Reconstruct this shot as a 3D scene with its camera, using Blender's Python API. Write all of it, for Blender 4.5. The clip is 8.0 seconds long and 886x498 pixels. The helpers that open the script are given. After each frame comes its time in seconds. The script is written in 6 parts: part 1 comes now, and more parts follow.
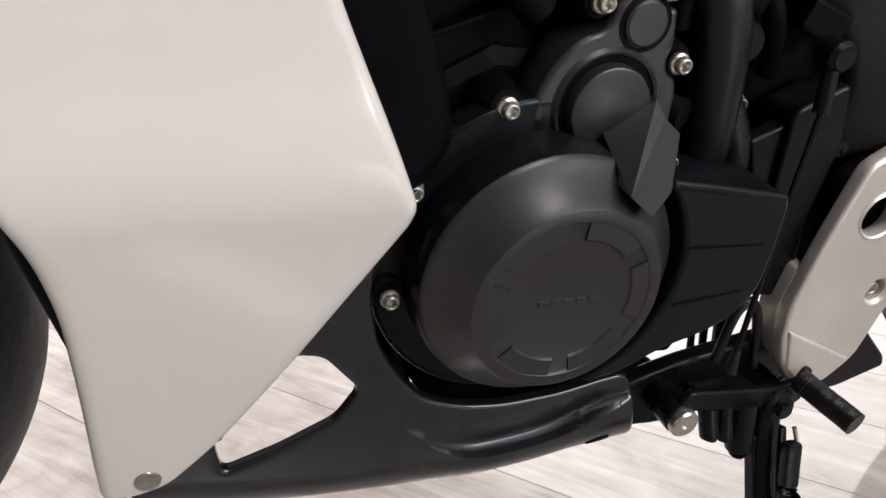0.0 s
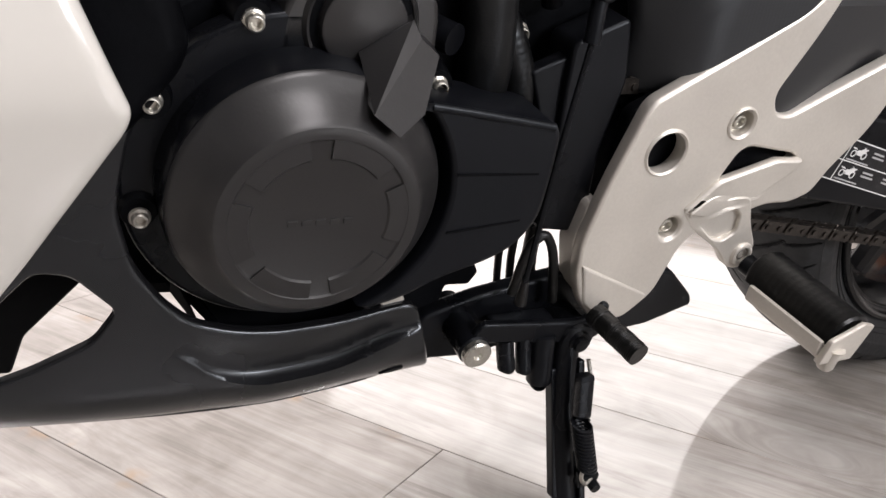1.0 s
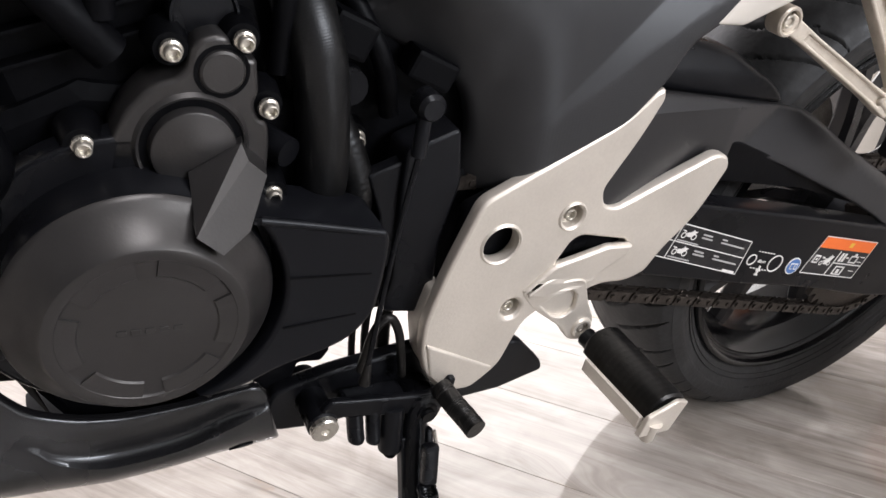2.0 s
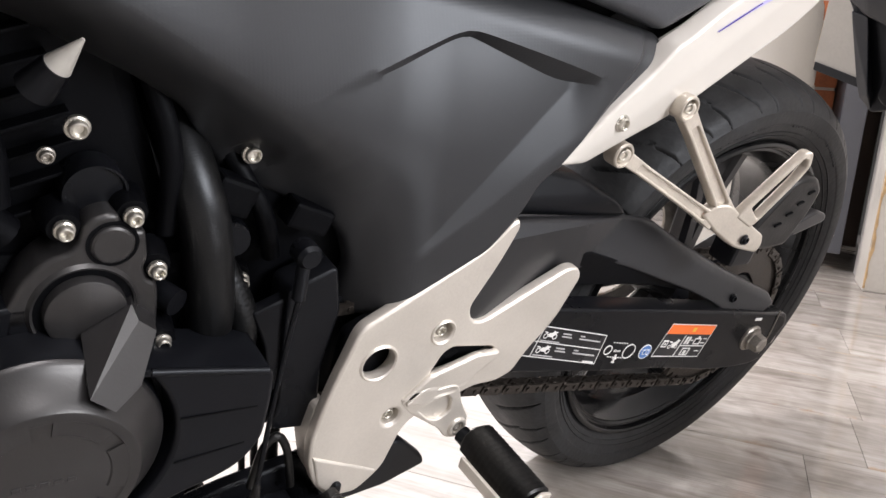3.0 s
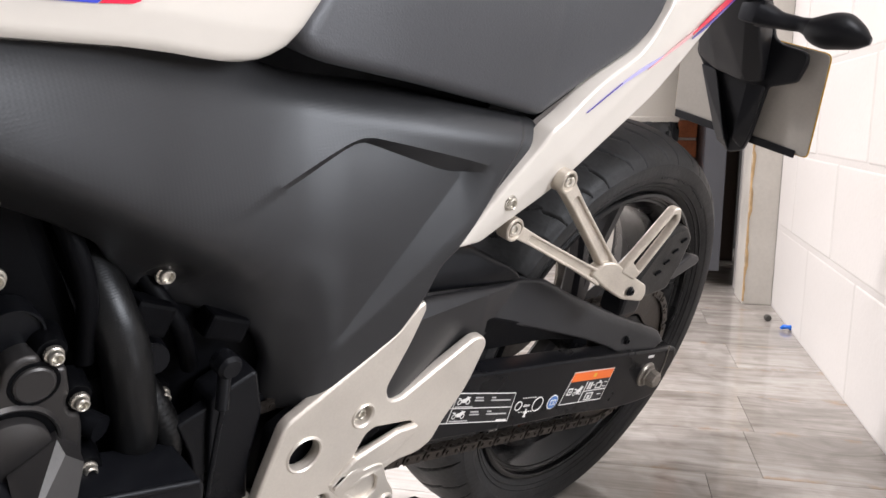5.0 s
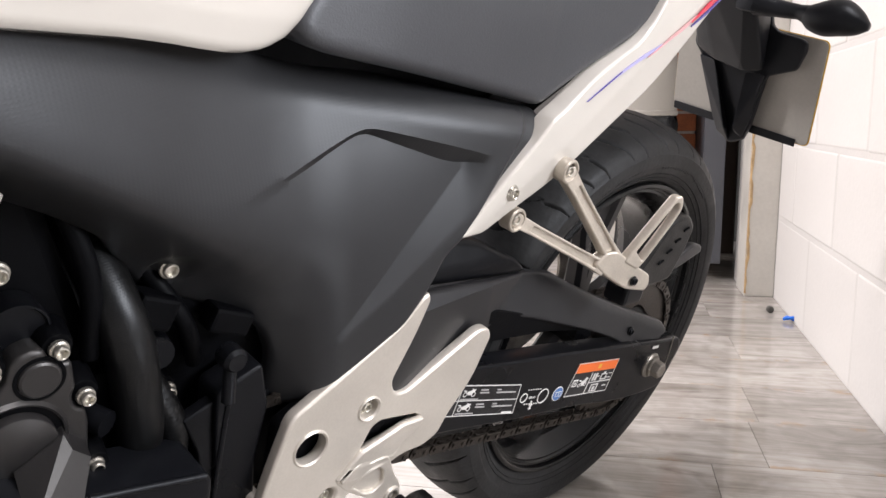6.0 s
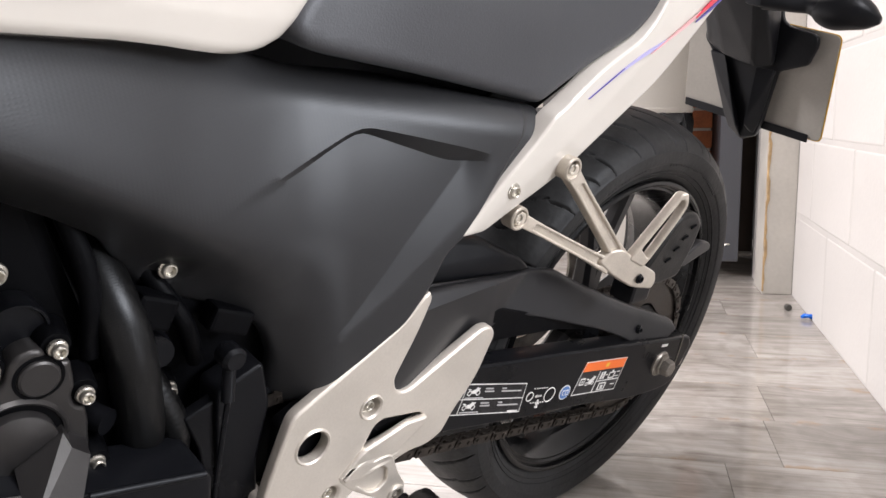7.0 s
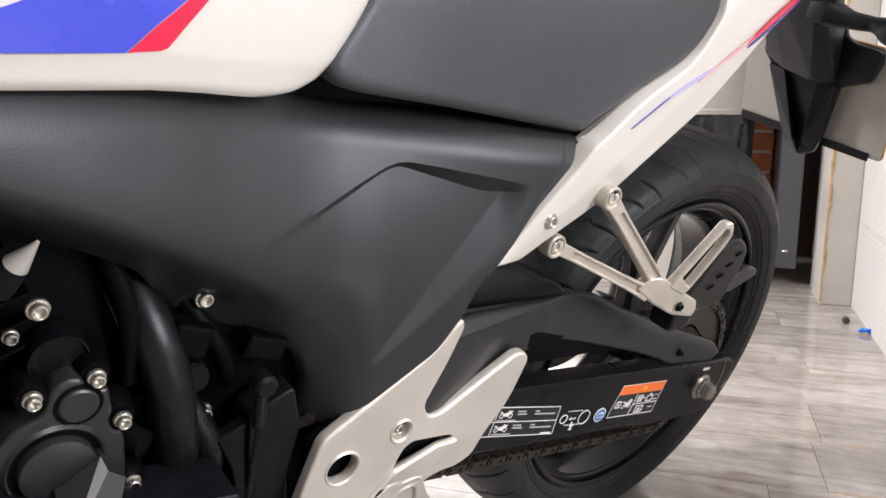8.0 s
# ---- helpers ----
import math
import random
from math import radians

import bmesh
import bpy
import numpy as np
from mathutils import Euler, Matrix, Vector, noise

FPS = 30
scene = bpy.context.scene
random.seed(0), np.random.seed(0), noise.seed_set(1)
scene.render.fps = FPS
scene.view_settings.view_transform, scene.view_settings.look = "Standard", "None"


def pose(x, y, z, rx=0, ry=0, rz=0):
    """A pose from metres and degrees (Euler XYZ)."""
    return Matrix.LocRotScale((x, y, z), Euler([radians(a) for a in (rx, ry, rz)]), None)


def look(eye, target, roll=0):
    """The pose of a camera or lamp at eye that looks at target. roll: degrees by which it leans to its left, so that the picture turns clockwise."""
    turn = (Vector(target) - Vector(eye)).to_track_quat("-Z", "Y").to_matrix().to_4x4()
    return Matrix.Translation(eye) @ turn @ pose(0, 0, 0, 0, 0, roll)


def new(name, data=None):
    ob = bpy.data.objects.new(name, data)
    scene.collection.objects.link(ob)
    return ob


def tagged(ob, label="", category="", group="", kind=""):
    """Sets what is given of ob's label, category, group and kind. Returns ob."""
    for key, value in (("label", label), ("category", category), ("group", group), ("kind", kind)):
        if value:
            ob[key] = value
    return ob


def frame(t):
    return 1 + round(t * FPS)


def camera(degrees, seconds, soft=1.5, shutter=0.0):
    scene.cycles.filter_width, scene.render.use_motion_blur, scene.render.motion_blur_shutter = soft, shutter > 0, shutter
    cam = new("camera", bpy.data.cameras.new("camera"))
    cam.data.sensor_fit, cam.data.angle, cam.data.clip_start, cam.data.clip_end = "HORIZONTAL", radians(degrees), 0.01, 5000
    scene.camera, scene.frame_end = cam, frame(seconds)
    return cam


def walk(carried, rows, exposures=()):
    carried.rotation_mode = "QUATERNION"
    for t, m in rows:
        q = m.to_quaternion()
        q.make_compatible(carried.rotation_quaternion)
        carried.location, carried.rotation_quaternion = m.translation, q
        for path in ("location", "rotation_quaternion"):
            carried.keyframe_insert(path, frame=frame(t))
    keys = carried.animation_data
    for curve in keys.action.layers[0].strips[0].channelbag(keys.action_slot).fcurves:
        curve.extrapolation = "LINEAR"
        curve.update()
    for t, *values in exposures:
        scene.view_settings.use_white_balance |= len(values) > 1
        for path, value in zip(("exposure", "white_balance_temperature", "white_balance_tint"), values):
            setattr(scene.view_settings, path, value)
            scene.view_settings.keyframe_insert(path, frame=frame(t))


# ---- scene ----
cam = camera(59.7, 8.0)
PATH = [
    (0, (-1.019, -0.607, 0.421), (-0.356, 1.219, -0.056), -0.2),
    (0.5, (-0.953, -0.625, 0.41), (-0.211, 1.155, -0.121), 1.0),
    (1, (-0.931, -0.644, 0.401), (-0.118, 1.091, -0.171), 2.2),
    (1.5, (-0.909, -0.666, 0.433), (-0.015, 1.031, -0.134), 3.6),
    (2, (-0.885, -0.686, 0.472), (0.079, 0.975, -0.087), 4.3),
    (2.2, (-0.876, -0.7, 0.488), (0.121, 0.946, -0.056), 4.5),
    (3.3, (-0.903, -0.726, 0.559), (0.367, 0.764, 0.15), 4.2),
    (3.5, (-0.898, -0.723, 0.553), (0.414, 0.733, 0.156), 4.0),
    (4, (-0.909, -0.729, 0.578), (0.468, 0.675, 0.212), 3.1),
    (4.5, (-0.927, -0.735, 0.594), (0.489, 0.637, 0.258), 2.1),
    (4.7, (-0.923, -0.742, 0.599), (0.484, 0.639, 0.264), 1.3),
    (6, (-0.925, -0.74, 0.59), (0.475, 0.649, 0.256), -0.6),
    (6.5, (-0.921, -0.747, 0.589), (0.462, 0.657, 0.25), -1.1),
    (7, (-0.914, -0.752, 0.589), (0.45, 0.672, 0.255), -1.2),
    (7.5, (-0.91, -0.757, 0.589), (0.412, 0.705, 0.247), -0.8),
    (8, (-0.899, -0.762, 0.627), (0.355, 0.751, 0.257), 0.0),
]
walk(cam, [(t, look(eye, target, roll)) for t, eye, target, roll in PATH], [(0.0, -0.36), (1.0, -0.20), (2.2, -0.02), (3.5, 0.17), (4.5, 0.05), (6.0, 0.0), (8.0, 0.0)])

# ---------- light ----------
world = bpy.data.worlds.new("room_air")
world.use_nodes = True
world.node_tree.nodes["Background"].inputs[0].default_value = (0.9, 0.95, 1.0, 1)
world.node_tree.nodes["Background"].inputs[1].default_value = 0.02
scene.world = world

PHI = radians(32.9)                      # the room is turned against the motorcycle
ROOM = Matrix.Rotation(PHI, 4, "Z")


def ceiling_lamp(name, at, size, watts, colour):
    data = bpy.data.lights.new(name, "AREA")
    data.shape, data.size, data.size_y = "RECTANGLE", size[0], size[1]
    data.energy, data.color = watts, colour
    ob = new(name, data)
    ob.matrix_world = Matrix.Translation(at) @ Matrix.Rotation(PHI, 4, "Z")
    return tagged(ob, "white strip light fixed under the ceiling", "lamp")


LIGHT = (1.0, 0.94, 0.955)
ceiling_lamp("strip_light", (0.15, 2.10, 2.44), (0.14, 0.6), 72, LIGHT)
ceiling_lamp("strip_light", (-1.45, 1.55, 2.44), (0.14, 1.2), 125, LIGHT)
ceiling_lamp("strip_light", (-0.75, -1.60, 2.44), (0.9, 0.22), 32, LIGHT)

# daylight from an unseen, added shop window beyond the motorcycle, which the floor mirrors
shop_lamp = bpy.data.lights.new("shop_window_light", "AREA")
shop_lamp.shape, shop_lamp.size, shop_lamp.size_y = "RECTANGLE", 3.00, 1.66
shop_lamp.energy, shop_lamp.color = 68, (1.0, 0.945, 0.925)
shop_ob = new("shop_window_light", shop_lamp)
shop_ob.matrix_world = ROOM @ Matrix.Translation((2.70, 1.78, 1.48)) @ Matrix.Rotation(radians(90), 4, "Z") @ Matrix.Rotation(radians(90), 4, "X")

# daylight from an unseen window behind the camera, added for the black cover's sheen
sky_lamp = bpy.data.lights.new("window_light", "AREA")
sky_lamp.shape, sky_lamp.size, sky_lamp.size_y = "RECTANGLE", 1.80, 1.16
sky_lamp.energy, sky_lamp.color = 160, (0.96, 0.94, 0.968)
sky_ob = new("window_light", sky_lamp)
sky_ob.matrix_world = ROOM @ Matrix.Translation((-1.28, -3.50, 1.50)) @ Matrix.Rotation(radians(90), 4, "X")


# ---------- materials ----------
def mat(name, base, rough=0.5, metal=0.0, var=0.15, scale=8.0, fine=120.0, bump=0.0, coat=0.0, rvar=0.1, bscale=None, spec=0.5):
    """Base colour varied at two scales, with roughness variation and a fine bump."""
    m = bpy.data.materials.new(name)
    m.use_nodes = True
    nt = m.node_tree
    n, l = nt.nodes, nt.links
    b = n["Principled BSDF"]
    b.inputs["Metallic"].default_value = metal
    b.inputs["Specular IOR Level"].default_value = spec
    b.inputs["Coat Weight"].default_value = coat
    if "black" in name and not metal:
        b.inputs["Specular Tint"].default_value = (0.88, 0.94, 1.0, 1)     # the cool cast of the sheen is put into black plastic's colour
    b.inputs["Coat Roughness"].default_value = 0.06
    tc = n.new("ShaderNodeTexCoord")
    big, small = n.new("ShaderNodeTexNoise"), n.new("ShaderNodeTexNoise")
    for q, s, d in ((big, scale, 4), (small, fine, 3)):
        q.inputs["Scale"].default_value = s
        q.inputs["Detail"].default_value = d
        l.new(tc.outputs["Object"], q.inputs["Vector"])
    add = n.new("ShaderNodeMath")
    add.operation = "MULTIPLY_ADD"
    l.new(small.outputs["Fac"], add.inputs[0])
    add.inputs[1].default_value = 0.4
    l.new(big.outputs["Fac"], add.inputs[2])
    ramp = n.new("ShaderNodeValToRGB")
    ramp.color_ramp.elements[0].position, ramp.color_ramp.elements[1].position = 0.45, 0.95
    ramp.color_ramp.elements[0].color = (*[max(0, c * (1 - var)) for c in base], 1)
    ramp.color_ramp.elements[1].color = (*[min(1, c * (1 + var)) for c in base], 1)
    l.new(add.outputs[0], ramp.inputs["Fac"])
    l.new(ramp.outputs["Color"], b.inputs["Base Color"])
    mr = n.new("ShaderNodeMapRange")
    mr.inputs["From Min"].default_value, mr.inputs["From Max"].default_value = 0.3, 0.7
    mr.inputs["To Min"].default_value, mr.inputs["To Max"].default_value = max(0.02, rough - rvar), min(1, rough + rvar)
    l.new(big.outputs["Fac"], mr.inputs["Value"])
    l.new(mr.outputs["Result"], b.inputs["Roughness"])
    if bump:
        bp = n.new("ShaderNodeBump")
        bp.inputs["Strength"].default_value, bp.inputs["Distance"].default_value = bump, 0.001
        src = small
        if bscale:
            src = n.new("ShaderNodeTexNoise")
            src.inputs["Scale"].default_value = bscale
            l.new(tc.outputs["Object"], src.inputs["Vector"])
        l.new(src.outputs["Fac"], bp.inputs["Height"])
        l.new(bp.outputs["Normal"], b.inputs["Normal"])
    return m


def carbon_material():
    """Matt black moulded plastic with a small woven relief."""
    m = mat("textured_black_plastic", (0.0185, 0.0190, 0.0207), 0.43, 0, 0.1, 5, 300, 0, 0, 0.04, spec=0.52)
    nt = m.node_tree
    n, l = nt.nodes, nt.links
    tc = n.new("ShaderNodeTexCoord")
    mp = n.new("ShaderNodeMapping")
    mp.inputs["Rotation"].default_value = (0, radians(8), 0)
    l.new(tc.outputs["Object"], mp.inputs["Vector"])
    waves = []
    for axis, s in (("X", 330.0), ("Z", 430.0)):
        w = n.new("ShaderNodeTexWave")
        w.bands_direction = axis
        w.inputs["Scale"].default_value = s / 3.2
        w.inputs["Distortion"].default_value = 0.15
        l.new(mp.outputs["Vector"], w.inputs["Vector"])
        waves.append(w)
    mul = n.new("ShaderNodeMath")
    mul.operation = "MULTIPLY"
    l.new(waves[0].outputs["Fac"], mul.inputs[0])
    l.new(waves[1].outputs["Fac"], mul.inputs[1])
    bp = n.new("ShaderNodeBump")
    bp.inputs["Strength"].default_value, bp.inputs["Distance"].default_value = 0.15, 0.00025
    l.new(mul.outputs[0], bp.inputs["Height"])
    l.new(bp.outputs["Normal"], n["Principled BSDF"].inputs["Normal"])
    return m


def plank_material():
    """Grey washed laminate: long grain, dark knots and streaks, a satin coat."""
    m = bpy.data.materials.new("grey_laminate")
    m.use_nodes = True
    nt = m.node_tree
    n, l = nt.nodes, nt.links
    b = n["Principled BSDF"]
    tc, info = n.new("ShaderNodeTexCoord"), n.new("ShaderNodeObjectInfo")
    off = n.new("ShaderNodeVectorMath")
    off.operation = "MULTIPLY_ADD"
    l.new(info.outputs["Random"], off.inputs[0])
    off.inputs[1].default_value = (7.3, 11.1, 3.7)
    l.new(tc.outputs["Object"], off.inputs[2])

    # knots bend the grain that runs past them
    kmap = n.new("ShaderNodeMapping")
    kmap.inputs["Scale"].default_value = (3.4, 1.35, 1)
    l.new(off.outputs[0], kmap.inputs["Vector"])
    knot = n.new("ShaderNodeTexVoronoi")
    knot.inputs["Scale"].default_value = 1.0
    l.new(kmap.outputs["Vector"], knot.inputs["Vector"])
    kmask = n.new("ShaderNodeMapRange")
    kmask.interpolation_type = "SMOOTHSTEP"
    kmask.inputs["From Min"].default_value, kmask.inputs["From Max"].default_value = 0.24, 0.0
    l.new(knot.outputs["Distance"], kmask.inputs["Value"])
    bend = n.new("ShaderNodeVectorMath")
    bend.operation = "MULTIPLY_ADD"
    l.new(kmask.outputs["Result"], bend.inputs[0])
    bend.inputs[1].default_value = (0.07, 0.05, 0)
    l.new(off.outputs[0], bend.inputs[2])

    def grain(sx, sy, detail, dist):
        mp = n.new("ShaderNodeMapping")
        mp.inputs["Scale"].default_value = (sx, sy, 1)
        l.new(bend.outputs[0], mp.inputs["Vector"])
        q = n.new("ShaderNodeTexNoise")
        q.inputs["Scale"].default_value = 1.0
        q.inputs["Detail"].default_value = detail
        q.inputs["Distortion"].default_value = dist
        l.new(mp.outputs["Vector"], q.inputs["Vector"])
        return q
    g1, g2, g3 = grain(24, 2.6, 9, 1.6), grain(190, 9, 6, 0.8), grain(5, 1.3, 4, 1.2)
    g1.inputs["Roughness"].default_value = 0.62

    def ramp(source, stops):
        r = n.new("ShaderNodeValToRGB")
        e = r.color_ramp.elements
        e[0].position, e[0].color = stops[0][0], (*stops[0][1], 1)
        e[1].position, e[1].color = stops[-1][0], (*stops[-1][1], 1)
        for p, c in stops[1:-1]:
            e.new(p).color = (*c, 1)
        l.new(source.outputs["Fac"], r.inputs["Fac"])
        return r
    r1 = ramp(g1, ((0.28, (0.235, 0.216, 0.198)), (0.41, (0.330, 0.310, 0.290)), (0.52, (0.392, 0.373, 0.351)), (0.70, (0.445, 0.430, 0.412))))
    r2 = ramp(g2, ((0.32, (0.91, 0.905, 0.90)), (0.66, (1.05, 1.045, 1.04))))
    r3 = ramp(g3, ((0.35, (0.80, 0.785, 0.77)), (0.65, (1.14, 1.14, 1.14))))
    # soft cloudy patches in the print
    cloud = n.new("ShaderNodeTexNoise")
    cloud.inputs["Scale"].default_value, cloud.inputs["Detail"].default_value, cloud.inputs["Distortion"].default_value = 13.0, 6.0, 1.1
    l.new(off.outputs[0], cloud.inputs["Vector"])
    r4 = ramp(cloud, ((0.34, (0.86, 0.85, 0.84)), (0.60, (1.06, 1.06, 1.06))))
    last = r1.outputs["Color"]
    for r in (r2, r3, r4):
        mx = n.new("ShaderNodeMix")
        mx.data_type, mx.blend_type = "RGBA", "MULTIPLY"
        mx.inputs["Factor"].default_value = 1
        l.new(last, mx.inputs["A"])
        l.new(r.outputs["Color"], mx.inputs["B"])
        last = mx.outputs["Result"]
    tone = n.new("ShaderNodeMapRange")
    tone.inputs["To Min"].default_value, tone.inputs["To Max"].default_value = 0.88, 1.12
    l.new(info.outputs["Random"], tone.inputs["Value"])
    # rusty water stains that crept in from the long edges
    sep, ax, edge = n.new("ShaderNodeSeparateXYZ"), n.new("ShaderNodeMath"), n.new("ShaderNodeMapRange")
    l.new(tc.outputs["Object"], sep.inputs[0])
    ax.operation = "ABSOLUTE"
    l.new(sep.outputs["X"], ax.inputs[0])
    edge.interpolation_type = "SMOOTHSTEP"
    edge.inputs["From Min"].default_value, edge.inputs["From Max"].default_value = 0.080, 0.104
    l.new(ax.outputs[0], edge.inputs["Value"])
    spots = n.new("ShaderNodeTexNoise")
    spots.inputs["Scale"].default_value, spots.inputs["Detail"].default_value = 21.0, 7.0
    l.new(off.outputs[0], spots.inputs["Vector"])
    patch, amount = n.new("ShaderNodeMapRange"), n.new("ShaderNodeMath")
    patch.inputs["From Min"].default_value, patch.inputs["From Max"].default_value, patch.inputs["To Max"].default_value = 0.54, 0.68, 0.6
    l.new(spots.outputs["Fac"], patch.inputs["Value"])
    amount.operation = "MULTIPLY"
    l.new(edge.outputs["Result"], amount.inputs[0])
    l.new(patch.outputs["Result"], amount.inputs[1])
    rust = n.new("ShaderNodeMix")
    rust.data_type = "RGBA"
    l.new(amount.outputs[0], rust.inputs["Factor"])
    l.new(last, rust.inputs["A"])
    rust.inputs["B"].default_value = (0.36, 0.215, 0.10, 1)
    last = rust.outputs["Result"]
    hv = n.new("ShaderNodeHueSaturation")
    l.new(last, hv.inputs["Color"])
    l.new(tone.outputs["Result"], hv.inputs["Value"])
    l.new(hv.outputs["Color"], b.inputs["Base Color"])
    mr = n.new("ShaderNodeMapRange")
    mr.inputs["To Min"].default_value, mr.inputs["To Max"].default_value = 0.05, 0.09
    l.new(g1.outputs["Fac"], mr.inputs["Value"])
    l.new(mr.outputs["Result"], b.inputs["Roughness"])
    bp = n.new("ShaderNodeBump")
    bp.inputs["Strength"].default_value, bp.inputs["Distance"].default_value = 0.03, 0.0003
    l.new(g2.outputs["Fac"], bp.inputs["Height"])
    l.new(bp.outputs["Normal"], b.inputs["Normal"])
    return m


M_WHITE = mat("white_gloss_paint", (0.64, 0.617, 0.575), 0.22, 0, 0.02, 3, 60, 0, 0.6, 0.05)
M_COVER = carbon_material()
M_SMOOTH = mat("smooth_black_cover_plastic", (0.0180, 0.0185, 0.0202), 0.42, 0, 0.1, 5, 300, 0.03, 0, 0.04, spec=0.52)
M_PLAST = mat("matt_black_plastic", (0.0046, 0.005, 0.0066), 0.36, 0, 0.15, 9, 400, 0.05, 0, 0.06, spec=0.22)
M_PAN = mat("satin_black_plastic", (0.008, 0.008, 0.009), 0.25, 0, 0.15, 9, 400, 0.04, 0, 0.05, spec=0.65)
M_GUARD = mat("smooth_black_plastic", (0.015, 0.015, 0.0165), 0.38, 0, 0.12, 7, 300, 0.04, 0, 0.06, spec=0.45)
M_ENGINE = mat("satin_engine_paint", (0.0165, 0.0160, 0.0165), 0.35, 0.0, 0.15, 12, 500, 0.06, 0, 0.05, spec=0.57)
# M_DEEP: black metal taken darker, to stand for shade in bays and recesses
M_DEEP = mat("black_metal_and_shade", (0.0022, 0.0023, 0.003), 0.5, 0.0, 0.4, 20, 200, 0.2, spec=0.08)
M_FRAME = mat("black_frame_paint", (0.0046, 0.0049, 0.0062), 0.30, 0.0, 0.2, 15, 300, 0.05, spec=0.2)
M_RUBBER = mat("black_tyre_rubber", (0.025, 0.0252, 0.026), 0.55, 0, 0.5, 30, 160, 0.5, 0, 0.12, spec=0.3)
M_SOFT = mat("soft_rubber", (0.004, 0.004, 0.004), 0.38, 0, 0.3, 30, 300, 0.2, spec=0.3)
M_HOSE = mat("shiny_black_hose", (0.005, 0.005, 0.0052), 0.36, 0, 0.1, 30, 300, 0.0, 0, 0.02, spec=0.38)
M_SEAT = mat("black_vinyl", (0.052, 0.054, 0.060), 0.42, 0, 0.1, 6, 600, 0.2, 0, 0.05, spec=0.5)
M_ALU = mat("silver_cast_aluminium", (0.66, 0.625, 0.57), 0.42, 0.55, 0.08, 14, 420, 0.12, 0, 0.07)
M_CAST = mat("worn_bare_casting", (0.56, 0.515, 0.45), 0.42, 0.55, 0.14, 40, 420, 0.15, 0, 0.08)
M_BOLT = mat("bright_zinc", (0.55, 0.53, 0.48), 0.3, 0.9, 0.2, 60, 500, 0.1, 0, 0.1)
M_STEEL = mat("dull_steel", (0.34, 0.32, 0.29), 0.4, 0.9, 0.3, 50, 400, 0.2)
M_CHAIN = mat("oily_chain_steel", (0.062, 0.054, 0.048), 0.42, 0.8, 0.5, 120, 600, 0.3)
M_RIM = mat("black_wheel_paint", (0.0055, 0.0055, 0.006), 0.22, 0.0, 0.2, 12, 300, 0.03, spec=0.42)
M_SPOKE = mat("grey_wheel_paint", (0.014, 0.014, 0.016), 0.34, 0.1, 0.15, 12, 300, 0.04)
M_BLUE = mat("blue_decal", (0.048, 0.068, 0.56), 0.3, 0, 0.03)
M_NAVY = mat("navy_decal", (0.05, 0.035, 0.30), 0.3, 0, 0.03)
M_PINK = mat("pink_decal", (0.72, 0.40, 0.42), 0.3, 0, 0.05)
M_RED = mat("red_decal", (0.72, 0.013, 0.058), 0.3, 0, 0.03)
M_LILAC = mat("lilac_decal", (0.42, 0.40, 0.68), 0.3, 0, 0.05)
M_ORANGE = mat("orange_label", (0.85, 0.17, 0.03), 0.4, 0, 0.04)
M_PRINT = mat("white_print", (0.75, 0.75, 0.74), 0.45, 0, 0.05)
M_FAINT = mat("fine_white_print", (0.42, 0.42, 0.42), 0.45, 0, 0.05)
M_LABEL = mat("black_label_film", (0.014, 0.014, 0.016), 0.3, 0, 0.1)
M_BADGE = mat("pale_blue_badge", (0.07, 0.17, 0.42), 0.4, 0, 0.05)
M_PLATE = mat("grey_plate_back", (0.40, 0.385, 0.355), 0.45, 0, 0.1, 10, 200, 0.05)
M_YELLOW = mat("yellow_plate_face", (0.78, 0.48, 0.05), 0.35, 0, 0.05)
M_BLACK = mat("gloss_black_plastic", (0.009, 0.0095, 0.012), 0.44, 0, 0.2, 12, 200, 0.03, spec=0.3)
M_WALL = mat("white_masonry_paint", (0.575, 0.56, 0.545), 0.75, 0, 0.035, 3, 90, 0.5, 0, 0.05)
M_JOINT = mat("painted_mortar", (0.535, 0.52, 0.506), 0.8, 0, 0.05, 5, 120, 0.6)
M_JAMB = mat("worn_white_gloss_timber", (0.55, 0.53, 0.49), 0.4, 0, 0.1, 6, 90, 0.15)
M_RAW = mat("bare_chipped_timber", (0.42, 0.29, 0.15), 0.7, 0, 0.4, 25, 150, 0.4)
M_SLATE = mat("slate_grey_laminate", (0.085, 0.09, 0.105), 0.4, 0, 0.08, 4, 120, 0.03)
M_BROWN = mat("dark_brown_board", (0.045, 0.033, 0.026), 0.55, 0, 0.2, 8, 120, 0.1)
M_BRICK = mat("terracotta_brick", (0.42, 0.14, 0.06), 0.8, 0, 0.35, 20, 150, 0.6)
M_BIN = mat("grey_bin_plastic", (0.42, 0.405, 0.375), 0.45, 0, 0.05, 5, 150, 0.04)
M_BAG = mat("black_bin_bag", (0.02, 0.021, 0.023), 0.3, 0, 0.2, 15, 60, 0.8, 0, 0.1, 18)
M_CLIP = mat("blue_plastic", (0.01, 0.16, 0.75), 0.35, 0, 0.1)
M_NUT = mat("grimy_dark_plastic", (0.06, 0.058, 0.052), 0.6, 0, 0.3, 80, 300, 0.3)
M_GREY = mat("dark_grey_wall_paint", (0.10, 0.10, 0.10), 0.8, 0, 0.05, 3, 90, 0.2)
M_CEIL = mat("white_ceiling_paint", (0.70, 0.69, 0.677), 0.9, 0, 0.02)
M_SUB = mat("grey_screed", (0.25, 0.24, 0.23), 0.9, 0, 0.1)
M_PLANK = plank_material()


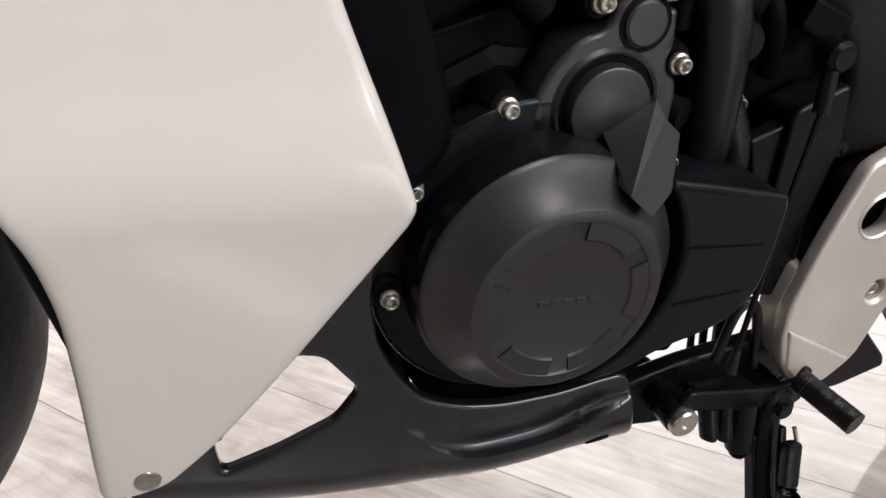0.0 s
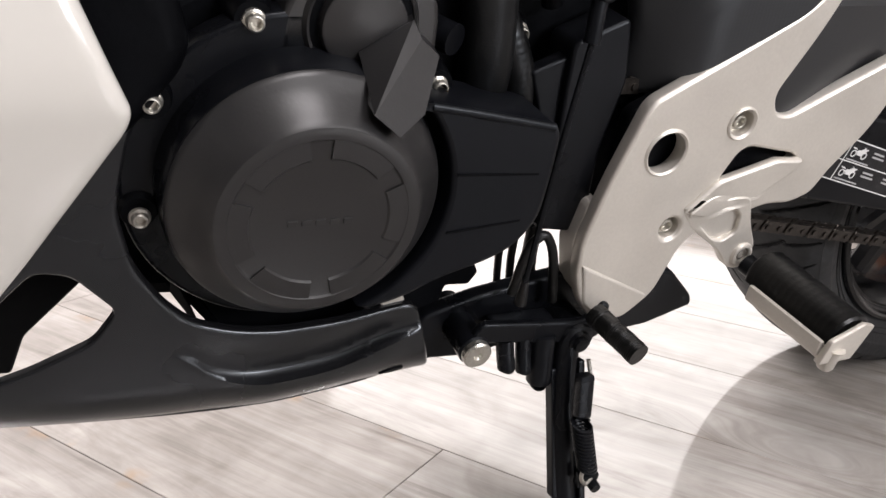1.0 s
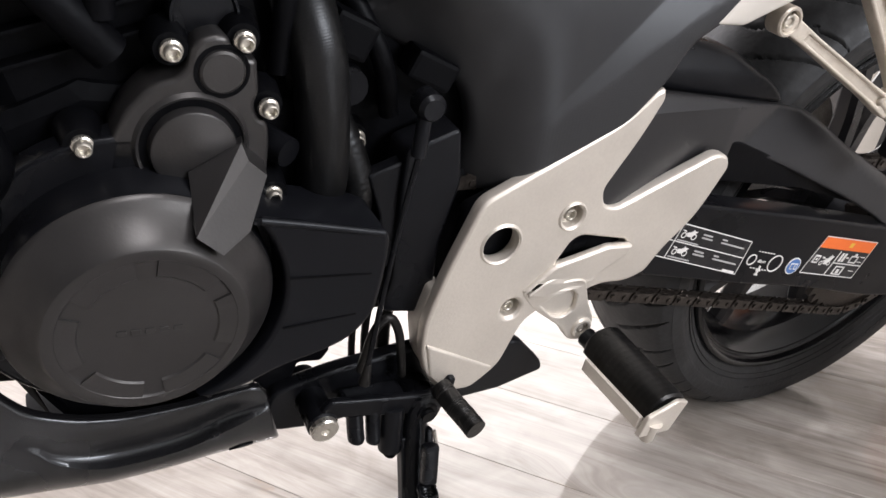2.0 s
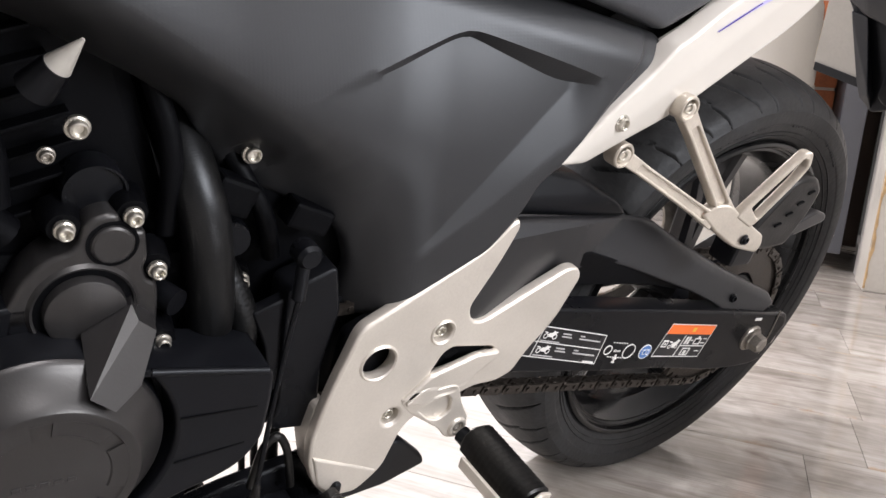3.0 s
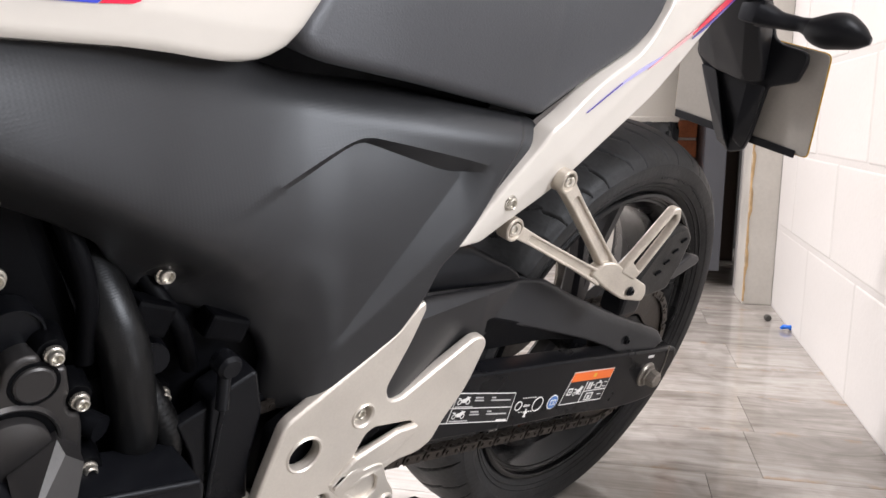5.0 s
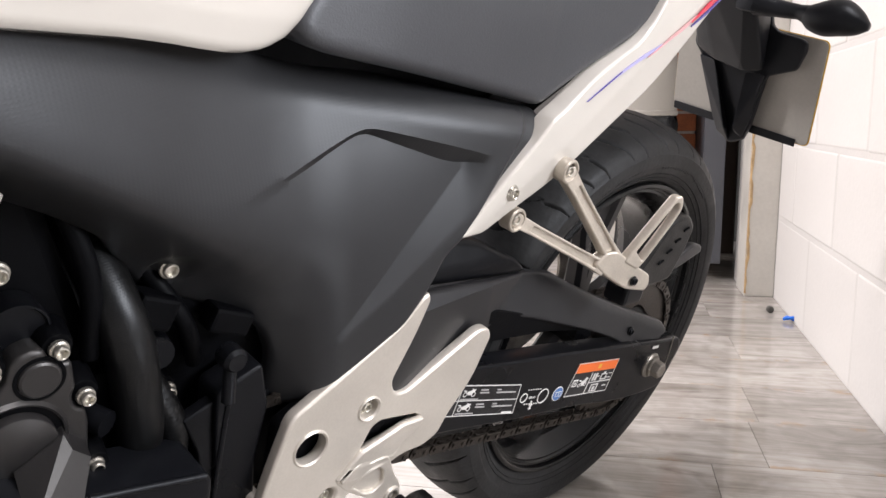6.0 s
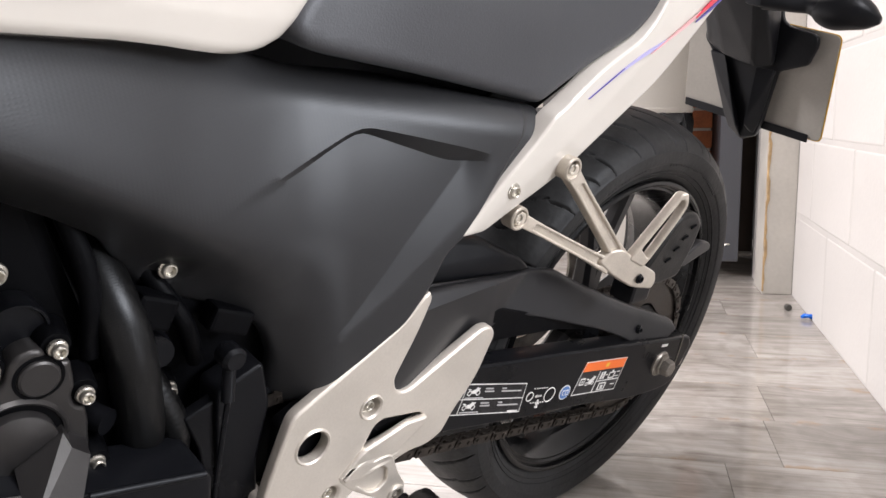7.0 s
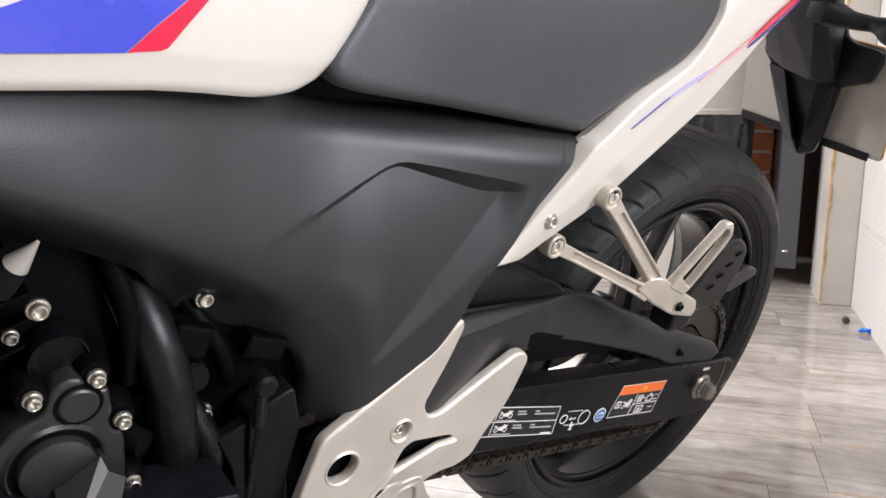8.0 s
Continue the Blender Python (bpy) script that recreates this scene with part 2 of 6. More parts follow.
# ---------- mesh helpers ----------
def mesh_from(name, verts, faces, material, smooth=38, fix=True):
    me = bpy.data.meshes.new(name)
    me.from_pydata([tuple(map(float, v)) for v in verts], [], [tuple(map(int, f)) for f in faces])
    if fix:
        bm = bmesh.new()
        bm.from_mesh(me)
        bmesh.ops.recalc_face_normals(bm, faces=bm.faces)
        bm.to_mesh(me)
        bm.free()
    me.materials.append(material)
    if smooth:
        me.polygons.foreach_set("use_smooth", [True] * len(me.polygons))
        me.set_sharp_from_angle(angle=radians(smooth))
    me.update()
    return me


def put(name, me, parent=None, label="", m=None):
    ob = new(name, me)
    if parent is not None:
        ob.parent = parent
    if m is not None:
        ob.matrix_local = m
    if label:
        tagged(ob, label)
    return ob


def spline(points, closed=False, n=6):
    """Catmull-Rom through the points, of any dimension."""
    p = np.array(points, float)
    out, count = [], len(p)
    for i in range(count if closed else count - 1):
        a, b = p[i], p[(i + 1) % count]
        z = p[i - 1] if (closed or i) else 2 * a - b
        c = p[(i + 2) % count] if (closed or i + 2 < count) else 2 * b - a
        for k in range(n):
            t = k / n
            out.append(0.5 * (2 * a + (b - z) * t + (2 * z - 5 * a + 4 * b - c) * t**2 + (3 * a - 3 * b + c - z) * t**3))
    if not closed:
        out.append(p[-1])
    return np.array(out)


def rounded(points, r, n=5):
    """A closed outline with its corners rounded; r is one radius or one for each point."""
    p = np.array(points, float)
    out = []
    for i in range(len(p)):
        a, b, c = p[i - 1], p[i], p[(i + 1) % len(p)]
        rr = r[i] if isinstance(r, (list, tuple)) else r
        u, v = a - b, c - b
        lu, lv = np.linalg.norm(u), np.linalg.norm(v)
        d = min(rr, 0.45 * lu, 0.45 * lv)
        if d < 1e-5:
            out.append(b)
            continue
        s, e = b + u / lu * d, b + v / lv * d
        for k in range(n + 1):
            t = k / n
            out.append((1 - t) ** 2 * s + 2 * t * (1 - t) * b + t * t * e)
    return np.array(out)


def resample(poly, step):
    p = np.vstack([poly, poly[:1]])
    out = []
    for a, b in zip(p[:-1], p[1:]):
        k = max(1, int(round(np.linalg.norm(b - a) / step)))
        for i in range(k):
            out.append(a + (b - a) * i / k)
    return np.array(out)


def inside(poly, q):
    x, z = q[:, 0], q[:, 1]
    res = np.zeros(len(q), bool)
    for a, b in zip(poly, np.roll(poly, -1, 0)):
        cross = ((a[1] > z) != (b[1] > z)) & (x < (b[0] - a[0]) * (z - a[1]) / (b[1] - a[1] + 1e-12) + a[0])
        res ^= cross
    return res


def edge_distance(polys, q):
    best = np.full(len(q), 1e9)
    for poly in polys:
        for a, b in zip(poly, np.roll(poly, -1, 0)):
            ab = b - a
            t = np.clip(((q - a) @ ab) / (ab @ ab + 1e-12), 0, 1)
            best = np.minimum(best, np.linalg.norm(q - a - t[:, None] * ab, axis=1))
    return best


def rim_normals(r):
    """Inward normals of a closed outline."""
    d = np.roll(r, -1, 0) - np.roll(r, 1, 0)
    n = np.stack([-d[:, 1], d[:, 0]], 1)
    n /= np.linalg.norm(n, axis=1)[:, None] + 1e-12
    area = 0.5 * np.sum(r[:, 0] * np.roll(r[:, 1], -1) - np.roll(r[:, 0], -1) * r[:, 1])
    return n if area > 0 else -n


def relief(name, outline, depth, back, material, step=0.006, holes=(), roll=0.0, rdepth=0.0, smooth=38, lines=()):
    """A moulded panel: its outline in x and z, its outer skin y = depth(x, z), its inner skin y = back(x, z, y).
    The skin rolls inwards by rdepth within roll of the edge; lines are creases that the mesh follows."""
    from mathutils.geometry import delaunay_2d_cdt
    fine = min(step, max(0.003, roll)) if roll else step
    rims = [resample(np.array(outline, float), fine)] + [resample(np.array(h, float), fine) for h in holes]
    lo, hi = rims[0].min(0), rims[0].max(0)
    gx, gz = np.meshgrid(np.arange(lo[0], hi[0], step), np.arange(lo[1], hi[1], step * 0.87))
    gx = gx + (np.arange(gx.shape[0])[:, None] % 2) * step * 0.5
    g = np.stack([gx.ravel(), gz.ravel()], 1)

    def within(q, gap):
        keep = inside(rims[0], q)
        for h in rims[1:]:
            keep &= ~inside(h, q)
        return keep & (edge_distance(rims, q) > gap)
    g = g[within(g, max(step * 0.55, roll * 1.15))]
    extra = []
    if roll:
        for k, r in enumerate(rims):
            nrm = rim_normals(r) * (1 if k == 0 else -1)
            for fr in (0.12, 0.35, 0.65, 1.0):
                q = r + nrm * roll * fr
                q = q[within(q, roll * fr * 0.93)]
                extra.append(q)
    for line in lines:
        q = np.array(line, float)
        long = [q[0]]
        for a, b in zip(q[:-1], q[1:]):
            m = max(1, int(round(np.linalg.norm(b - a) / (step * 0.8))))
            long += [a + (b - a) * i / m for i in range(1, m + 1)]
        q = np.array(long)
        q = q[within(q, roll * 1.1 + 1e-4)]
        if len(q):
            near = np.min(np.linalg.norm(g[:, None] - q[None], axis=2), axis=1) if len(g) else np.zeros(0)
            g = g[near > step * 0.6]
            extra.append(q)
    pts, edges, start = [], [], 0
    for r in rims:
        pts += [Vector(v) for v in r]
        edges += [(start + i, start + (i + 1) % len(r)) for i in range(len(r))]
        start += len(r)
    for q in [g] + extra:
        pts += [Vector(v) for v in q]
    v2, _, tris, *_ = delaunay_2d_cdt(pts, edges, [], 1, 1e-5)
    v2 = np.array([tuple(v) for v in v2])
    tris = np.array([t for t in tris if len(t) == 3])
    mid = v2[tris].mean(1)
    ok = inside(rims[0], mid)
    for h in rims[1:]:
        ok &= ~inside(h, mid)
    tris = tris[ok]
    d = edge_distance(rims, v2)
    y = np.array([depth(x, z) for x, z in v2])
    if roll:
        k = np.clip(1 - d / roll, 0, 1)
        y = y + rdepth * (1 - np.sqrt(np.clip(1 - k * k, 0, 1)))
    yb = np.array([back(x, z, yy) for (x, z), yy in zip(v2, y)])
    n = len(v2)
    verts = np.vstack([np.stack([v2[:, 0], y, v2[:, 1]], 1), np.stack([v2[:, 0], yb, v2[:, 1]], 1)])
    faces = [tuple(t) for t in tris] + [tuple(t[::-1] + n) for t in tris]
    seen = {}
    for t in tris:
        for a, b in ((t[0], t[1]), (t[1], t[2]), (t[2], t[0])):
            seen[(a, b)] = 1
    faces += [(b, a, a + n, b + n) for a, b in seen if (b, a) not in seen]
    return mesh_from(name, verts, faces, material, smooth)


def plate(name, outlines, y0, thick, bevel, material, y_of=None, smooth=38):
    """A flat cast plate with bevelled edges and holes; y0 is its outer face. y_of(x, z) shifts it in y."""
    cu = bpy.data.curves.new(name, "CURVE")
    cu.dimensions, cu.fill_mode = "2D", "BOTH"
    cu.extrude, cu.bevel_depth, cu.bevel_resolution, cu.offset = thick / 2 - bevel, bevel, 2, -bevel
    for o in outlines:
        s = cu.splines.new("POLY")
        s.points.add(len(o) - 1)
        for q, (x, z) in zip(s.points, o):
            q.co = (x, z, 0, 1)
        s.use_cyclic_u = True
    tmp = bpy.data.objects.new(name, cu)
    me = bpy.data.meshes.new_from_object(tmp)
    bpy.data.objects.remove(tmp)
    bpy.data.curves.remove(cu)
    for v in me.vertices:
        x, z, w = v.co
        v.co = (x, y0 + thick / 2 - w, z)
    bm = bmesh.new()
    bm.from_mesh(me)
    bmesh.ops.remove_doubles(bm, verts=bm.verts, dist=1e-5)
    bmesh.ops.recalc_face_normals(bm, faces=bm.faces)
    for e in bm.edges:
        if len(e.link_faces) == 2:
            flat = [abs(g.normal.y) > 0.995 for g in e.link_faces]
            e.smooth = flat[0] == flat[1] and e.calc_face_angle(0) < radians(smooth)
    for q in bm.verts:
        q.co.y += y_of(q.co.x, q.co.z) if y_of else 0
    for g in bm.faces:
        g.smooth = True
    bm.to_mesh(me)
    bm.free()
    me.materials.clear()
    me.materials.append(material)
    return me


def lathe(name, profile, material, segs=64, centre=(0, 0, 0), closed=False, smooth=30, warp=None):
    """Turns a profile of (radius, y) about the y axis through the centre."""
    v, f = [], []
    m = len(profile)
    for i in range(segs):
        a = 2 * math.pi * i / segs
        for r, y in profile:
            if warp:
                r = warp(a, r, y)
            v.append((centre[0] + r * math.cos(a), centre[1] + y, centre[2] + r * math.sin(a)))
    for i in range(segs):
        j = (i + 1) % segs
        for k in range(m if closed else m - 1):
            l = (k + 1) % m
            f.append((i * m + k, j * m + k, j * m + l, i * m + l))
    if not closed:
        if profile[0][0] > 1e-6:
            f.append([i * m for i in range(segs)])
        if profile[-1][0] > 1e-6:
            f.append([i * m + m - 1 for i in range(segs)])
    me = mesh_from(name, v, f, material, smooth)
    return me


def tube(name, path, radius, material, segs=12, n=6, caps=True, smooth=40, ribs=None):
    """A round bar or hose along a smooth path; radius may be one for each point of the path."""
    p = spline(path, False, n) if n > 1 else np.array(path, float)
    if isinstance(radius, (list, tuple)):
        rad = np.interp(np.linspace(0, 1, len(p)), np.linspace(0, 1, len(radius)), radius)
    else:
        rad = np.full(len(p), radius)
    if ribs:
        rad = rad * (1 + ribs[1] * np.sin(np.arange(len(p)) * ribs[0]))
    v, f = [], []
    up = Vector((0.3, 0.2, 1)).normalized()
    for i, q in enumerate(p):
        d = Vector([float(c) for c in p[min(i + 1, len(p) - 1)] - p[max(i - 1, 0)]]).normalized()
        s = d.cross(up)
        if s.length < 1e-3:
            s = d.cross(Vector((1, 0, 0)))
        s.normalize()
        u = s.cross(d).normalized()
        up = u
        for k in range(segs):
            a = 2 * math.pi * k / segs
            v.append(Vector(tuple(map(float, q))) + float(rad[i]) * (math.cos(a) * s + math.sin(a) * u))
    for i in range(len(p) - 1):
        for k in range(segs):
            l = (k + 1) % segs
            f.append((i * segs + k, i * segs + l, (i + 1) * segs + l, (i + 1) * segs + k))
    if caps:
        f.append(list(range(segs))[::-1])
        f.append([(len(p) - 1) * segs + k for k in range(segs)])
    return mesh_from(name, v, f, material, smooth)


def crisp(me, angle, ratio=5.0):
    """Smooth shading with hard borders round the large flat faces."""
    me.polygons.foreach_set("use_smooth", [True] * len(me.polygons))
    bm = bmesh.new()
    bm.from_mesh(me)
    for e in bm.edges:
        if len(e.link_faces) == 2:
            a, b = (g.calc_area() for g in e.link_faces)
            e.smooth = not (max(a, b) > ratio * min(a, b) or e.calc_face_angle(0) > radians(angle))
    bm.to_mesh(me)
    bm.free()
    return me


def block(name, size, material, bevel=0.003, segs=2, smooth=35, m=None):
    """A bevelled box about the origin, or at the pose m."""
    bm = bmesh.new()
    bmesh.ops.create_cube(bm, size=1)
    bmesh.ops.scale(bm, vec=size, verts=bm.verts)
    if bevel:
        bmesh.ops.bevel(bm, geom=bm.edges[:], offset=bevel, segments=segs, profile=0.6, affect="EDGES")
    if m is not None:
        bmesh.ops.transform(bm, matrix=m, verts=bm.verts)
    me = bpy.data.meshes.new(name)
    bm.to_mesh(me)
    bm.free()
    me.materials.append(material)
    return crisp(me, smooth) if smooth else me


def hull(name, points, material, bevel=0.002, smooth=30):
    """A faceted casting: the convex hull of its corners, with bevelled edges."""
    bm = bmesh.new()
    for p in points:
        bm.verts.new(p)
    r = bmesh.ops.convex_hull(bm, input=bm.verts)
    loose = [v for v in bm.verts if not v.link_faces]
    bmesh.ops.delete(bm, geom=loose, context="VERTS")
    bmesh.ops.dissolve_limit(bm, angle_limit=radians(4), verts=bm.verts, edges=bm.edges)
    if bevel:
        bmesh.ops.bevel(bm, geom=bm.edges[:], offset=bevel, segments=2, profile=0.6, affect="EDGES")
    bmesh.ops.recalc_face_normals(bm, faces=bm.faces)
    me = bpy.data.meshes.new(name)
    bm.to_mesh(me)
    bm.free()
    me.materials.append(material)
    return crisp(me, smooth + 20, 3.0)


def smoothstep(t):
    t = min(1.0, max(0.0, t))
    return t * t * (3 - 2 * t)


def poly_y(pts, x):
    """Linear interpolation in a table of (x, value)."""
    return float(np.interp(x, [p[0] for p in pts], [p[1] for p in pts]))


# ---------- the room ----------
def room_piece(name, size, centre, material, label, category, bevel=0.004, kind="structure"):
    ob = put(name, block(name, size, material, bevel))
    ob.matrix_world = ROOM @ Matrix.Translation(centre)
    return tagged(ob, label, category, kind=kind)


floor_ob = room_piece("floor", (7.2, 7.2, 0.1), (-0.8, 0.0, -0.058), M_SUB, "grey washed wood-look plank floor with a satin sheen", "floor", 0)
room_piece("ceiling", (7.2, 7.2, 0.1), (-0.8, 0.0, 2.51), M_CEIL, "plain white painted ceiling", "ceiling", 0)
WALL = ROOM @ Matrix.Translation((0.45, -0.641, 0)) @ Matrix.Rotation(radians(-1.4), 4, "Z")
wall_s = room_piece("wall_south", (1.75, 0.12, 2.46), (0.585, -0.709, 1.225), M_JOINT, "white painted concrete block wall with recessed joints", "wall", 0)
wall_s.matrix_world = WALL @ Matrix.Translation((0.135, -0.064, 1.225))
# unseen return wall, added and kept white to throw light back
room_piece("wall_return", (0.1, 2.85, 2.46), (-0.24, -2.2, 1.225), M_WALL, "plain white painted wall", "wall", 0)
# the back wall with its window opening, unseen, dark to subdue reflections
wv, wf = [], []
for y in (-0.05, 0.05):
    wv += [(-2.1, y, -1.23), (2.1, y, -1.23), (2.1, y, 1.23), (-2.1, y, 1.23), (0.0, y, -0.325), (1.84, y, -0.325), (1.84, y, 0.875), (0.0, y, 0.875)]
for k in range(4):
    l = (k + 1) % 4
    wf += [(k, l, 4 + l, 4 + k), (8 + l, 8 + k, 12 + k, 12 + l), (l, k, 8 + k, 8 + l), (4 + k, 4 + l, 12 + l, 12 + k)]
wall_b = put("wall_back", mesh_from("wall_back", wv, wf, M_GREY, 0))
wall_b.matrix_world = ROOM @ Matrix.Translation((-2.2, -3.5, 1.225))
tagged(wall_b, "plain dark grey painted wall with a window opening", "wall", kind="structure")
win = put("window_1", block("window_1", (1.84, 0.05, 0.04), M_JAMB, 0.004))
win.matrix_world = ROOM @ Matrix.Translation((-1.28, -3.475, 0.92))
tagged(win, "white painted timber window frame with a mullion", "window", kind="structure")
for size, at in (((1.84, 0.05, 0.04), (0, 0, 1.16)), ((0.04, 0.05, 1.12), (-0.9, 0, 0.58)), ((0.04, 0.05, 1.12), (0.9, 0, 0.58)), ((0.05, 0.05, 1.12), (0, 0, 0.58))):
    put("window_frame", block("window_frame", size, M_JAMB, 0.004), win, m=Matrix.Translation(at))
# unseen walls: north is white to brighten the floor, west dark to cut fill
room_piece("wall_north", (7.0, 0.1, 2.46), (-0.8, 3.5, 1.225), M_WALL, "plain white painted wall", "wall", 0)
room_piece("wall_west", (0.1, 7.0, 2.46), (-4.25, 0.0, 1.225), M_GREY, "plain dark grey painted wall", "wall", 0)
# the east wall with its shop window, unseen, dark to cut fill light
wv, wf = [], []
for x in (-0.05, 0.05):
    wv += [(x, -2.15, -1.23), (x, 2.15, -1.23), (x, 2.15, 1.23), (x, -2.15, 1.23), (x, -1.09, -0.595), (x, 1.95, -0.595), (x, 1.95, 1.105), (x, -1.09, 1.105)]
for k in range(4):
    l = (k + 1) % 4
    wf += [(k, l, 4 + l, 4 + k), (8 + l, 8 + k, 12 + k, 12 + l), (l, k, 8 + k, 8 + l), (4 + k, 4 + l, 12 + l, 12 + k)]
wall_e = put("wall_east", mesh_from("wall_east", wv, wf, M_GREY, 0))
wall_e.matrix_world = ROOM @ Matrix.Translation((2.72, 1.35, 1.225))
tagged(wall_e, "plain dark grey painted wall with a wide shop window", "wall", kind="structure")
shop = put("window_2", block("window_2", (0.05, 3.04, 0.05), M_JAMB, 0.004))
shop.matrix_world = ROOM @ Matrix.Translation((2.70, 1.78, 0.655))
tagged(shop, "wide white framed shop window letting in daylight", "window", kind="structure")
for size, at in (((0.05, 3.04, 0.05), (0, 0, 1.65)), ((0.05, 0.05, 1.60), (0, -1.5, 0.825)), ((0.05, 0.05, 1.60), (0, 1.5, 0.825))):
    put("window_frame", block("window_frame", size, M_JAMB, 0.004), shop, m=Matrix.Translation(at))

# ---------- the motorcycle ----------
LEAN_ANGLE = radians(17.42)
bike = new("motorcycle")
bike.matrix_world = Matrix.Translation((0, 0.021, 0.0032)) @ Matrix.Rotation(LEAN_ANGLE, 4, "X")
bike.empty_display_size = 0.1
tagged(bike, "white and matt black faired motorcycle leaning on its side stand", "motorcycle")

# shared bolt: flange, head with a chamfer and a socket
def bolt_mesh(r, h):
    prof = [(0, -h * 0.45), (r * 0.42, -h * 0.45), (r * 0.48, -h * 0.9), (r * 0.56, -h), (r * 0.66, -h * 0.97), (r * 0.74, -h * 0.85), (r * 0.76, -h * 0.4), (r * 0.95, -h * 0.32), (r, -h * 0.2), (r, 0), (0, 0)]
    return lathe("bolt", prof, M_BOLT, 20, smooth=25)


BOLT = {}


def bolt(parent, x, y, z, r=0.0075, h=0.007, name="bolt", material=None):
    key = (round(r, 4), round(h, 4), material.name if material else "")
    if key not in BOLT:
        me = bolt_mesh(r, h)
        if material:
            me.materials.clear()
            me.materials.append(material)
        BOLT[key] = me
    return put(name, BOLT[key], parent, m=Matrix.Translation((x, y, z)))


# --- rear wheel
def tyre_mesh(name, R, half, bead, segs, groove):
    side = [(bead, half * 0.72), (bead + 0.008, half * 0.83), (bead + 0.022, half * 0.93), (bead + 0.036, half * 0.99), (bead + 0.048, half), (R - 0.034, half * 0.985),
            (R - 0.022, half * 0.90), (R - 0.012, half * 0.71), (R - 0.004, half * 0.42), (R, 0.0)]
    sec = spline(side + [(r, -y) for r, y in side[-2::-1]], False, 9 if groove else 3)
    sec = [(r, y) for r, y in sec] + [(bead + 0.004, -half * 0.6), (bead + 0.004, half * 0.6)]
    # curved slits: count, phase, reach from the crown outwards, sweep, half width
    slits = ((22, 0.0, 0.30, 0.97, 0.62, 0.019), (22, 0.42, 0.04, 0.66, 0.80, 0.018), (22, 0.62, 0.68, 0.99, 0.35, 0.016))

    def warp(a, r, y):
        if not groove:
            return r
        if r < R - 0.036:
            return r - 0.0012 if R - 0.052 < r < R - 0.046 else r
        s, q = (1 if y > 0 else -1), abs(y) / half
        cut = 0.0
        for count, phase, lo, hi, bend, wid in slits:
            if lo < q < hi:
                u = (a * count / (2 * math.pi) + phase + (0.25 if s > 0 else 0) + bend * q ** 1.3) % 1.0
                d = min(u, 1 - u)
                w = wid * min(1.0, (q - lo) * 9 + 0.25, (hi - q) * 9 + 0.25)
                if d < w * 1.5:
                    cut = max(cut, smoothstep((w * 1.5 - d) / (w * 0.9)))
        return r - 0.0045 * cut
    return lathe(name, sec, M_RUBBER, segs, closed=True, smooth=60, warp=warp)


def rim_mesh(name, r0, half):
    pr = [(r0, half), (r0 - 0.002, half + 0.003), (r0 - 0.006, half + 0.0038), (r0 - 0.0085, half + 0.002), (r0 - 0.010, half - 0.006), (r0 - 0.014, half - 0.009), (r0 - 0.017, half - 0.0085), (r0 - 0.020, half - 0.012),
          (r0 - 0.027, half - 0.020), (r0 - 0.034, half - 0.034), (r0 - 0.036, half - 0.05), (r0 - 0.037, 0.0)]
    full = pr + [(r, -y) for r, y in pr[-2::-1]] + [(r0 - 0.012, -half + 0.006), (r0 - 0.02, -half + 0.02), (r0 - 0.02, half - 0.02), (r0 - 0.012, half - 0.006)]
    return lathe(name, full, M_RIM, 160, closed=True, smooth=18)


def spoke_mesh(name, r0, r1, a0, a1, w0, w1, y0, y1):
    """One tapered cast spoke from the hub to the rim."""
    out = []
    for r, a, w, y, t in ((r0, a0, w0, y0, 0.016), (0.55 * r0 + 0.45 * r1, 0.6 * a0 + 0.4 * a1, 0.5 * (w0 + w1), y0 * 0.6 + y1 * 0.4, 0.013), (r1, a1, w1, y1, 0.012)):
        c, s = math.cos(a), math.sin(a)
        for dw, dy in ((-1, -0.55), (-0.5, -1), (0.5, -1), (1, -0.55), (1, 0.55), (0.5, 1), (-0.5, 1), (-1, 0.55)):
            out.append((r * c - dw * w * s, y + dy * t, r * s + dw * w * c))
    f = []
    for i in range(2):
        for k in range(8):
            l = (k + 1) % 8
            f.append((i * 8 + k, i * 8 + l, i * 8 + 8 + l, i * 8 + 8 + k))
    f += [list(range(8))[::-1], [16 + k for k in range(8)]]
    return mesh_from(name, out, f, M_SPOKE, 40)


AXLE = Vector((0, 0, 0.312))
rear_wheel = put("rear_wheel", rim_mesh("rear_wheel", 0.2325, 0.0685), bike, "black cast alloy rear wheel", Matrix.Translation(AXLE))
tyre_r = put("tyre", tyre_mesh("tyre", 0.312, 0.083, 0.2275, 1300, True), rear_wheel, "worn black rubber tyre with curved tread grooves")
for r, y in ((0.2415, -0.0735), (0.2475, -0.0770), (0.2735, -0.0803), (0.2880, -0.0722)):
    put("moulded_ring", lathe("moulded_ring", [(r - 0.0008, y + 0.001), (r - 0.0004, y - 0.0006), (r + 0.0004, y - 0.0006), (r + 0.0008, y + 0.001)], M_RUBBER, 160, closed=True), tyre_r)
random.seed(12)
for a0, a1, r in ((52, 66, 0.261), (70, 88, 0.261), (100, 118, 0.262), (-58, -40, 0.261), (-100, -76, 0.262)):
    a = a0
    while a < a1:
        w = random.uniform(0.0035, 0.0055)
        put("moulded_mark", block("moulded_mark", (w, 0.0016, random.choice((0.008, 0.010, 0.010))), M_RUBBER, 0.0003), tyre_r, m=Matrix.Rotation(radians(-a), 4, "Y") @ Matrix.Translation((r, -0.0806, 0)) @ Matrix.Rotation(radians(90 + 0), 4, "Y"))
        a += math.degrees((w + 0.0022) / r)
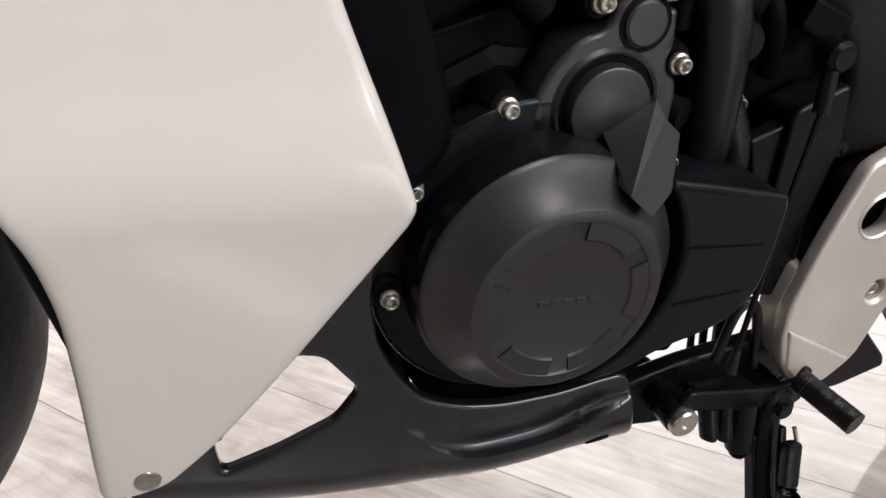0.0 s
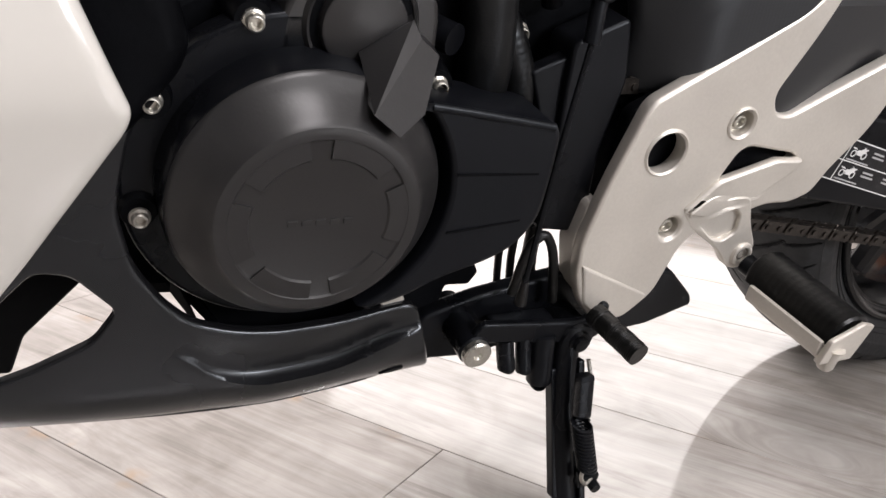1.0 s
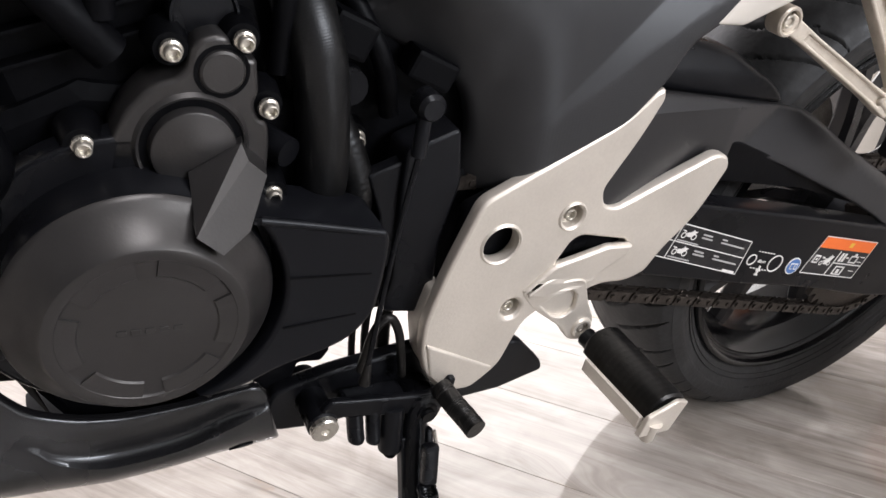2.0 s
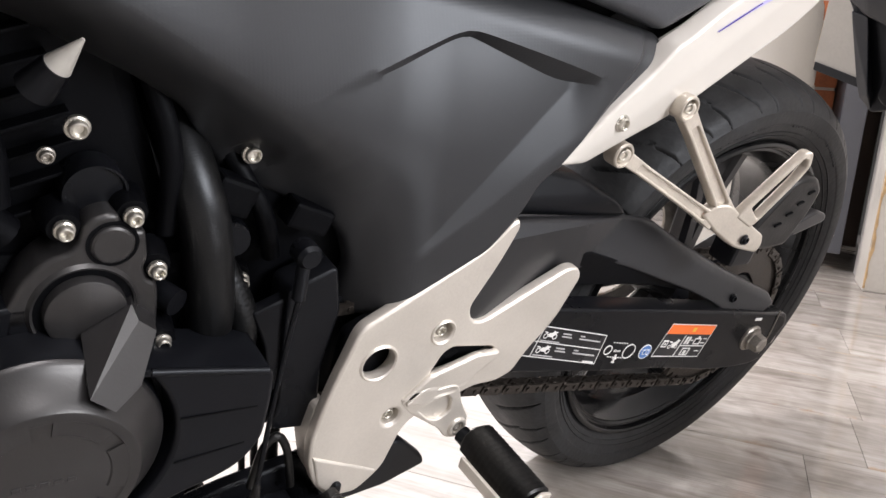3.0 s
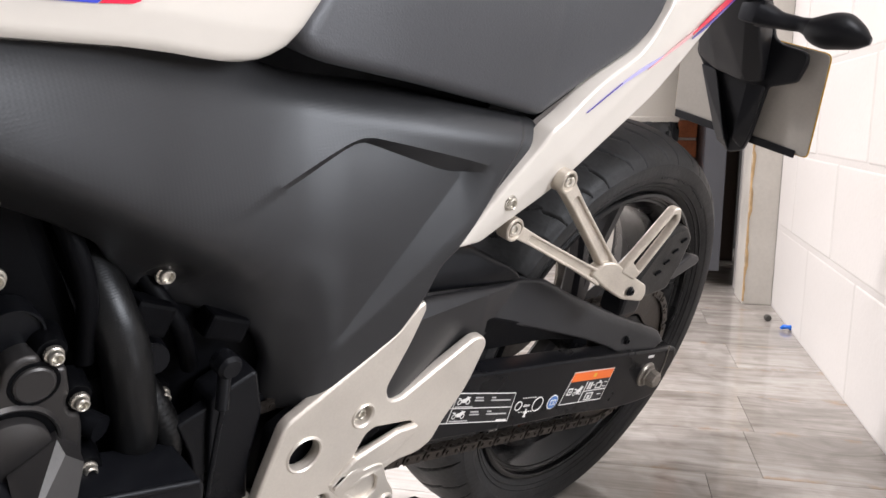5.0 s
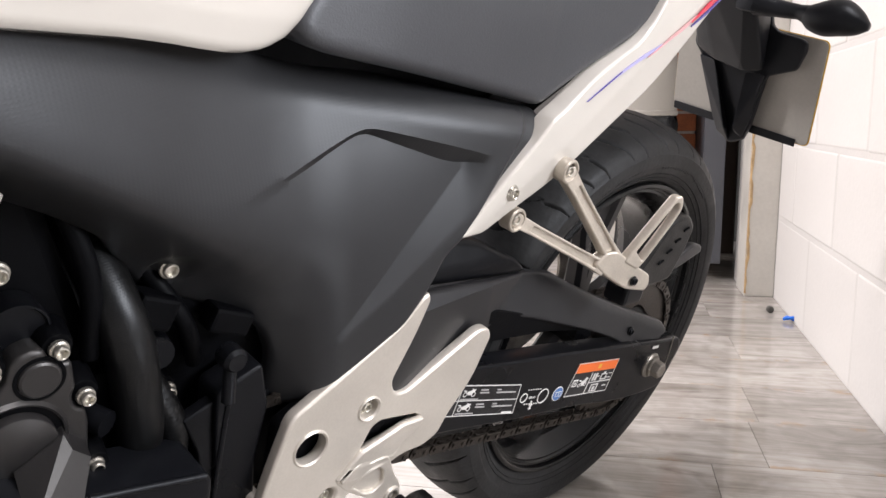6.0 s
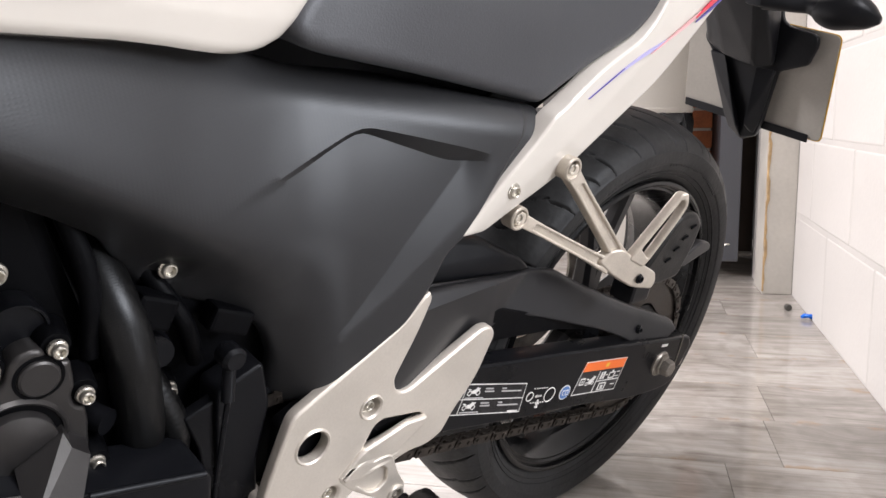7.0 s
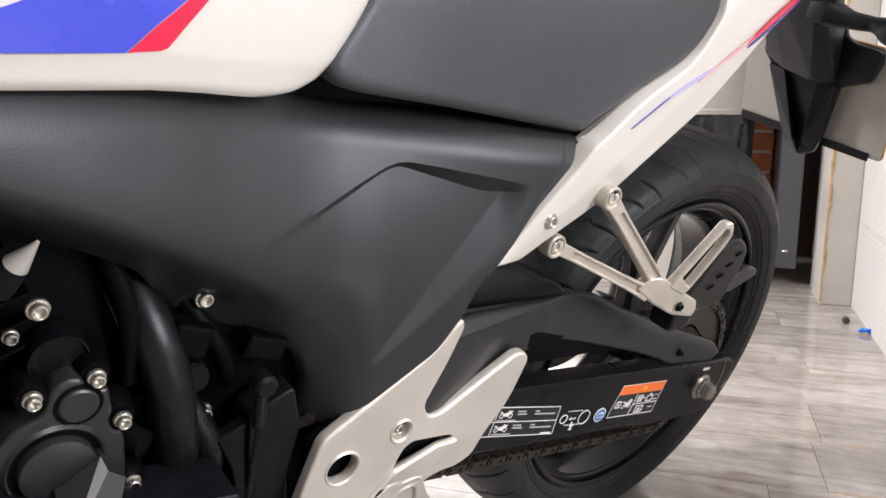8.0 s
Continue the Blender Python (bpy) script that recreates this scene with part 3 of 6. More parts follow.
put("hub", lathe("hub", [(0, -0.062), (0.03, -0.062), (0.034, -0.058), (0.036, -0.03), (0.042, 0), (0.036, 0.05), (0.03, 0.06), (0, 0.06)], M_RIM, 40), rear_wheel)
for i in range(5):
    for s in (-1, 1):
        a = math.radians(20 + 72 * i)
        put("spoke", spoke_mesh("spoke", 0.036, 0.2, a + s * 0.06, a + s * 0.21, 0.014, 0.012, -0.01, -0.012), rear_wheel)
put("brake_disc", lathe("brake_disc", [(0.088, 0.078), (0.12, 0.078), (0.12, 0.0825), (0.088, 0.0825)], M_STEEL, 72, closed=True), rear_wheel, "plain steel brake disc")


def sprocket_mesh(name, teeth, R, y):
    n = teeth * 6
    prof, v, f = [0, 0.4, 1, 1, 0.4, 0], [], []
    for yy in (y - 0.003, y + 0.003):
        for i in range(n):
            a = 2 * math.pi * i / n
            r = R - 0.006 + 0.010 * prof[i % 6]
            v.append((r * math.cos(a), yy, r * math.sin(a)))
        for i in range(n):
            a = 2 * math.pi * i / n
            r = R * 0.62 + 0.004 * math.sin(5 * a)
            v.append((r * math.cos(a), yy, r * math.sin(a)))
    for i in range(n):
        j = (i + 1) % n
        f += [(i, j, n + j, n + i), (2 * n + i, 3 * n + i, 3 * n + j, 2 * n + j), (i, 2 * n + i, 2 * n + j, j), (n + i, n + j, 3 * n + j, 3 * n + i)]
    return mesh_from(name, v, f, M_CHAIN, 30)


CY = -0.108
put("sprocket", sprocket_mesh("sprocket", 41, 0.104, CY), rear_wheel, "oily steel rear sprocket")
put("sprocket_carrier", lathe("sprocket_carrier", [(0, -0.118), (0.028, -0.118), (0.03, -0.11), (0.062, -0.107), (0.068, -0.1), (0.068, -0.07), (0, -0.06)], M_FRAME, 48), rear_wheel)

# --- front wheel, of which the tyre's edge shows
front_wheel = put("front_wheel", rim_mesh("front_wheel", 0.232, 0.05), bike, "black cast alloy front wheel", Matrix.Translation((-1.397, 0, 0.30)))
put("tyre", tyre_mesh("tyre", 0.30, 0.061, 0.222, 240, False), front_wheel, "black rubber front tyre")
put("hub", lathe("hub", [(0, -0.06), (0.03, -0.06), (0.034, 0), (0.03, 0.06), (0, 0.06)], M_RIM, 32), front_wheel)
for i in range(5):
    for s in (-1, 1):
        a = math.radians(5 + 72 * i)
        put("spoke", spoke_mesh("spoke", 0.033, 0.2, a + s * 0.06, a + s * 0.21, 0.013, 0.011, 0, 0), front_wheel)

# --- exhaust and rear brake on the far side
put("silencer", tube("silencer", [(-0.50, 0.150, 0.245), (-0.42, 0.165, 0.270), (-0.20, 0.185, 0.335), (0.02, 0.200, 0.400), (0.06, 0.203, 0.412)], [0.034, 0.052, 0.056, 0.050, 0.040], M_FRAME, 28, 6), bike, "black exhaust silencer")
put("exhaust_pipe", tube("exhaust_pipe", [(-0.86, 0.02, 0.225), (-0.70, 0.07, 0.205), (-0.58, 0.13, 0.215), (-0.48, 0.153, 0.250)], 0.026, M_STEEL, 20, 6), bike, "dull steel exhaust pipe")
put("brake_caliper", hull("brake_caliper", [(-0.155, 0.065, 0.37), (-0.085, 0.065, 0.43), (-0.105, 0.065, 0.46), (-0.185, 0.065, 0.40), (-0.155, 0.115, 0.37), (-0.085, 0.115, 0.43), (-0.105, 0.115, 0.46), (-0.185, 0.115, 0.40)], M_FRAME, 0.006), bike, "black rear brake caliper")

# --- swing arm
def arm_y(x):
    return -0.1575 - 0.05 * x


swing_outline = rounded([(-0.56, 0.415), (-0.42, 0.402), (-0.319, 0.389), (-0.223, 0.378), (-0.096, 0.361), (0.060, 0.340), (0.068, 0.325), (0.050, 0.270), (0.03, 0.2635), (-0.003, 0.2635),
                         (-0.06, 0.268), (-0.161, 0.288), (-0.271, 0.302), (-0.407, 0.324), (-0.56, 0.34)], [0.02, 0.02, 0.02, 0.02, 0.02, 0.003, 0.006, 0.008, 0.008, 0.01, 0.02, 0.03, 0.03, 0.03, 0.02])
swing = put("swing_arm", plate("swing_arm", [swing_outline], -0.1575, 0.028, 0.003, M_FRAME, lambda x, z: -0.05 * x), bike, "black steel swing arm with warning labels")
put("axle_washer", lathe("axle_washer", [(0, -0.003), (0.0165, -0.003), (0.0185, -0.001), (0.0185, 0.002), (0, 0.002)], M_STEEL, 32), swing, m=Matrix.Translation((-0.002, -0.1580, 0.311)))
put("axle_nut", lathe("axle_nut", [(0, -0.016), (0.0095, -0.016), (0.0115, -0.0145), (0.0125, -0.004), (0.015, -0.003), (0.015, 0), (0, 0)], M_STEEL, 6, smooth=20), swing, "zinc hexagon axle bolt", Matrix.Translation((-0.002, -0.161, 0.311)))
put("adjuster_end", block("adjuster_end", (0.012, 0.02, 0.03), M_STEEL, 0.003), swing, m=Matrix.Translation((0.062, -0.148, 0.305)))
put("cross_beam", block("cross_beam", (0.07, 0.24, 0.07), M_FRAME, 0.015), swing, m=Matrix.Translation((-0.42, 0.0, 0.365)))
put("far_arm", plate("far_arm", [swing_outline], 0.13, 0.028, 0.003, M_FRAME), swing)
put("adjuster_mark", block("adjuster_mark", (0.016, 0.0006, 0.004), M_PRINT, 0), swing, m=Matrix.Translation((-0.004, arm_y(0) - 0.0004, 0.340)) @ Matrix.Rotation(radians(8), 4, "Y"))


def label_mesh(name, quad, patches):
    """A film on the arm with printed patches (u0, v0, u1, v1, material, shear): u along, v down, in a quad of (x, z) corners from top left."""
    tl, tr, br, bl = [np.array(q, float) for q in quad]
    mats = []
    vs, fs, idx = [], [], []
    for n, (u0, v0, u1, v1, material, *rest) in enumerate(patches):
        sh = rest[0] if rest else 0.0
        if material not in mats:
            mats.append(material)
        lift = 0.0005 if n == 0 else 0.0008 + 0.00002 * n
        k = len(vs)
        for depth in (-lift, 0.0002):
            for u, v in ((u0 + sh, v0), (u1 + sh, v0), (u1, v1), (u0, v1)):
                p = (tl * (1 - u) + tr * u) * (1 - v) + (bl * (1 - u) + br * u) * v
                vs.append((p[0], arm_y(p[0]) + depth, p[1]))
        fs += [(k, k + 3, k + 2, k + 1), (k, k + 1, k + 5, k + 4), (k + 1, k + 2, k + 6, k + 5), (k + 2, k + 3, k + 7, k + 6), (k + 3, k, k + 4, k + 7), (k + 4, k + 5, k + 6, k + 7)]
        idx += [mats.index(material)] * 6
    me = mesh_from(name, vs, fs, mats[0], 0)
    for m in mats[1:]:
        me.materials.append(m)
    me.polygons.foreach_set("material_index", idx)
    return me


def frame_bars(u0, v0, u1, v1, wu, wv, m):
    return [(u0, v0, u1, v0 + wv, m), (u0, v1 - wv, u1, v1, m), (u0, v0, u0 + wu, v1, m), (u1 - wu, v0, u1, v1, m)]


def little_bike(u, v, s, m):
    """The body of a small pictogram of a machine; its wheels are rings."""
    return [(u + 0.14 * s, v + 0.34 * s, u + 0.44 * s, v + 0.60 * s, m, 0.03), (u + 0.30 * s, v + 0.12 * s, u + 0.48 * s, v + 0.38 * s, m, 0.03), (u + 0.22 * s, v + 0.55 * s, u + 0.42 * s, v + 0.78 * s, m),
            (u + 0.02 * s, v + 0.24 * s, u + 0.16 * s, v + 0.36 * s, m, -0.02), (u + 0.46 * s, v + 0.02 * s, u + 0.50 * s, v + 0.30 * s, m, -0.02)]


Q1 = ((-0.392, 0.381), (-0.281, 0.353), (-0.283, 0.315), (-0.400, 0.345))
P = [(0, 0, 1, 1, M_LABEL)] + frame_bars(0, 0, 1, 1, 0.006, 0.026, M_PRINT) + [(0, 0.485, 1, 0.510, M_PRINT), (0.13, 0, 0.137, 1, M_PRINT), (0.82, 0.92, 0.97, 0.985, M_PRINT)]
for v in (0.1, 0.57):
    P += little_bike(0.17, v, 0.27, M_PRINT)
    P += [(0.40, v + 0.035, 0.51, v + 0.075, M_FAINT), (0.40, v + 0.125, 0.53, v + 0.165, M_FAINT), (0.64, v + 0.035, 0.70, v + 0.075, M_FAINT), (0.64, v + 0.125, 0.94, v + 0.165, M_FAINT),
          (0.155, v + 0.335, 0.40, v + 0.362, M_FAINT)]
put("tyre_label", label_mesh("tyre_label", Q1, P), swing, "black label with two framed rows of white print")

Q2 = ((-0.176, 0.3545), (-0.089, 0.342), (-0.099, 0.296), (-0.190, 0.3105))
P = [(0, 0, 1, 1, M_LABEL), (0, 0, 1, 0.30, M_ORANGE), (0.52, 0.1, 0.59, 0.22, M_YELLOW)] + frame_bars(0, 0.0, 1, 1, 0.007, 0.02, M_PRINT)
P += [(0.44, 0.34, 0.455, 1, M_PRINT), (0.44, 0.64, 1, 0.665, M_PRINT)]
P += [(0.50, 0.38, 0.54, 0.60, M_PRINT), (0.56, 0.38, 0.60, 0.60, M_PRINT), (0.62, 0.47, 0.67, 0.50, M_PRINT), (0.55, 0.72, 0.72, 0.75, M_PRINT), (0.55, 0.92, 0.72, 0.95, M_PRINT), (0.55, 0.72, 0.57, 0.95, M_PRINT), (0.70, 0.72, 0.72, 0.95, M_PRINT), (0.61, 0.80, 0.66, 0.9, M_PRINT)]
P += [(0.70, 0.42, 0.84, 0.445, M_PRINT), (0.70, 0.58, 0.84, 0.605, M_PRINT), (0.70, 0.42, 0.715, 0.6, M_PRINT), (0.825, 0.42, 0.84, 0.6, M_PRINT), (0.75, 0.36, 0.79, 0.42, M_PRINT), (0.88, 0.42, 0.96, 0.435, M_PRINT), (0.86, 0.55, 0.95, 0.565, M_PRINT), (0.84, 0.8, 0.93, 0.815, M_PRINT)]
P += little_bike(0.20, 0.45, 0.33, M_PRINT) + [(0.05, 0.5, 0.15, 0.7, M_PRINT), (0.065, 0.535, 0.135, 0.665, M_LABEL), (0.085, 0.57, 0.115, 0.63, M_PRINT)]
put("warning_label", label_mesh("warning_label", Q2, P), swing, "orange-headed warning label with white pictograms")


def ring_mark(name, x, z, r, material, width=0.0011, squash=1.0):
    pr = [(r, -0.0008), (r - width, -0.0008), (r - width, 0.0002), (r, 0.0002)]
    me = lathe(name, pr, material, 28, closed=True, smooth=0)
    for v in me.vertices:
        v.co = (x + v.co.x * squash, arm_y(x + v.co.x) + v.co.y, z + v.co.z)
    return me


for q, u, v, sc in ((Q1, 0.17, 0.10, 0.27), (Q1, 0.17, 0.57, 0.27), (Q2, 0.20, 0.45, 0.33)):
    c4 = [np.array(p, float) for p in q]
    for du, dv in ((0.10, 0.74), (0.52, 0.70)):
        uu, vv = u + du * sc, v + dv * sc
        p = (c4[0] * (1 - uu) + c4[1] * uu) * (1 - vv) + (c4[3] * (1 - uu) + c4[2] * uu) * vv
        put("pictogram_wheel", ring_mark("pictogram_wheel", float(p[0]), float(p[1]), 0.0031 if q is Q1 else 0.0026, M_PRINT, 0.0009), swing)
txt = bpy.data.curves.new("slack_figure", "FONT")
txt.body, txt.size, txt.align_x, txt.align_y, txt.extrude = "40mm", 0.0052, "CENTER", "CENTER", 0.0002
txt_ob = new("slack_figure", txt)
txt_me = bpy.data.meshes.new_from_object(txt_ob)
bpy.data.objects.remove(txt_ob)
txt_me.transform(Matrix.Translation((-0.2545, arm_y(-0.2545) - 0.0008, 0.3285)) @ Matrix.Rotation(radians(9), 4, "Y") @ Matrix.Rotation(radians(90), 4, "X"))
txt_me.materials.clear()
txt_me.materials.append(M_PRINT)
put("slack_figure", txt_me, swing, "small white printed slack figure")
put("chain_mark", ring_mark("chain_mark", -0.2695, 0.3315, 0.0062, M_PRINT), swing, "white printed chain slack diagram")
put("chain_mark", ring_mark("chain_mark", -0.2335, 0.3245, 0.0098, M_PRINT), swing)
QD = ((-0.268, 0.3425), (-0.232, 0.3355), (-0.233, 0.314), (-0.270, 0.322))
P = [(0.1 + 0.12 * i, 0.02, 0.16 + 0.12 * i, 0.07, M_PRINT) for i in range(6)] + [(0.1 + 0.12 * i, 0.93, 0.16 + 0.12 * i, 0.98, M_PRINT) for i in range(6)]
P += [(0.42, 0.78, 0.48, 1.3, M_PRINT), (0.36, 0.98, 0.54, 1.06, M_PRINT), (0.39, 1.22, 0.51, 1.3, M_PRINT)]
put("chain_mark", label_mesh("chain_mark", QD, P), swing)
BD = lathe("handbook_badge", [(0, -0.0006), (0.0098, -0.0006), (0.0098, 0.0002), (0, 0.0002)], M_PRINT, 28, smooth=0)
for v in BD.vertices:
    v.co = (-0.2045 + v.co.x, arm_y(-0.2045 + v.co.x) + v.co.y, 0.3195 + v.co.z)
put("handbook_badge", BD, swing, "round pale blue handbook symbol")
BD2 = lathe("handbook_badge", [(0, -0.0009), (0.0086, -0.0009), (0.0086, 0.0001), (0, 0.0001)], M_BADGE, 28, smooth=0)
for v in BD2.vertices:
    v.co = (-0.2045 + v.co.x, arm_y(-0.2045 + v.co.x) + v.co.y, 0.3195 + v.co.z)
put("handbook_badge", BD2, swing)
QB = ((-0.2095, 0.3235), (-0.1995, 0.3225), (-0.1995, 0.3155), (-0.2095, 0.3165))
book = put("handbook_badge", label_mesh("handbook_badge", QB, [(0.0, 0, 0.45, 1, M_PRINT), (0.55, 0, 1, 1, M_PRINT), (0.08, 0.15, 0.40, 0.85, M_BADGE), (0.60, 0.15, 0.92, 0.85, M_BADGE)]), swing)
for v in book.data.vertices:
    v.co.y -= 0.0008

put("arm_edge", tube("arm_edge", [(0.037, -0.16, 0.3483), (0.0408, -0.16, 0.3178), (0.041, -0.159, 0.278)], 0.0008, M_STEEL, 8, 4), swing, "thin bright steel line along the arm end")

# --- chain
def chain_link(name, w):
    """Two waisted side plates and two pins."""
    o = []
    for i in range(14):
        a = 2 * math.pi * i / 14
        x, z = 0.0079 * (1 if math.cos(a) > 0 else -1), 0
        o.append((x + 0.0066 * math.cos(a), 0.0078 * math.sin(a)))
    o = np.array(o)
    o[3, 1] = o[4, 1] = 0.0055
    o[10, 1] = o[11, 1] = -0.0055
    v, f = [], []
    for y0, y1 in ((-w - 0.0018, -w), (w, w + 0.0018)):
        k = len(v)
        v += [(x, y0, z) for x, z in o] + [(x, y1, z) for x, z in o]
        n = len(o)
        f += [list(range(k, k + n))[::-1], list(range(k + n, k + 2 * n))] + [(k + i, k + (i + 1) % n, k + n + (i + 1) % n, k + n + i) for i in range(n)]
    for cx in (-0.0079, 0.0079):
        k = len(v)
        for y in (-w - 0.0032, w + 0.0032):
            v += [(cx + 0.0027 * math.cos(2 * math.pi * i / 8), y, 0.0027 * math.sin(2 * math.pi * i / 8)) for i in range(8)]
        f += [list(range(k, k + 8))[::-1], list(range(k + 8, k + 16))] + [(k + i, k + (i + 1) % 8, k + 8 + (i + 1) % 8, k + 8 + i) for i in range(8)]
    return mesh_from(name, v, f, M_CHAIN, 30)


A0, R0, A1, R1 = Vector((0, 0.312)), 0.104, Vector((-0.655, 0.371)), 0.040
dv = A1 - A0
base_a = math.atan2(dv.y, dv.x)
off_a = math.acos((R0 - R1) / dv.length)
path = []
a_hi, a_lo = base_a - off_a, base_a + off_a
for i in range(41):                       # round the rear sprocket
    a = a_lo + (2 * math.pi - 2 * off_a) * i / 40
    path.append((A0.x + R0 * math.cos(a), A0.y + R0 * math.sin(a)))
for i in range(13):                       # round the front sprocket
    a = a_hi + 2 * off_a * i / 12
    path.append((A1.x + R1 * math.cos(a), A1.y + R1 * math.sin(a)))
path = np.array(path + [path[0]])
cum = np.r_[0, np.cumsum(np.linalg.norm(np.diff(path, axis=0), axis=1))]
links = int(cum[-1] / 0.01588) // 2 * 2
pitch = cum[-1] / links
chain = put("drive_chain", tube("drive_chain", [(-0.66, CY, 0.352), (-0.64, CY, 0.352)], 0.01, M_CHAIN, 10, 1), bike, "oily brown-black roller chain")
inner, outer = chain_link("link", 0.0030), chain_link("link", 0.0050)
for i in range(links):
    s0, s1 = i * pitch, (i + 1) * pitch
    p = [np.array([np.interp(s % cum[-1], cum, path[:, k]) for k in (0, 1)]) for s in (s0, s1)]
    mid, d = (p[0] + p[1]) / 2, p[1] - p[0]
    put("link", inner if i % 2 else outer, chain, m=Matrix.Translation((mid[0], CY, mid[1])) @ Matrix.Rotation(-math.atan2(d[1], d[0]), 4, "Y"))

# --- chain guard
guard_outline = rounded([(-0.49, 0.4919), (-0.4414, 0.4909), (-0.4137, 0.4886), (-0.3552, 0.4837), (-0.2506, 0.4719), (-0.2279, 0.4665), (-0.1815, 0.4439), (-0.0828, 0.404), (0.0233, 0.3666), (0.0305, 0.3527), (0.0097, 0.3448), (-0.0767, 0.3552), (-0.1001, 0.3673), (-0.1467, 0.3857), (-0.2667, 0.4236), (-0.3114, 0.4343), (-0.3394, 0.4278), (-0.39, 0.41), (-0.42, 0.402), (-0.49, 0.4)],
                        [0.004, 0.02, 0.02, 0.03, 0.008, 0.008, 0.02, 0.02, 0.006, 0.003, 0.003, 0.006, 0.01, 0.03, 0.03, 0.012, 0.012, 0.01, 0.01, 0.01])


G_RIDGE = [(-0.52, 0.478), (-0.44, 0.479), (-0.38, 0.4795), (-0.275, 0.4775), (-0.252, 0.4695), (-0.16, 0.4275), (-0.106, 0.4035), (0.029, 0.356), (0.07, 0.34)]


def guard_y(x, z):
    ridge = poly_y(G_RIDGE, x)
    y = -0.127 - 0.09 * (x + 0.28)
    # two facets that meet on a line from the peak down to the arch
    zc = min(z, ridge)
    side = (x + 0.275) - 1.30 * (zc - 0.481)
    y += 0.30 * (zc - poly_y([(-0.46, 0.437), (-0.35, 0.437), (-0.06, 0.352), (0.05, 0.336)], x)) - 0.22 * max(0.0, -side)
    return y + 0.75 * max(0.0, z - ridge)


guard = put("chain_guard", relief("chain_guard", guard_outline, guard_y, lambda x, z, y: y + 0.004, M_GUARD, 0.005, roll=0.0030, rdepth=0.003, smooth=24, lines=[G_RIDGE, [(-0.2790, 0.4778), (-0.3070, 0.4564), (-0.3350, 0.4348)]]), bike, "smooth matt black plastic chain guard")
bolt(guard, -0.060, guard_y(-0.060, 0.369), 0.369, 0.0065, 0.004, material=M_FRAME)
# dark sheet added to hide the chain and blacken the guard's opening
put("inner_guard", plate("inner_guard", [rounded([(-0.48, 0.446), (-0.33, 0.446), (-0.12, 0.386), (-0.11, 0.372), (-0.22, 0.396), (-0.33, 0.408), (-0.48, 0.408)], 0.008)], -0.1225, 0.004, 0.001, M_DEEP), guard, "added dark sheet hiding the chain in the guard's opening")
put("hugger", relief("hugger", rounded([(-0.52, 0.498), (-0.50, 0.520), (-0.43, 0.530), (-0.36, 0.520), (-0.30, 0.494), (-0.28, 0.478), (-0.34, 0.480), (-0.50, 0.49)], 0.012), lambda x, z: -0.112 + 0.5 * max(0.0, z - 0.50), lambda x, z, y: y + 0.02, M_FRAME, 0.008, roll=0.006, rdepth=0.006), guard, "gloss black hugger beside the tyre")

# --- tank
TANK_X0 = [(0.696, -1.02), (0.75, -1.03), (0.85, -1.02), (0.95, -0.96)]
TANK_X1 = [(0.696, -0.638), (0.700, -0.625), (0.708, -0.611), (0.722, -0.599), (0.740, -0.588), (0.765, -0.575), (0.80, -0.563), (0.9, -0.59), (0.95, -0.66)]
TANK_LIFT = [(-0.99, 0.0150), (-0.822, 0.0130), (-0.787, 0.0115), (-0.7467, 0.0090), (-0.713, 0.0056), (-0.695, 0.0031), (-0.675, 0.0010), (-0.645, 0.0)]
TANK_W = [(0.696, 0.1185), (0.700, 0.1220), (0.72, 0.1245), (0.75, 0.124), (0.80, 0.118), (0.86, 0.102), (0.91, 0.075), (0.94, 0.045), (0.95, 0.02)]


def tank_y(x, z, grow=0.0):
    x0, x1, w = poly_y(TANK_X0, z), poly_y(TANK_X1, z) + 0.0, poly_y(TANK_W, z)
    c, h = (x0 + x1) / 2, (x1 - x0) / 2 + grow
    u = min(1.0, abs((x - c) / h))
    w += 0.05 * smoothstep((-0.60 - x) / 0.34)        # the tank widens towards the front
    return -(w + grow) * (1 - u ** 26) ** (1 / 2.2)


tz = np.r_[np.linspace(0.696, 0.722, 10), np.linspace(0.73, 0.94, 16), 0.95]
v, f, SEG = [], [], 96
for z in tz:
    x0, x1, w = poly_y(TANK_X0, z), poly_y(TANK_X1, z), poly_y(TANK_W, z)
    c, h = (x0 + x1) / 2, (x1 - x0) / 2
    for i in range(SEG):
        a = 2 * math.pi * i / SEG
        u = math.copysign(abs(math.cos(a)) ** (0.3), math.cos(a))
        x = c + h * u
        y = tank_y(x, z) * (-1 if math.sin(a) > 0 else 1)
        v.append((x, y, z + poly_y(TANK_LIFT, x) * (0.95 - z) / 0.254))
for k in range(len(tz) - 1):
    for i in range(SEG):
        j = (i + 1) % SEG
        f.append((k * SEG + i, k * SEG + j, (k + 1) * SEG + j, (k + 1) * SEG + i))
f += [list(range(SEG))[::-1], [(len(tz) - 1) * SEG + i for i in range(SEG)]]
tank = put("fuel_tank", mesh_from("fuel_tank", v, f, M_WHITE, 45), bike, "gloss white fuel tank with blue and red decal")


def decal(name, pts, material, parent, surf, step=0.006, label=""):
    """A thin film that follows a surface y = surf(x, z)."""
    return put(name, relief(name, pts, lambda x, z: surf(x, z) - 0.0012, lambda x, z, y: y + 0.0009, material, step), parent, label)


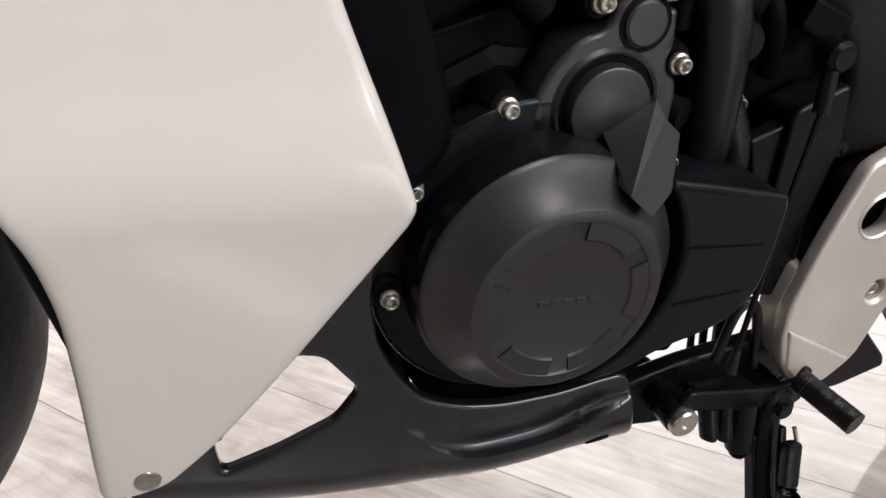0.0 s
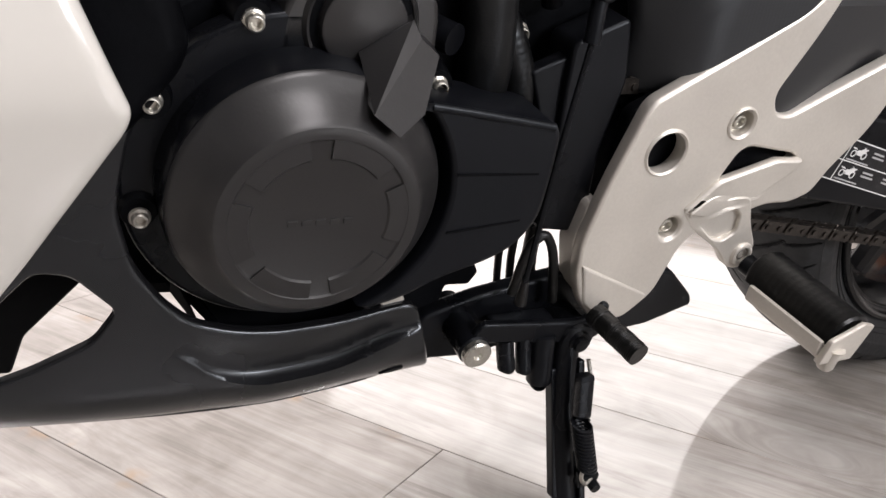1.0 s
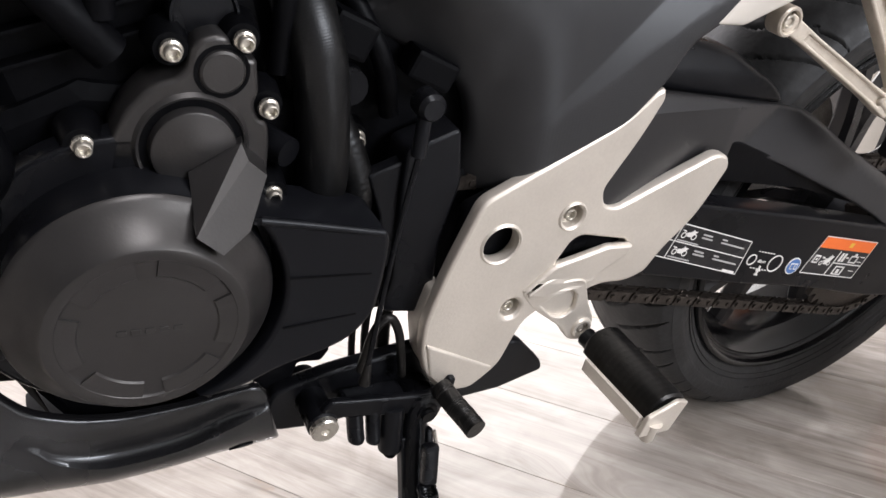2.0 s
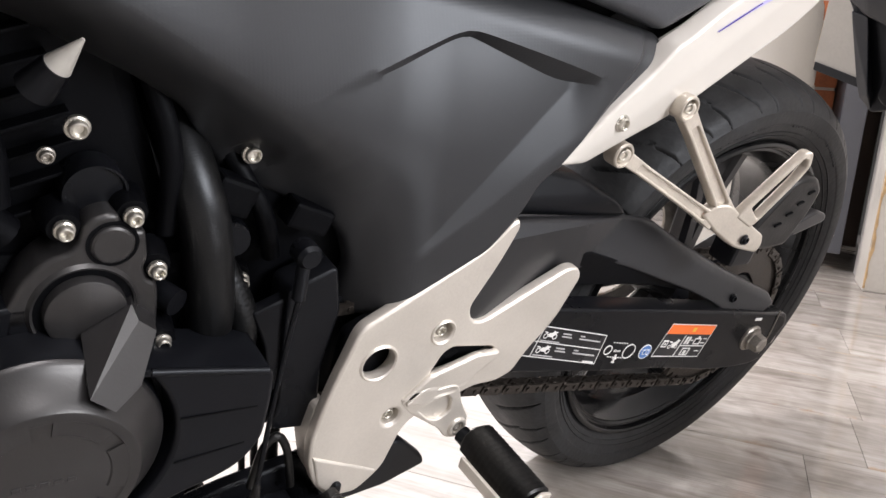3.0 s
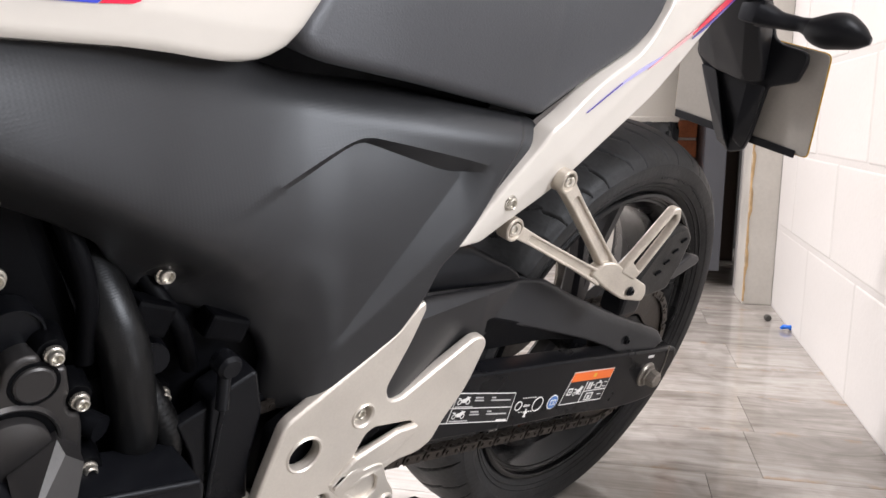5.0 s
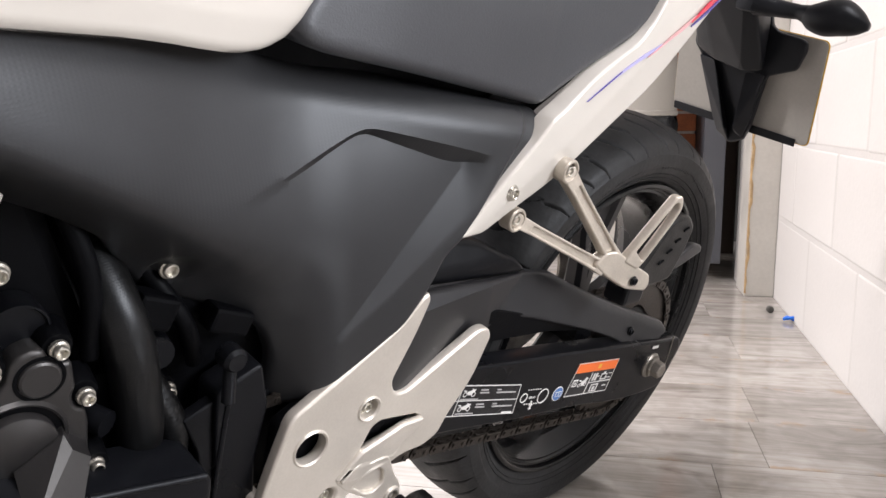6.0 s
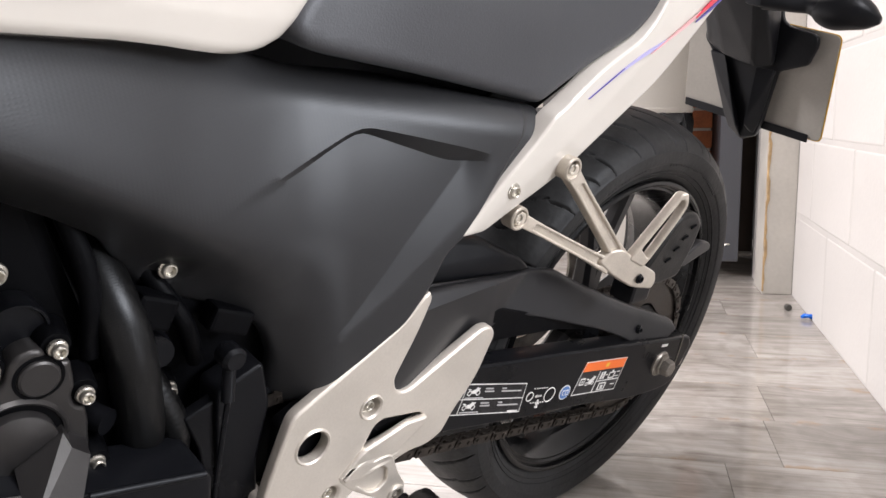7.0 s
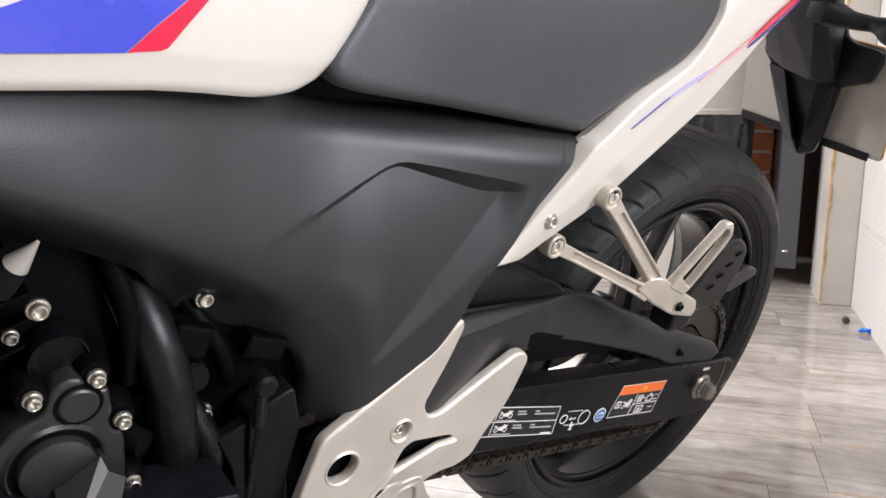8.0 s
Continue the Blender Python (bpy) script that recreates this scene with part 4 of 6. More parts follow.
decal("decal", [(-0.99, 0.7325), (-0.90, 0.7300), (-0.822, 0.7283), (-0.7621, 0.7276), (-0.7452, 0.7421), (-0.7262, 0.7568), (-0.672, 0.8025), (-0.76, 0.8025), (-0.8073, 0.7542), (-0.8211, 0.7489), (-0.99, 0.7375)], M_BLUE, tank, tank_y, label="solid blue tank decal")
decal("decal", [(-0.7610, 0.7277), (-0.7425, 0.7284), (-0.7381, 0.7299), (-0.7251, 0.7447), (-0.7133, 0.7573), (-0.662, 0.8025), (-0.671, 0.8025), (-0.7252, 0.7568), (-0.7442, 0.7421)], M_RED, tank, tank_y, label="red stripe beside the blue decal")

# --- side cover
cover_outline = rounded([(-0.99, 0.716), (-0.90, 0.715), (-0.816, 0.713), (-0.7467, 0.7090), (-0.695, 0.7030), (-0.66, 0.6975), (-0.629, 0.690), (-0.582, 0.6845), (-0.466, 0.673), (-0.352, 0.6600), (-0.342, 0.6585), (-0.342, 0.642), (-0.372, 0.600),
                         (-0.402, 0.566), (-0.4300, 0.550), (-0.4519, 0.533), (-0.4622, 0.5062), (-0.487, 0.470), (-0.537, 0.439), (-0.592, 0.400), (-0.598, 0.410), (-0.600, 0.453), (-0.612, 0.482), (-0.640, 0.500),
                         (-0.665, 0.506), (-0.697, 0.517), (-0.715, 0.539), (-0.738, 0.575), (-0.769, 0.594), (-0.823, 0.618), (-0.99, 0.668)], 0.010, 4)
FOLD = [(-0.99, 0.705), (-0.90, 0.688), (-0.82, 0.6595), (-0.804, 0.652), (-0.772, 0.636), (-0.736, 0.6165), (-0.708, 0.602), (-0.677, 0.585), (-0.649, 0.571), (-0.623, 0.554), (-0.601, 0.532), (-0.582, 0.502), (-0.562, 0.45), (-0.53, 0.36)]
FLANK_S = [tuple(q) for q in spline([(-0.99, 0.705), (-0.90, 0.688), (-0.804, 0.652), (-0.736, 0.6180), (-0.677, 0.585), (-0.62, 0.562), (-0.55, 0.548), (-0.45, 0.54), (-0.3, 0.54)], False, 8)]
CREASE_PTS = [(-0.70, 0.5858), (-0.6529, 0.6003), (-0.6272, 0.6083), (-0.5972, 0.6203), (-0.5730, 0.6318), (-0.5583, 0.6388), (-0.5472, 0.6426), (-0.5407, 0.6434), (-0.5326, 0.6432), (-0.5074, 0.6397), (-0.4725, 0.6342), (-0.4372, 0.6280), (-0.4112, 0.6222), (-0.38, 0.613)]
CREASE_LOW = [(-0.70, 0.5846), (-0.6529, 0.5988), (-0.6272, 0.6047), (-0.5972, 0.6143), (-0.5730, 0.6252), (-0.5583, 0.6318), (-0.5472, 0.6358), (-0.5407, 0.6368), (-0.5326, 0.6362), (-0.4954, 0.6261), (-0.4600, 0.6170), (-0.4368, 0.6150), (-0.4112, 0.6175), (-0.38, 0.609)]
CREASE = [tuple(q) for q in spline(CREASE_PTS, False, 6)]
CREASE_L = [tuple(q) for q in spline(CREASE_LOW, False, 6)]
SLANT_A, SLANT_B = (-0.4412, 0.6085), (-0.5677, 0.4705)


def slant_gap(x, z):
    """Distance beyond the slanting edge of the pressed field, and the width of the facet there."""
    ax, az = SLANT_A
    bx, bz = SLANT_B
    n = math.hypot(bx - ax, bz - az)
    return ((bx - ax) * (z - az) - (bz - az) * (x - ax)) / n, poly_y([(0.47, 0.004), (0.5086, 0.0165), (0.55, 0.027), (0.585, 0.040), (0.61, 0.052)], z)


def fold_gap(x, z):
    """Signed distance from the fold, positive above it."""
    d = min(math.hypot(x - ax - t * (bx - ax), z - az - t * (bz - az)) for (ax, az), (bx, bz) in zip(FOLD[:-1], FOLD[1:])
            for t in [min(1.0, max(0.0, ((x - ax) * (bx - ax) + (z - az) * (bz - az)) / ((bx - ax) ** 2 + (bz - az) ** 2)))])
    return d if z > poly_y(FOLD, x) else -d


def soft(u, w):
    """A ramp from 0 with a rounded knee."""
    return 0.5 * (u + math.sqrt(u * u + w * w))


def field(x, z):
    """How far a point lies in the pressed field, 0 to 1, and the depth of the pressing there."""
    top, low_e = poly_y(CREASE, x), poly_y(CREASE_L, x)
    f1 = min(1.0, max(0.0, (top - z) / max(0.0010, top - low_e)))
    d, w = slant_gap(x, z)
    f2 = min(1.0, max(0.0, 1 - d / w))
    return f1 * f2, 0.0130 * smoothstep((x + 0.67) / 0.20) * (1 - smoothstep((x + 0.440) / 0.035)) * min(1.0, max(0.0, (z - 0.45) / 0.185))


SCREW = (-0.6880, 0.5425)


def cover_y(x, z):
    rear = smoothstep((x + 0.78) / 0.34)
    g = fold_gap(x, z)
    flank = poly_y(FLANK_S, x)
    y = -0.1455 + 0.004 * rear
    L1 = ((x + 0.461) * (0.6605 - 0.493) - (z - 0.493) * (-0.366 + 0.461)) / 0.1925
    y += (0.53 - 0.19 * rear) * (1 - 0.78 * smoothstep((L1 + 0.22) / 0.22)) * soft(z - flank, 0.006 + 0.040 * rear) - (0.15 * 0.02 * rear)
    y += 0.80 * soft(-g, 0.040) * (1 - 0.75 * smoothstep((x + 0.60) / 0.05))
    # the skin turns in towards the tank and the seat
    top = poly_y([(-0.99, 0.716), (-0.816, 0.713), (-0.7467, 0.709), (-0.695, 0.703), (-0.629, 0.690), (-0.466, 0.673), (-0.352, 0.660)], x)
    k = smoothstep((x + 0.655) / 0.075)
    lip = 0.032 - 0.004 * k
    y += (0.33 + 0.32 * k) * max(0.0, z - top + lip) ** 2 / lip
    y -= 0.046 * smoothstep((-0.50 - x) / 0.45) * smoothstep((g + 0.05) / 0.05)
    f, amt = field(x, z)
    y += amt * f
    # edges tucked under the tail and the heel guard
    y += 0.004 * smoothstep((L1 + 0.003) / 0.006) * (1 if z > 0.49 else smoothstep((z - 0.47) / 0.02))
    # sunk seat of the screw
    r = math.hypot(x - SCREW[0], z - SCREW[1])
    if r < 0.016:
        y += 0.0035 * smoothstep((0.016 - r) / 0.004)
    return y


def shifted(line, d):
    """The line moved square to itself."""
    q = np.array(line, float)
    t = np.gradient(q, axis=0)
    t /= np.linalg.norm(t, axis=1)[:, None]
    return q + np.stack([t[:, 1], -t[:, 0]], 1) * d


crease_s, crease_l = spline(CREASE_PTS[:13], False, 5), spline(CREASE_LOW[:13], False, 5)
slant = np.array([SLANT_A, SLANT_B])
slant_r = np.array([(-0.4149, 0.6051), (-0.448, 0.5615), (-0.4819, 0.5296), (-0.5103, 0.5086), (-0.5581, 0.4746)])
cover_lines = [crease_s, crease_l, slant, shifted(slant, 0.0015), shifted(slant, -0.0015), slant_r, shifted(slant_r, 0.0015)]
cover_lines += [shifted(FOLD[2:11], d) for d in (-0.006, -0.003, 0.0, 0.003, 0.006)]
cover = put("side_cover", relief("side_cover", cover_outline, cover_y, lambda x, z, y: max(y, -0.15) + 0.004, M_COVER, 0.004, roll=0.005, rdepth=0.005, smooth=24, lines=cover_lines), bike, "matt black side cover with fine woven texture")
cover.data.materials.append(M_SMOOTH)            # the lower band and the pressed field are smooth
for g in cover.data.polygons:
    cx, _, cz = g.center
    d, w = slant_gap(cx, cz)
    if fold_gap(cx, cz) < 0.0 or (cx > -0.69 and cz < poly_y(CREASE_L, cx) and d < w):
        g.material_index = 1
bolt(cover, SCREW[0], cover_y(SCREW[0], SCREW[1]) - 0.0005, SCREW[1], 0.0074, 0.006)
put("far_cover", relief("far_cover", cover_outline, lambda x, z: 0.118, lambda x, z, y: y + 0.004, M_PLAST, 0.02), bike)

# --- seat
seat_outline = rounded([(-0.560, 0.800), (-0.585, 0.790), (-0.594, 0.765), (-0.610, 0.742), (-0.619, 0.7295), (-0.6235, 0.7185), (-0.621, 0.709), (-0.612, 0.7025), (-0.593, 0.698), (-0.507, 0.6870), (-0.352, 0.6635), (-0.345, 0.665), (-0.293, 0.697), (-0.228, 0.731), (-0.190, 0.762), (-0.188, 0.80), (-0.22, 0.825), (-0.4, 0.81)], 0.012)


def seat_y(x, z):
    low = poly_y([(-0.62, 0.70), (-0.507, 0.6865), (-0.35, 0.6635), (-0.19, 0.75)], x)
    h = (z - low) / 0.12
    return -0.1265 + 0.005 * h + 0.012 * max(0, h - 0.5) ** 2 + 0.14 * smoothstep((-0.48 - x) / 0.12) * max(0.0, z - low)


seat = put("seat", relief("seat", seat_outline, seat_y, lambda x, z, y: -y, M_SEAT, 0.005, roll=0.011, rdepth=0.013, smooth=60), bike, "smooth black vinyl rider seat")

# --- tail fairing
TAIL = rounded([(-0.4385, 0.5495), (-0.405, 0.549), (-0.368, 0.567), (-0.309, 0.593), (-0.157, 0.687), (-0.118, 0.727), (-0.086, 0.764), (-0.045, 0.808), (0.06, 0.90), (0.16, 0.985), (0.06, 0.99), (-0.1, 0.92), (-0.20, 0.84), (-0.192, 0.803), (-0.196, 0.782),
                (-0.221, 0.737), (-0.290, 0.701), (-0.331, 0.6675), (-0.3445, 0.6590), (-0.3520, 0.6500), (-0.3615, 0.6370), (-0.4045, 0.5915)], [0.003, 0.006, 0.02, 0.03, 0.03, 0.02, 0.02, 0.03, 0.03, 0.03, 0.03, 0.03, 0.02, 0.02, 0.015, 0.03, 0.03, 0.01, 0.008, 0.01, 0.01, 0.03])


def tail_y(x, z):
    # s runs along the strip, t across it
    s = (x + 0.43) * 0.80 + (z - 0.55) * 0.60
    t = -(x + 0.43) * 0.60 + (z - 0.55) * 0.80
    y = -0.1425 + 0.05 * max(0, s - 0.14) + 0.25 * max(0, s - 0.42) ** 2
    return y + 0.35 * max(0, t - 0.045) + 0.25 * max(0, 0.0 - t)


tail = put("tail_fairing", relief("tail_fairing", TAIL, tail_y, lambda x, z, y: y + 0.018, M_WHITE, 0.006, roll=0.0035, rdepth=0.003, smooth=60), bike, "gloss white tail fairing with red, blue and lilac flashes")
put("far_tail", relief("far_tail", TAIL, lambda x, z: -tail_y(x, z) - 0.004, lambda x, z, y: y + 0.004, M_WHITE, 0.02), bike)
bolt(tail, -0.3820, -0.1420, 0.5885, 0.0078, 0.005)


def strip(points, widths):
    """A tapering outline along a line of points."""
    p = spline(points, False, 4)
    w = np.interp(np.linspace(0, 1, len(p)), np.linspace(0, 1, len(widths)), widths)
    d = np.gradient(p, axis=0)
    d /= np.linalg.norm(d, axis=1)[:, None]
    nrm = np.stack([-d[:, 1], d[:, 0]], 1)
    return np.vstack([p + nrm * w[:, None], (p - nrm * w[:, None])[::-1]])


for line, widths, film, lift, words in (
        ([(-0.303, 0.6738), (-0.2535, 0.7020), (-0.215, 0.7205), (-0.175, 0.7375)], [0.0002, 0.0013, 0.0020, 0.0005], M_LILAC, 0.0, "lilac tapering flash"),
        ([(-0.210, 0.7190), (-0.18, 0.7355), (-0.150, 0.7505), (-0.124, 0.7640)], [0.0003, 0.0018, 0.0030, 0.0026], M_PINK, 0.0005, "pale pink tapering flash"),
        ([(-0.1320, 0.7590), (-0.105, 0.7762), (-0.08, 0.7922), (-0.0588, 0.8056), (0.0, 0.845)], [0.0012, 0.0040, 0.0052, 0.0054, 0.0054], M_RED, 0.0010, "deep red tapering flash"),
        ([(-0.128, 0.7545), (-0.10, 0.7700), (-0.07, 0.7895), (-0.03, 0.816)], [0.001, 0.0026, 0.0024, 0.001], M_NAVY, 0.0015, "navy blue flash under the red one"),
        ([(-0.303, 0.6742), (-0.278, 0.6890), (-0.2535, 0.7037)], [0.0002, 0.00045, 0.0002], M_NAVY, 0.0010, "thin navy tip of the flash")):
    decal("decal", strip(line, widths), film, tail, lambda x, z, lift=lift: tail_y(x, z) - lift, 0.004, words)

# --- inner tail, undertray and number plate holder
put("subframe_rail", tube("subframe_rail", [(-0.52, -0.095, 0.56), (-0.37, -0.112, 0.585), (-0.2, -0.092, 0.695), (0.0, -0.07, 0.83)], 0.011, M_FRAME), bike)
put("undertray", relief("undertray", [(-0.45, 0.61), (-0.38, 0.60), (-0.28, 0.665), (-0.12, 0.765), (0.03, 0.885), (0.15, 0.97), (0.1, 0.96), (-0.2, 0.80), (-0.35, 0.68)], lambda x, z: -0.085, lambda x, z, y: 0.085, M_PLAST, 0.02), bike, "black plastic undertray")
def yz_plate(name, outline, x0, t, material, r=0.004, bevel=0.002, slope=-0.43):
    """A sheet that faces forwards: its outline in y and z, leaning forwards at the top."""
    me = plate(name, [rounded(outline, r)], 0.0, t, bevel, material)
    for q in me.vertices:
        y, d, z = q.co
        q.co = (x0 + d + slope * (z - 0.68), y, z)
    me.flip_normals()
    return me


holder = put("plate_holder", yz_plate("plate_holder", [(0.093, 0.714), (0.079, 0.698), (0.041, 0.602), (0.029, 0.578), (0.008, 0.564), (-0.017, 0.577), (-0.026, 0.606), (-0.039, 0.691), (-0.083, 0.711), (-0.093, 0.742), (-0.091, 0.755), (-0.084, 0.758), (-0.048, 0.760), (-0.034, 0.768), (-0.026, 0.80), (0.02, 0.83), (0.09, 0.80)], 0.334, 0.012, M_BLACK, 0.006, 0.003), bike, "gloss black plastic number plate holder")
put("holder_body", hull("holder_body", [(0.318, 0.088, 0.712), (0.305, 0.045, 0.697), (0.300, -0.010, 0.690), (0.312, -0.036, 0.698), (0.29, -0.034, 0.77), (0.27, -0.026, 0.81), (0.27, 0.08, 0.80), (0.34, 0.08, 0.70), (0.33, -0.03, 0.70), (0.12, -0.04, 0.87), (0.12, 0.05, 0.87), (0.16, -0.04, 0.90), (0.16, 0.05, 0.90)], M_BLACK, 0.004), holder)
put("holder_rib", hull("holder_rib", [(0.322, 0.079, 0.697), (0.316, 0.047, 0.696), (0.352, 0.010, 0.590), (0.370, 0.029, 0.580), (0.362, 0.041, 0.602), (0.335, 0.079, 0.697), (0.37, 0.01, 0.59), (0.385, 0.008, 0.566)], M_BLACK, 0.002), holder)
put("holder_rib", hull("holder_rib", [(0.312, -0.010, 0.690), (0.322, -0.038, 0.692), (0.350, -0.004, 0.595), (0.362, -0.025, 0.606), (0.335, -0.035, 0.690), (0.375, -0.016, 0.580), (0.37, -0.005, 0.585)], M_BLACK, 0.002), holder)
bolt(holder, 0.300, 0.021, 0.712, 0.006, 0.003, material=M_BLACK)
reg = put("number_plate", yz_plate("number_plate", [(-0.118, 0.598), (0.131, 0.598), (0.131, 0.762), (-0.118, 0.762)], 0.352, 0.0022, M_PLATE, 0.010, 0.0004), bike, "acrylic number plate, grey behind and yellow in front")
put("plate_face", yz_plate("plate_face", [(-0.1195, 0.5965), (0.1325, 0.5965), (0.1325, 0.7635), (-0.1195, 0.7635)], 0.3546, 0.0024, M_YELLOW, 0.011, 0.0004), reg)
put("plate_trim", yz_plate("plate_trim", [(-0.099, 0.591), (0.128, 0.591), (0.128, 0.6045), (-0.099, 0.6045)], 0.349, 0.003, M_BLACK, 0.002, 0.0005), reg, "black plastic strip along the plate's edge")
# rear lamp and indicator
ind = put("indicator", tube("indicator", [(0.20, -0.045, 0.795), (0.20, -0.075, 0.792), (0.20, -0.105, 0.793), (0.20, -0.122, 0.792)], [0.019, 0.012, 0.010, 0.014], M_BLACK, 16), bike, "gloss black stalk indicator")
hp = []
for y, h, zc, d in ((-0.112, 0.010, 0.792, 0.010), (-0.125, 0.018, 0.791, 0.017), (-0.145, 0.0245, 0.794, 0.021), (-0.165, 0.0235, 0.797, 0.021), (-0.185, 0.016, 0.795, 0.015), (-0.199, 0.005, 0.793, 0.006)):
    hp.append((y, h, zc, d))
v, f = [], []
sec = spline(np.array(hp), False, 4)
for y, h, zc, d in sec:
    for k in range(20):
        a = 2 * math.pi * k / 20
        v.append((0.20 + d * math.cos(a), y, zc + h * math.sin(a)))
for i in range(len(sec) - 1):
    for k in range(20):
        l = (k + 1) % 20
        f.append((i * 20 + k, i * 20 + l, i * 20 + 20 + l, i * 20 + 20 + k))
f += [list(range(20)), [(len(sec) - 1) * 20 + k for k in range(20)]]
put("indicator_body", mesh_from("indicator_body", v, f, M_BLACK, 60), ind)
put("stalk_mount", block("stalk_mount", (0.034, 0.036, 0.036), M_BLACK, 0.008), ind, "black rubber mount of the stalk", Matrix.Translation((0.202, -0.035, 0.797)))

# --- pillion hanger
def hang_y(x, z):
    return -0.30 * (x + 0.325)


def bar_outline(a, b, w0, w1, flare=1.25):
    """A bar that widens at both ends, as an outline in x and z."""
    a, b = np.array(a, float), np.array(b, float)
    d = (b - a) / np.linalg.norm(b - a)
    nrm = np.array([-d[1], d[0]])
    up, dn = [], []
    for t in np.linspace(0, 1, 13):
        w = (w0 + (w1 - w0) * t) * (1 + (flare - 1) * max(0.0, abs(t - 0.5) * 2 - 0.55) / 0.45)
        up.append(a + (b - a) * t + nrm * w)
        dn.append(a + (b - a) * t - nrm * w)
    return np.array(up + dn[::-1])


def inset_bar(a, b, w0, w1, t0, t1):
    a, b = np.array(a, float), np.array(b, float)
    return rounded(bar_outline(a + (b - a) * t0, a + (b - a) * t1, w0, w1, 1.0), 0.001, 2)


CUP_A, CUP_B, HUB = (-0.3072, 0.6065), (-0.3530, 0.5548), (-0.2035, 0.4985)
foot_o = rounded([(-0.2420, 0.5045), (-0.2290, 0.5190), (-0.2145, 0.5200), (-0.1900, 0.5055), (-0.1610, 0.4912), (-0.1575, 0.4800), (-0.1605, 0.4705), (-0.1890, 0.4735), (-0.2050, 0.4815), (-0.2200, 0.4890)], [0.004, 0.006, 0.006, 0.008, 0.004, 0.004, 0.004, 0.006, 0.006, 0.006])
hanger = put("pillion_bracket", plate("pillion_bracket", [foot_o], -0.1415, 0.013, 0.0022, M_CAST, hang_y), bike, "bare silver cast pillion footrest bracket")
for a, b, w0, w1 in ((CUP_A, (-0.2130, 0.5075), 0.0066, 0.0078), (CUP_B, (-0.2240, 0.4985), 0.0060, 0.0070)):
    put("bracket_arm", plate("bracket_arm", [bar_outline(a, b, w0, w1), inset_bar(a, b, w0 - 0.0030, w1 - 0.0030, 0.17, 0.90)], -0.1405, 0.012, 0.0012, M_CAST, hang_y), hanger)
    put("arm_web", plate("arm_web", [inset_bar(a, b, w0 - 0.0018, w1 - 0.0018, 0.13, 0.93)], -0.1372, 0.005, 0.0004, M_CAST, hang_y), hanger)
for x, z in (CUP_A, CUP_B):
    y = -0.1415 + hang_y(x, z)
    put("cup", lathe("cup", [(0.0088, -0.0012), (0.0096, -0.0026), (0.0112, -0.0026), (0.0122, -0.0012), (0.0122, 0.012), (0, 0.012), (0, 0.0050), (0.0086, 0.0050)], M_CAST, 36, closed=True), hanger, m=Matrix.Translation((x, y, z)))
    bolt(hanger, x, y + 0.0052, z, 0.0074, 0.0070)
bolt(hanger, -0.1832, -0.1418 + hang_y(-0.1832, 0), 0.4846, 0.0058, 0.004, material=M_FRAME)
rail = rounded([(-0.2050, 0.5080), (-0.1590, 0.5855), (-0.1510, 0.5860), (-0.1460, 0.5720), (-0.1530, 0.5540), (-0.1760, 0.5080), (-0.1830, 0.4980)], [0.004, 0.004, 0.004, 0.006, 0.01, 0.006, 0.004])
slot = rounded([(-0.1915, 0.5200), (-0.1578, 0.5775), (-0.1535, 0.5770), (-0.1508, 0.5700), (-0.1575, 0.5530), (-0.1800, 0.5090)], 0.002)
put("loop", plate("loop", [rail, slot], -0.1425, 0.010, 0.002, M_CAST, hang_y), hanger, "open silver loop of the bracket")
peg_o = rounded([(-0.166, 0.485), (-0.120, 0.546), (-0.100, 0.5505), (-0.0770, 0.5490), (-0.0580, 0.5340), (-0.0620, 0.5045), (-0.0790, 0.4650), (-0.1110, 0.4620), (-0.140, 0.463)], 0.009)
ppeg = put("pillion_peg", plate("pillion_peg", [peg_o], -0.178, 0.026, 0.006, M_SOFT), hanger, "folded black rubber pillion footrest")
# the pad's notches are raised black bars, with the shade as their colour
for k in range(4):
    put("pad_notch_shade", block("pad_notch_shade", (0.011, 0.003, 0.0022), M_DEEP, 0.0006, m=Matrix.Translation((-0.1185 + 0.0125 * k, -0.1785, 0.4945 + 0.0125 * k)) @ Matrix.Rotation(radians(-18), 4, "Y")), ppeg)
put("peg_arm", plate("peg_arm", [rounded([(-0.075, 0.485), (-0.030, 0.503), (-0.005, 0.498), (-0.002, 0.488), (-0.06, 0.472)], 0.005)], -0.172, 0.012, 0.003, M_SPOKE), hanger)
put("peg_clevis", block("peg_clevis", (0.04, 0.03, 0.03), M_FRAME, 0.005), hanger, m=Matrix.Translation((-0.158, -0.165, 0.462)))

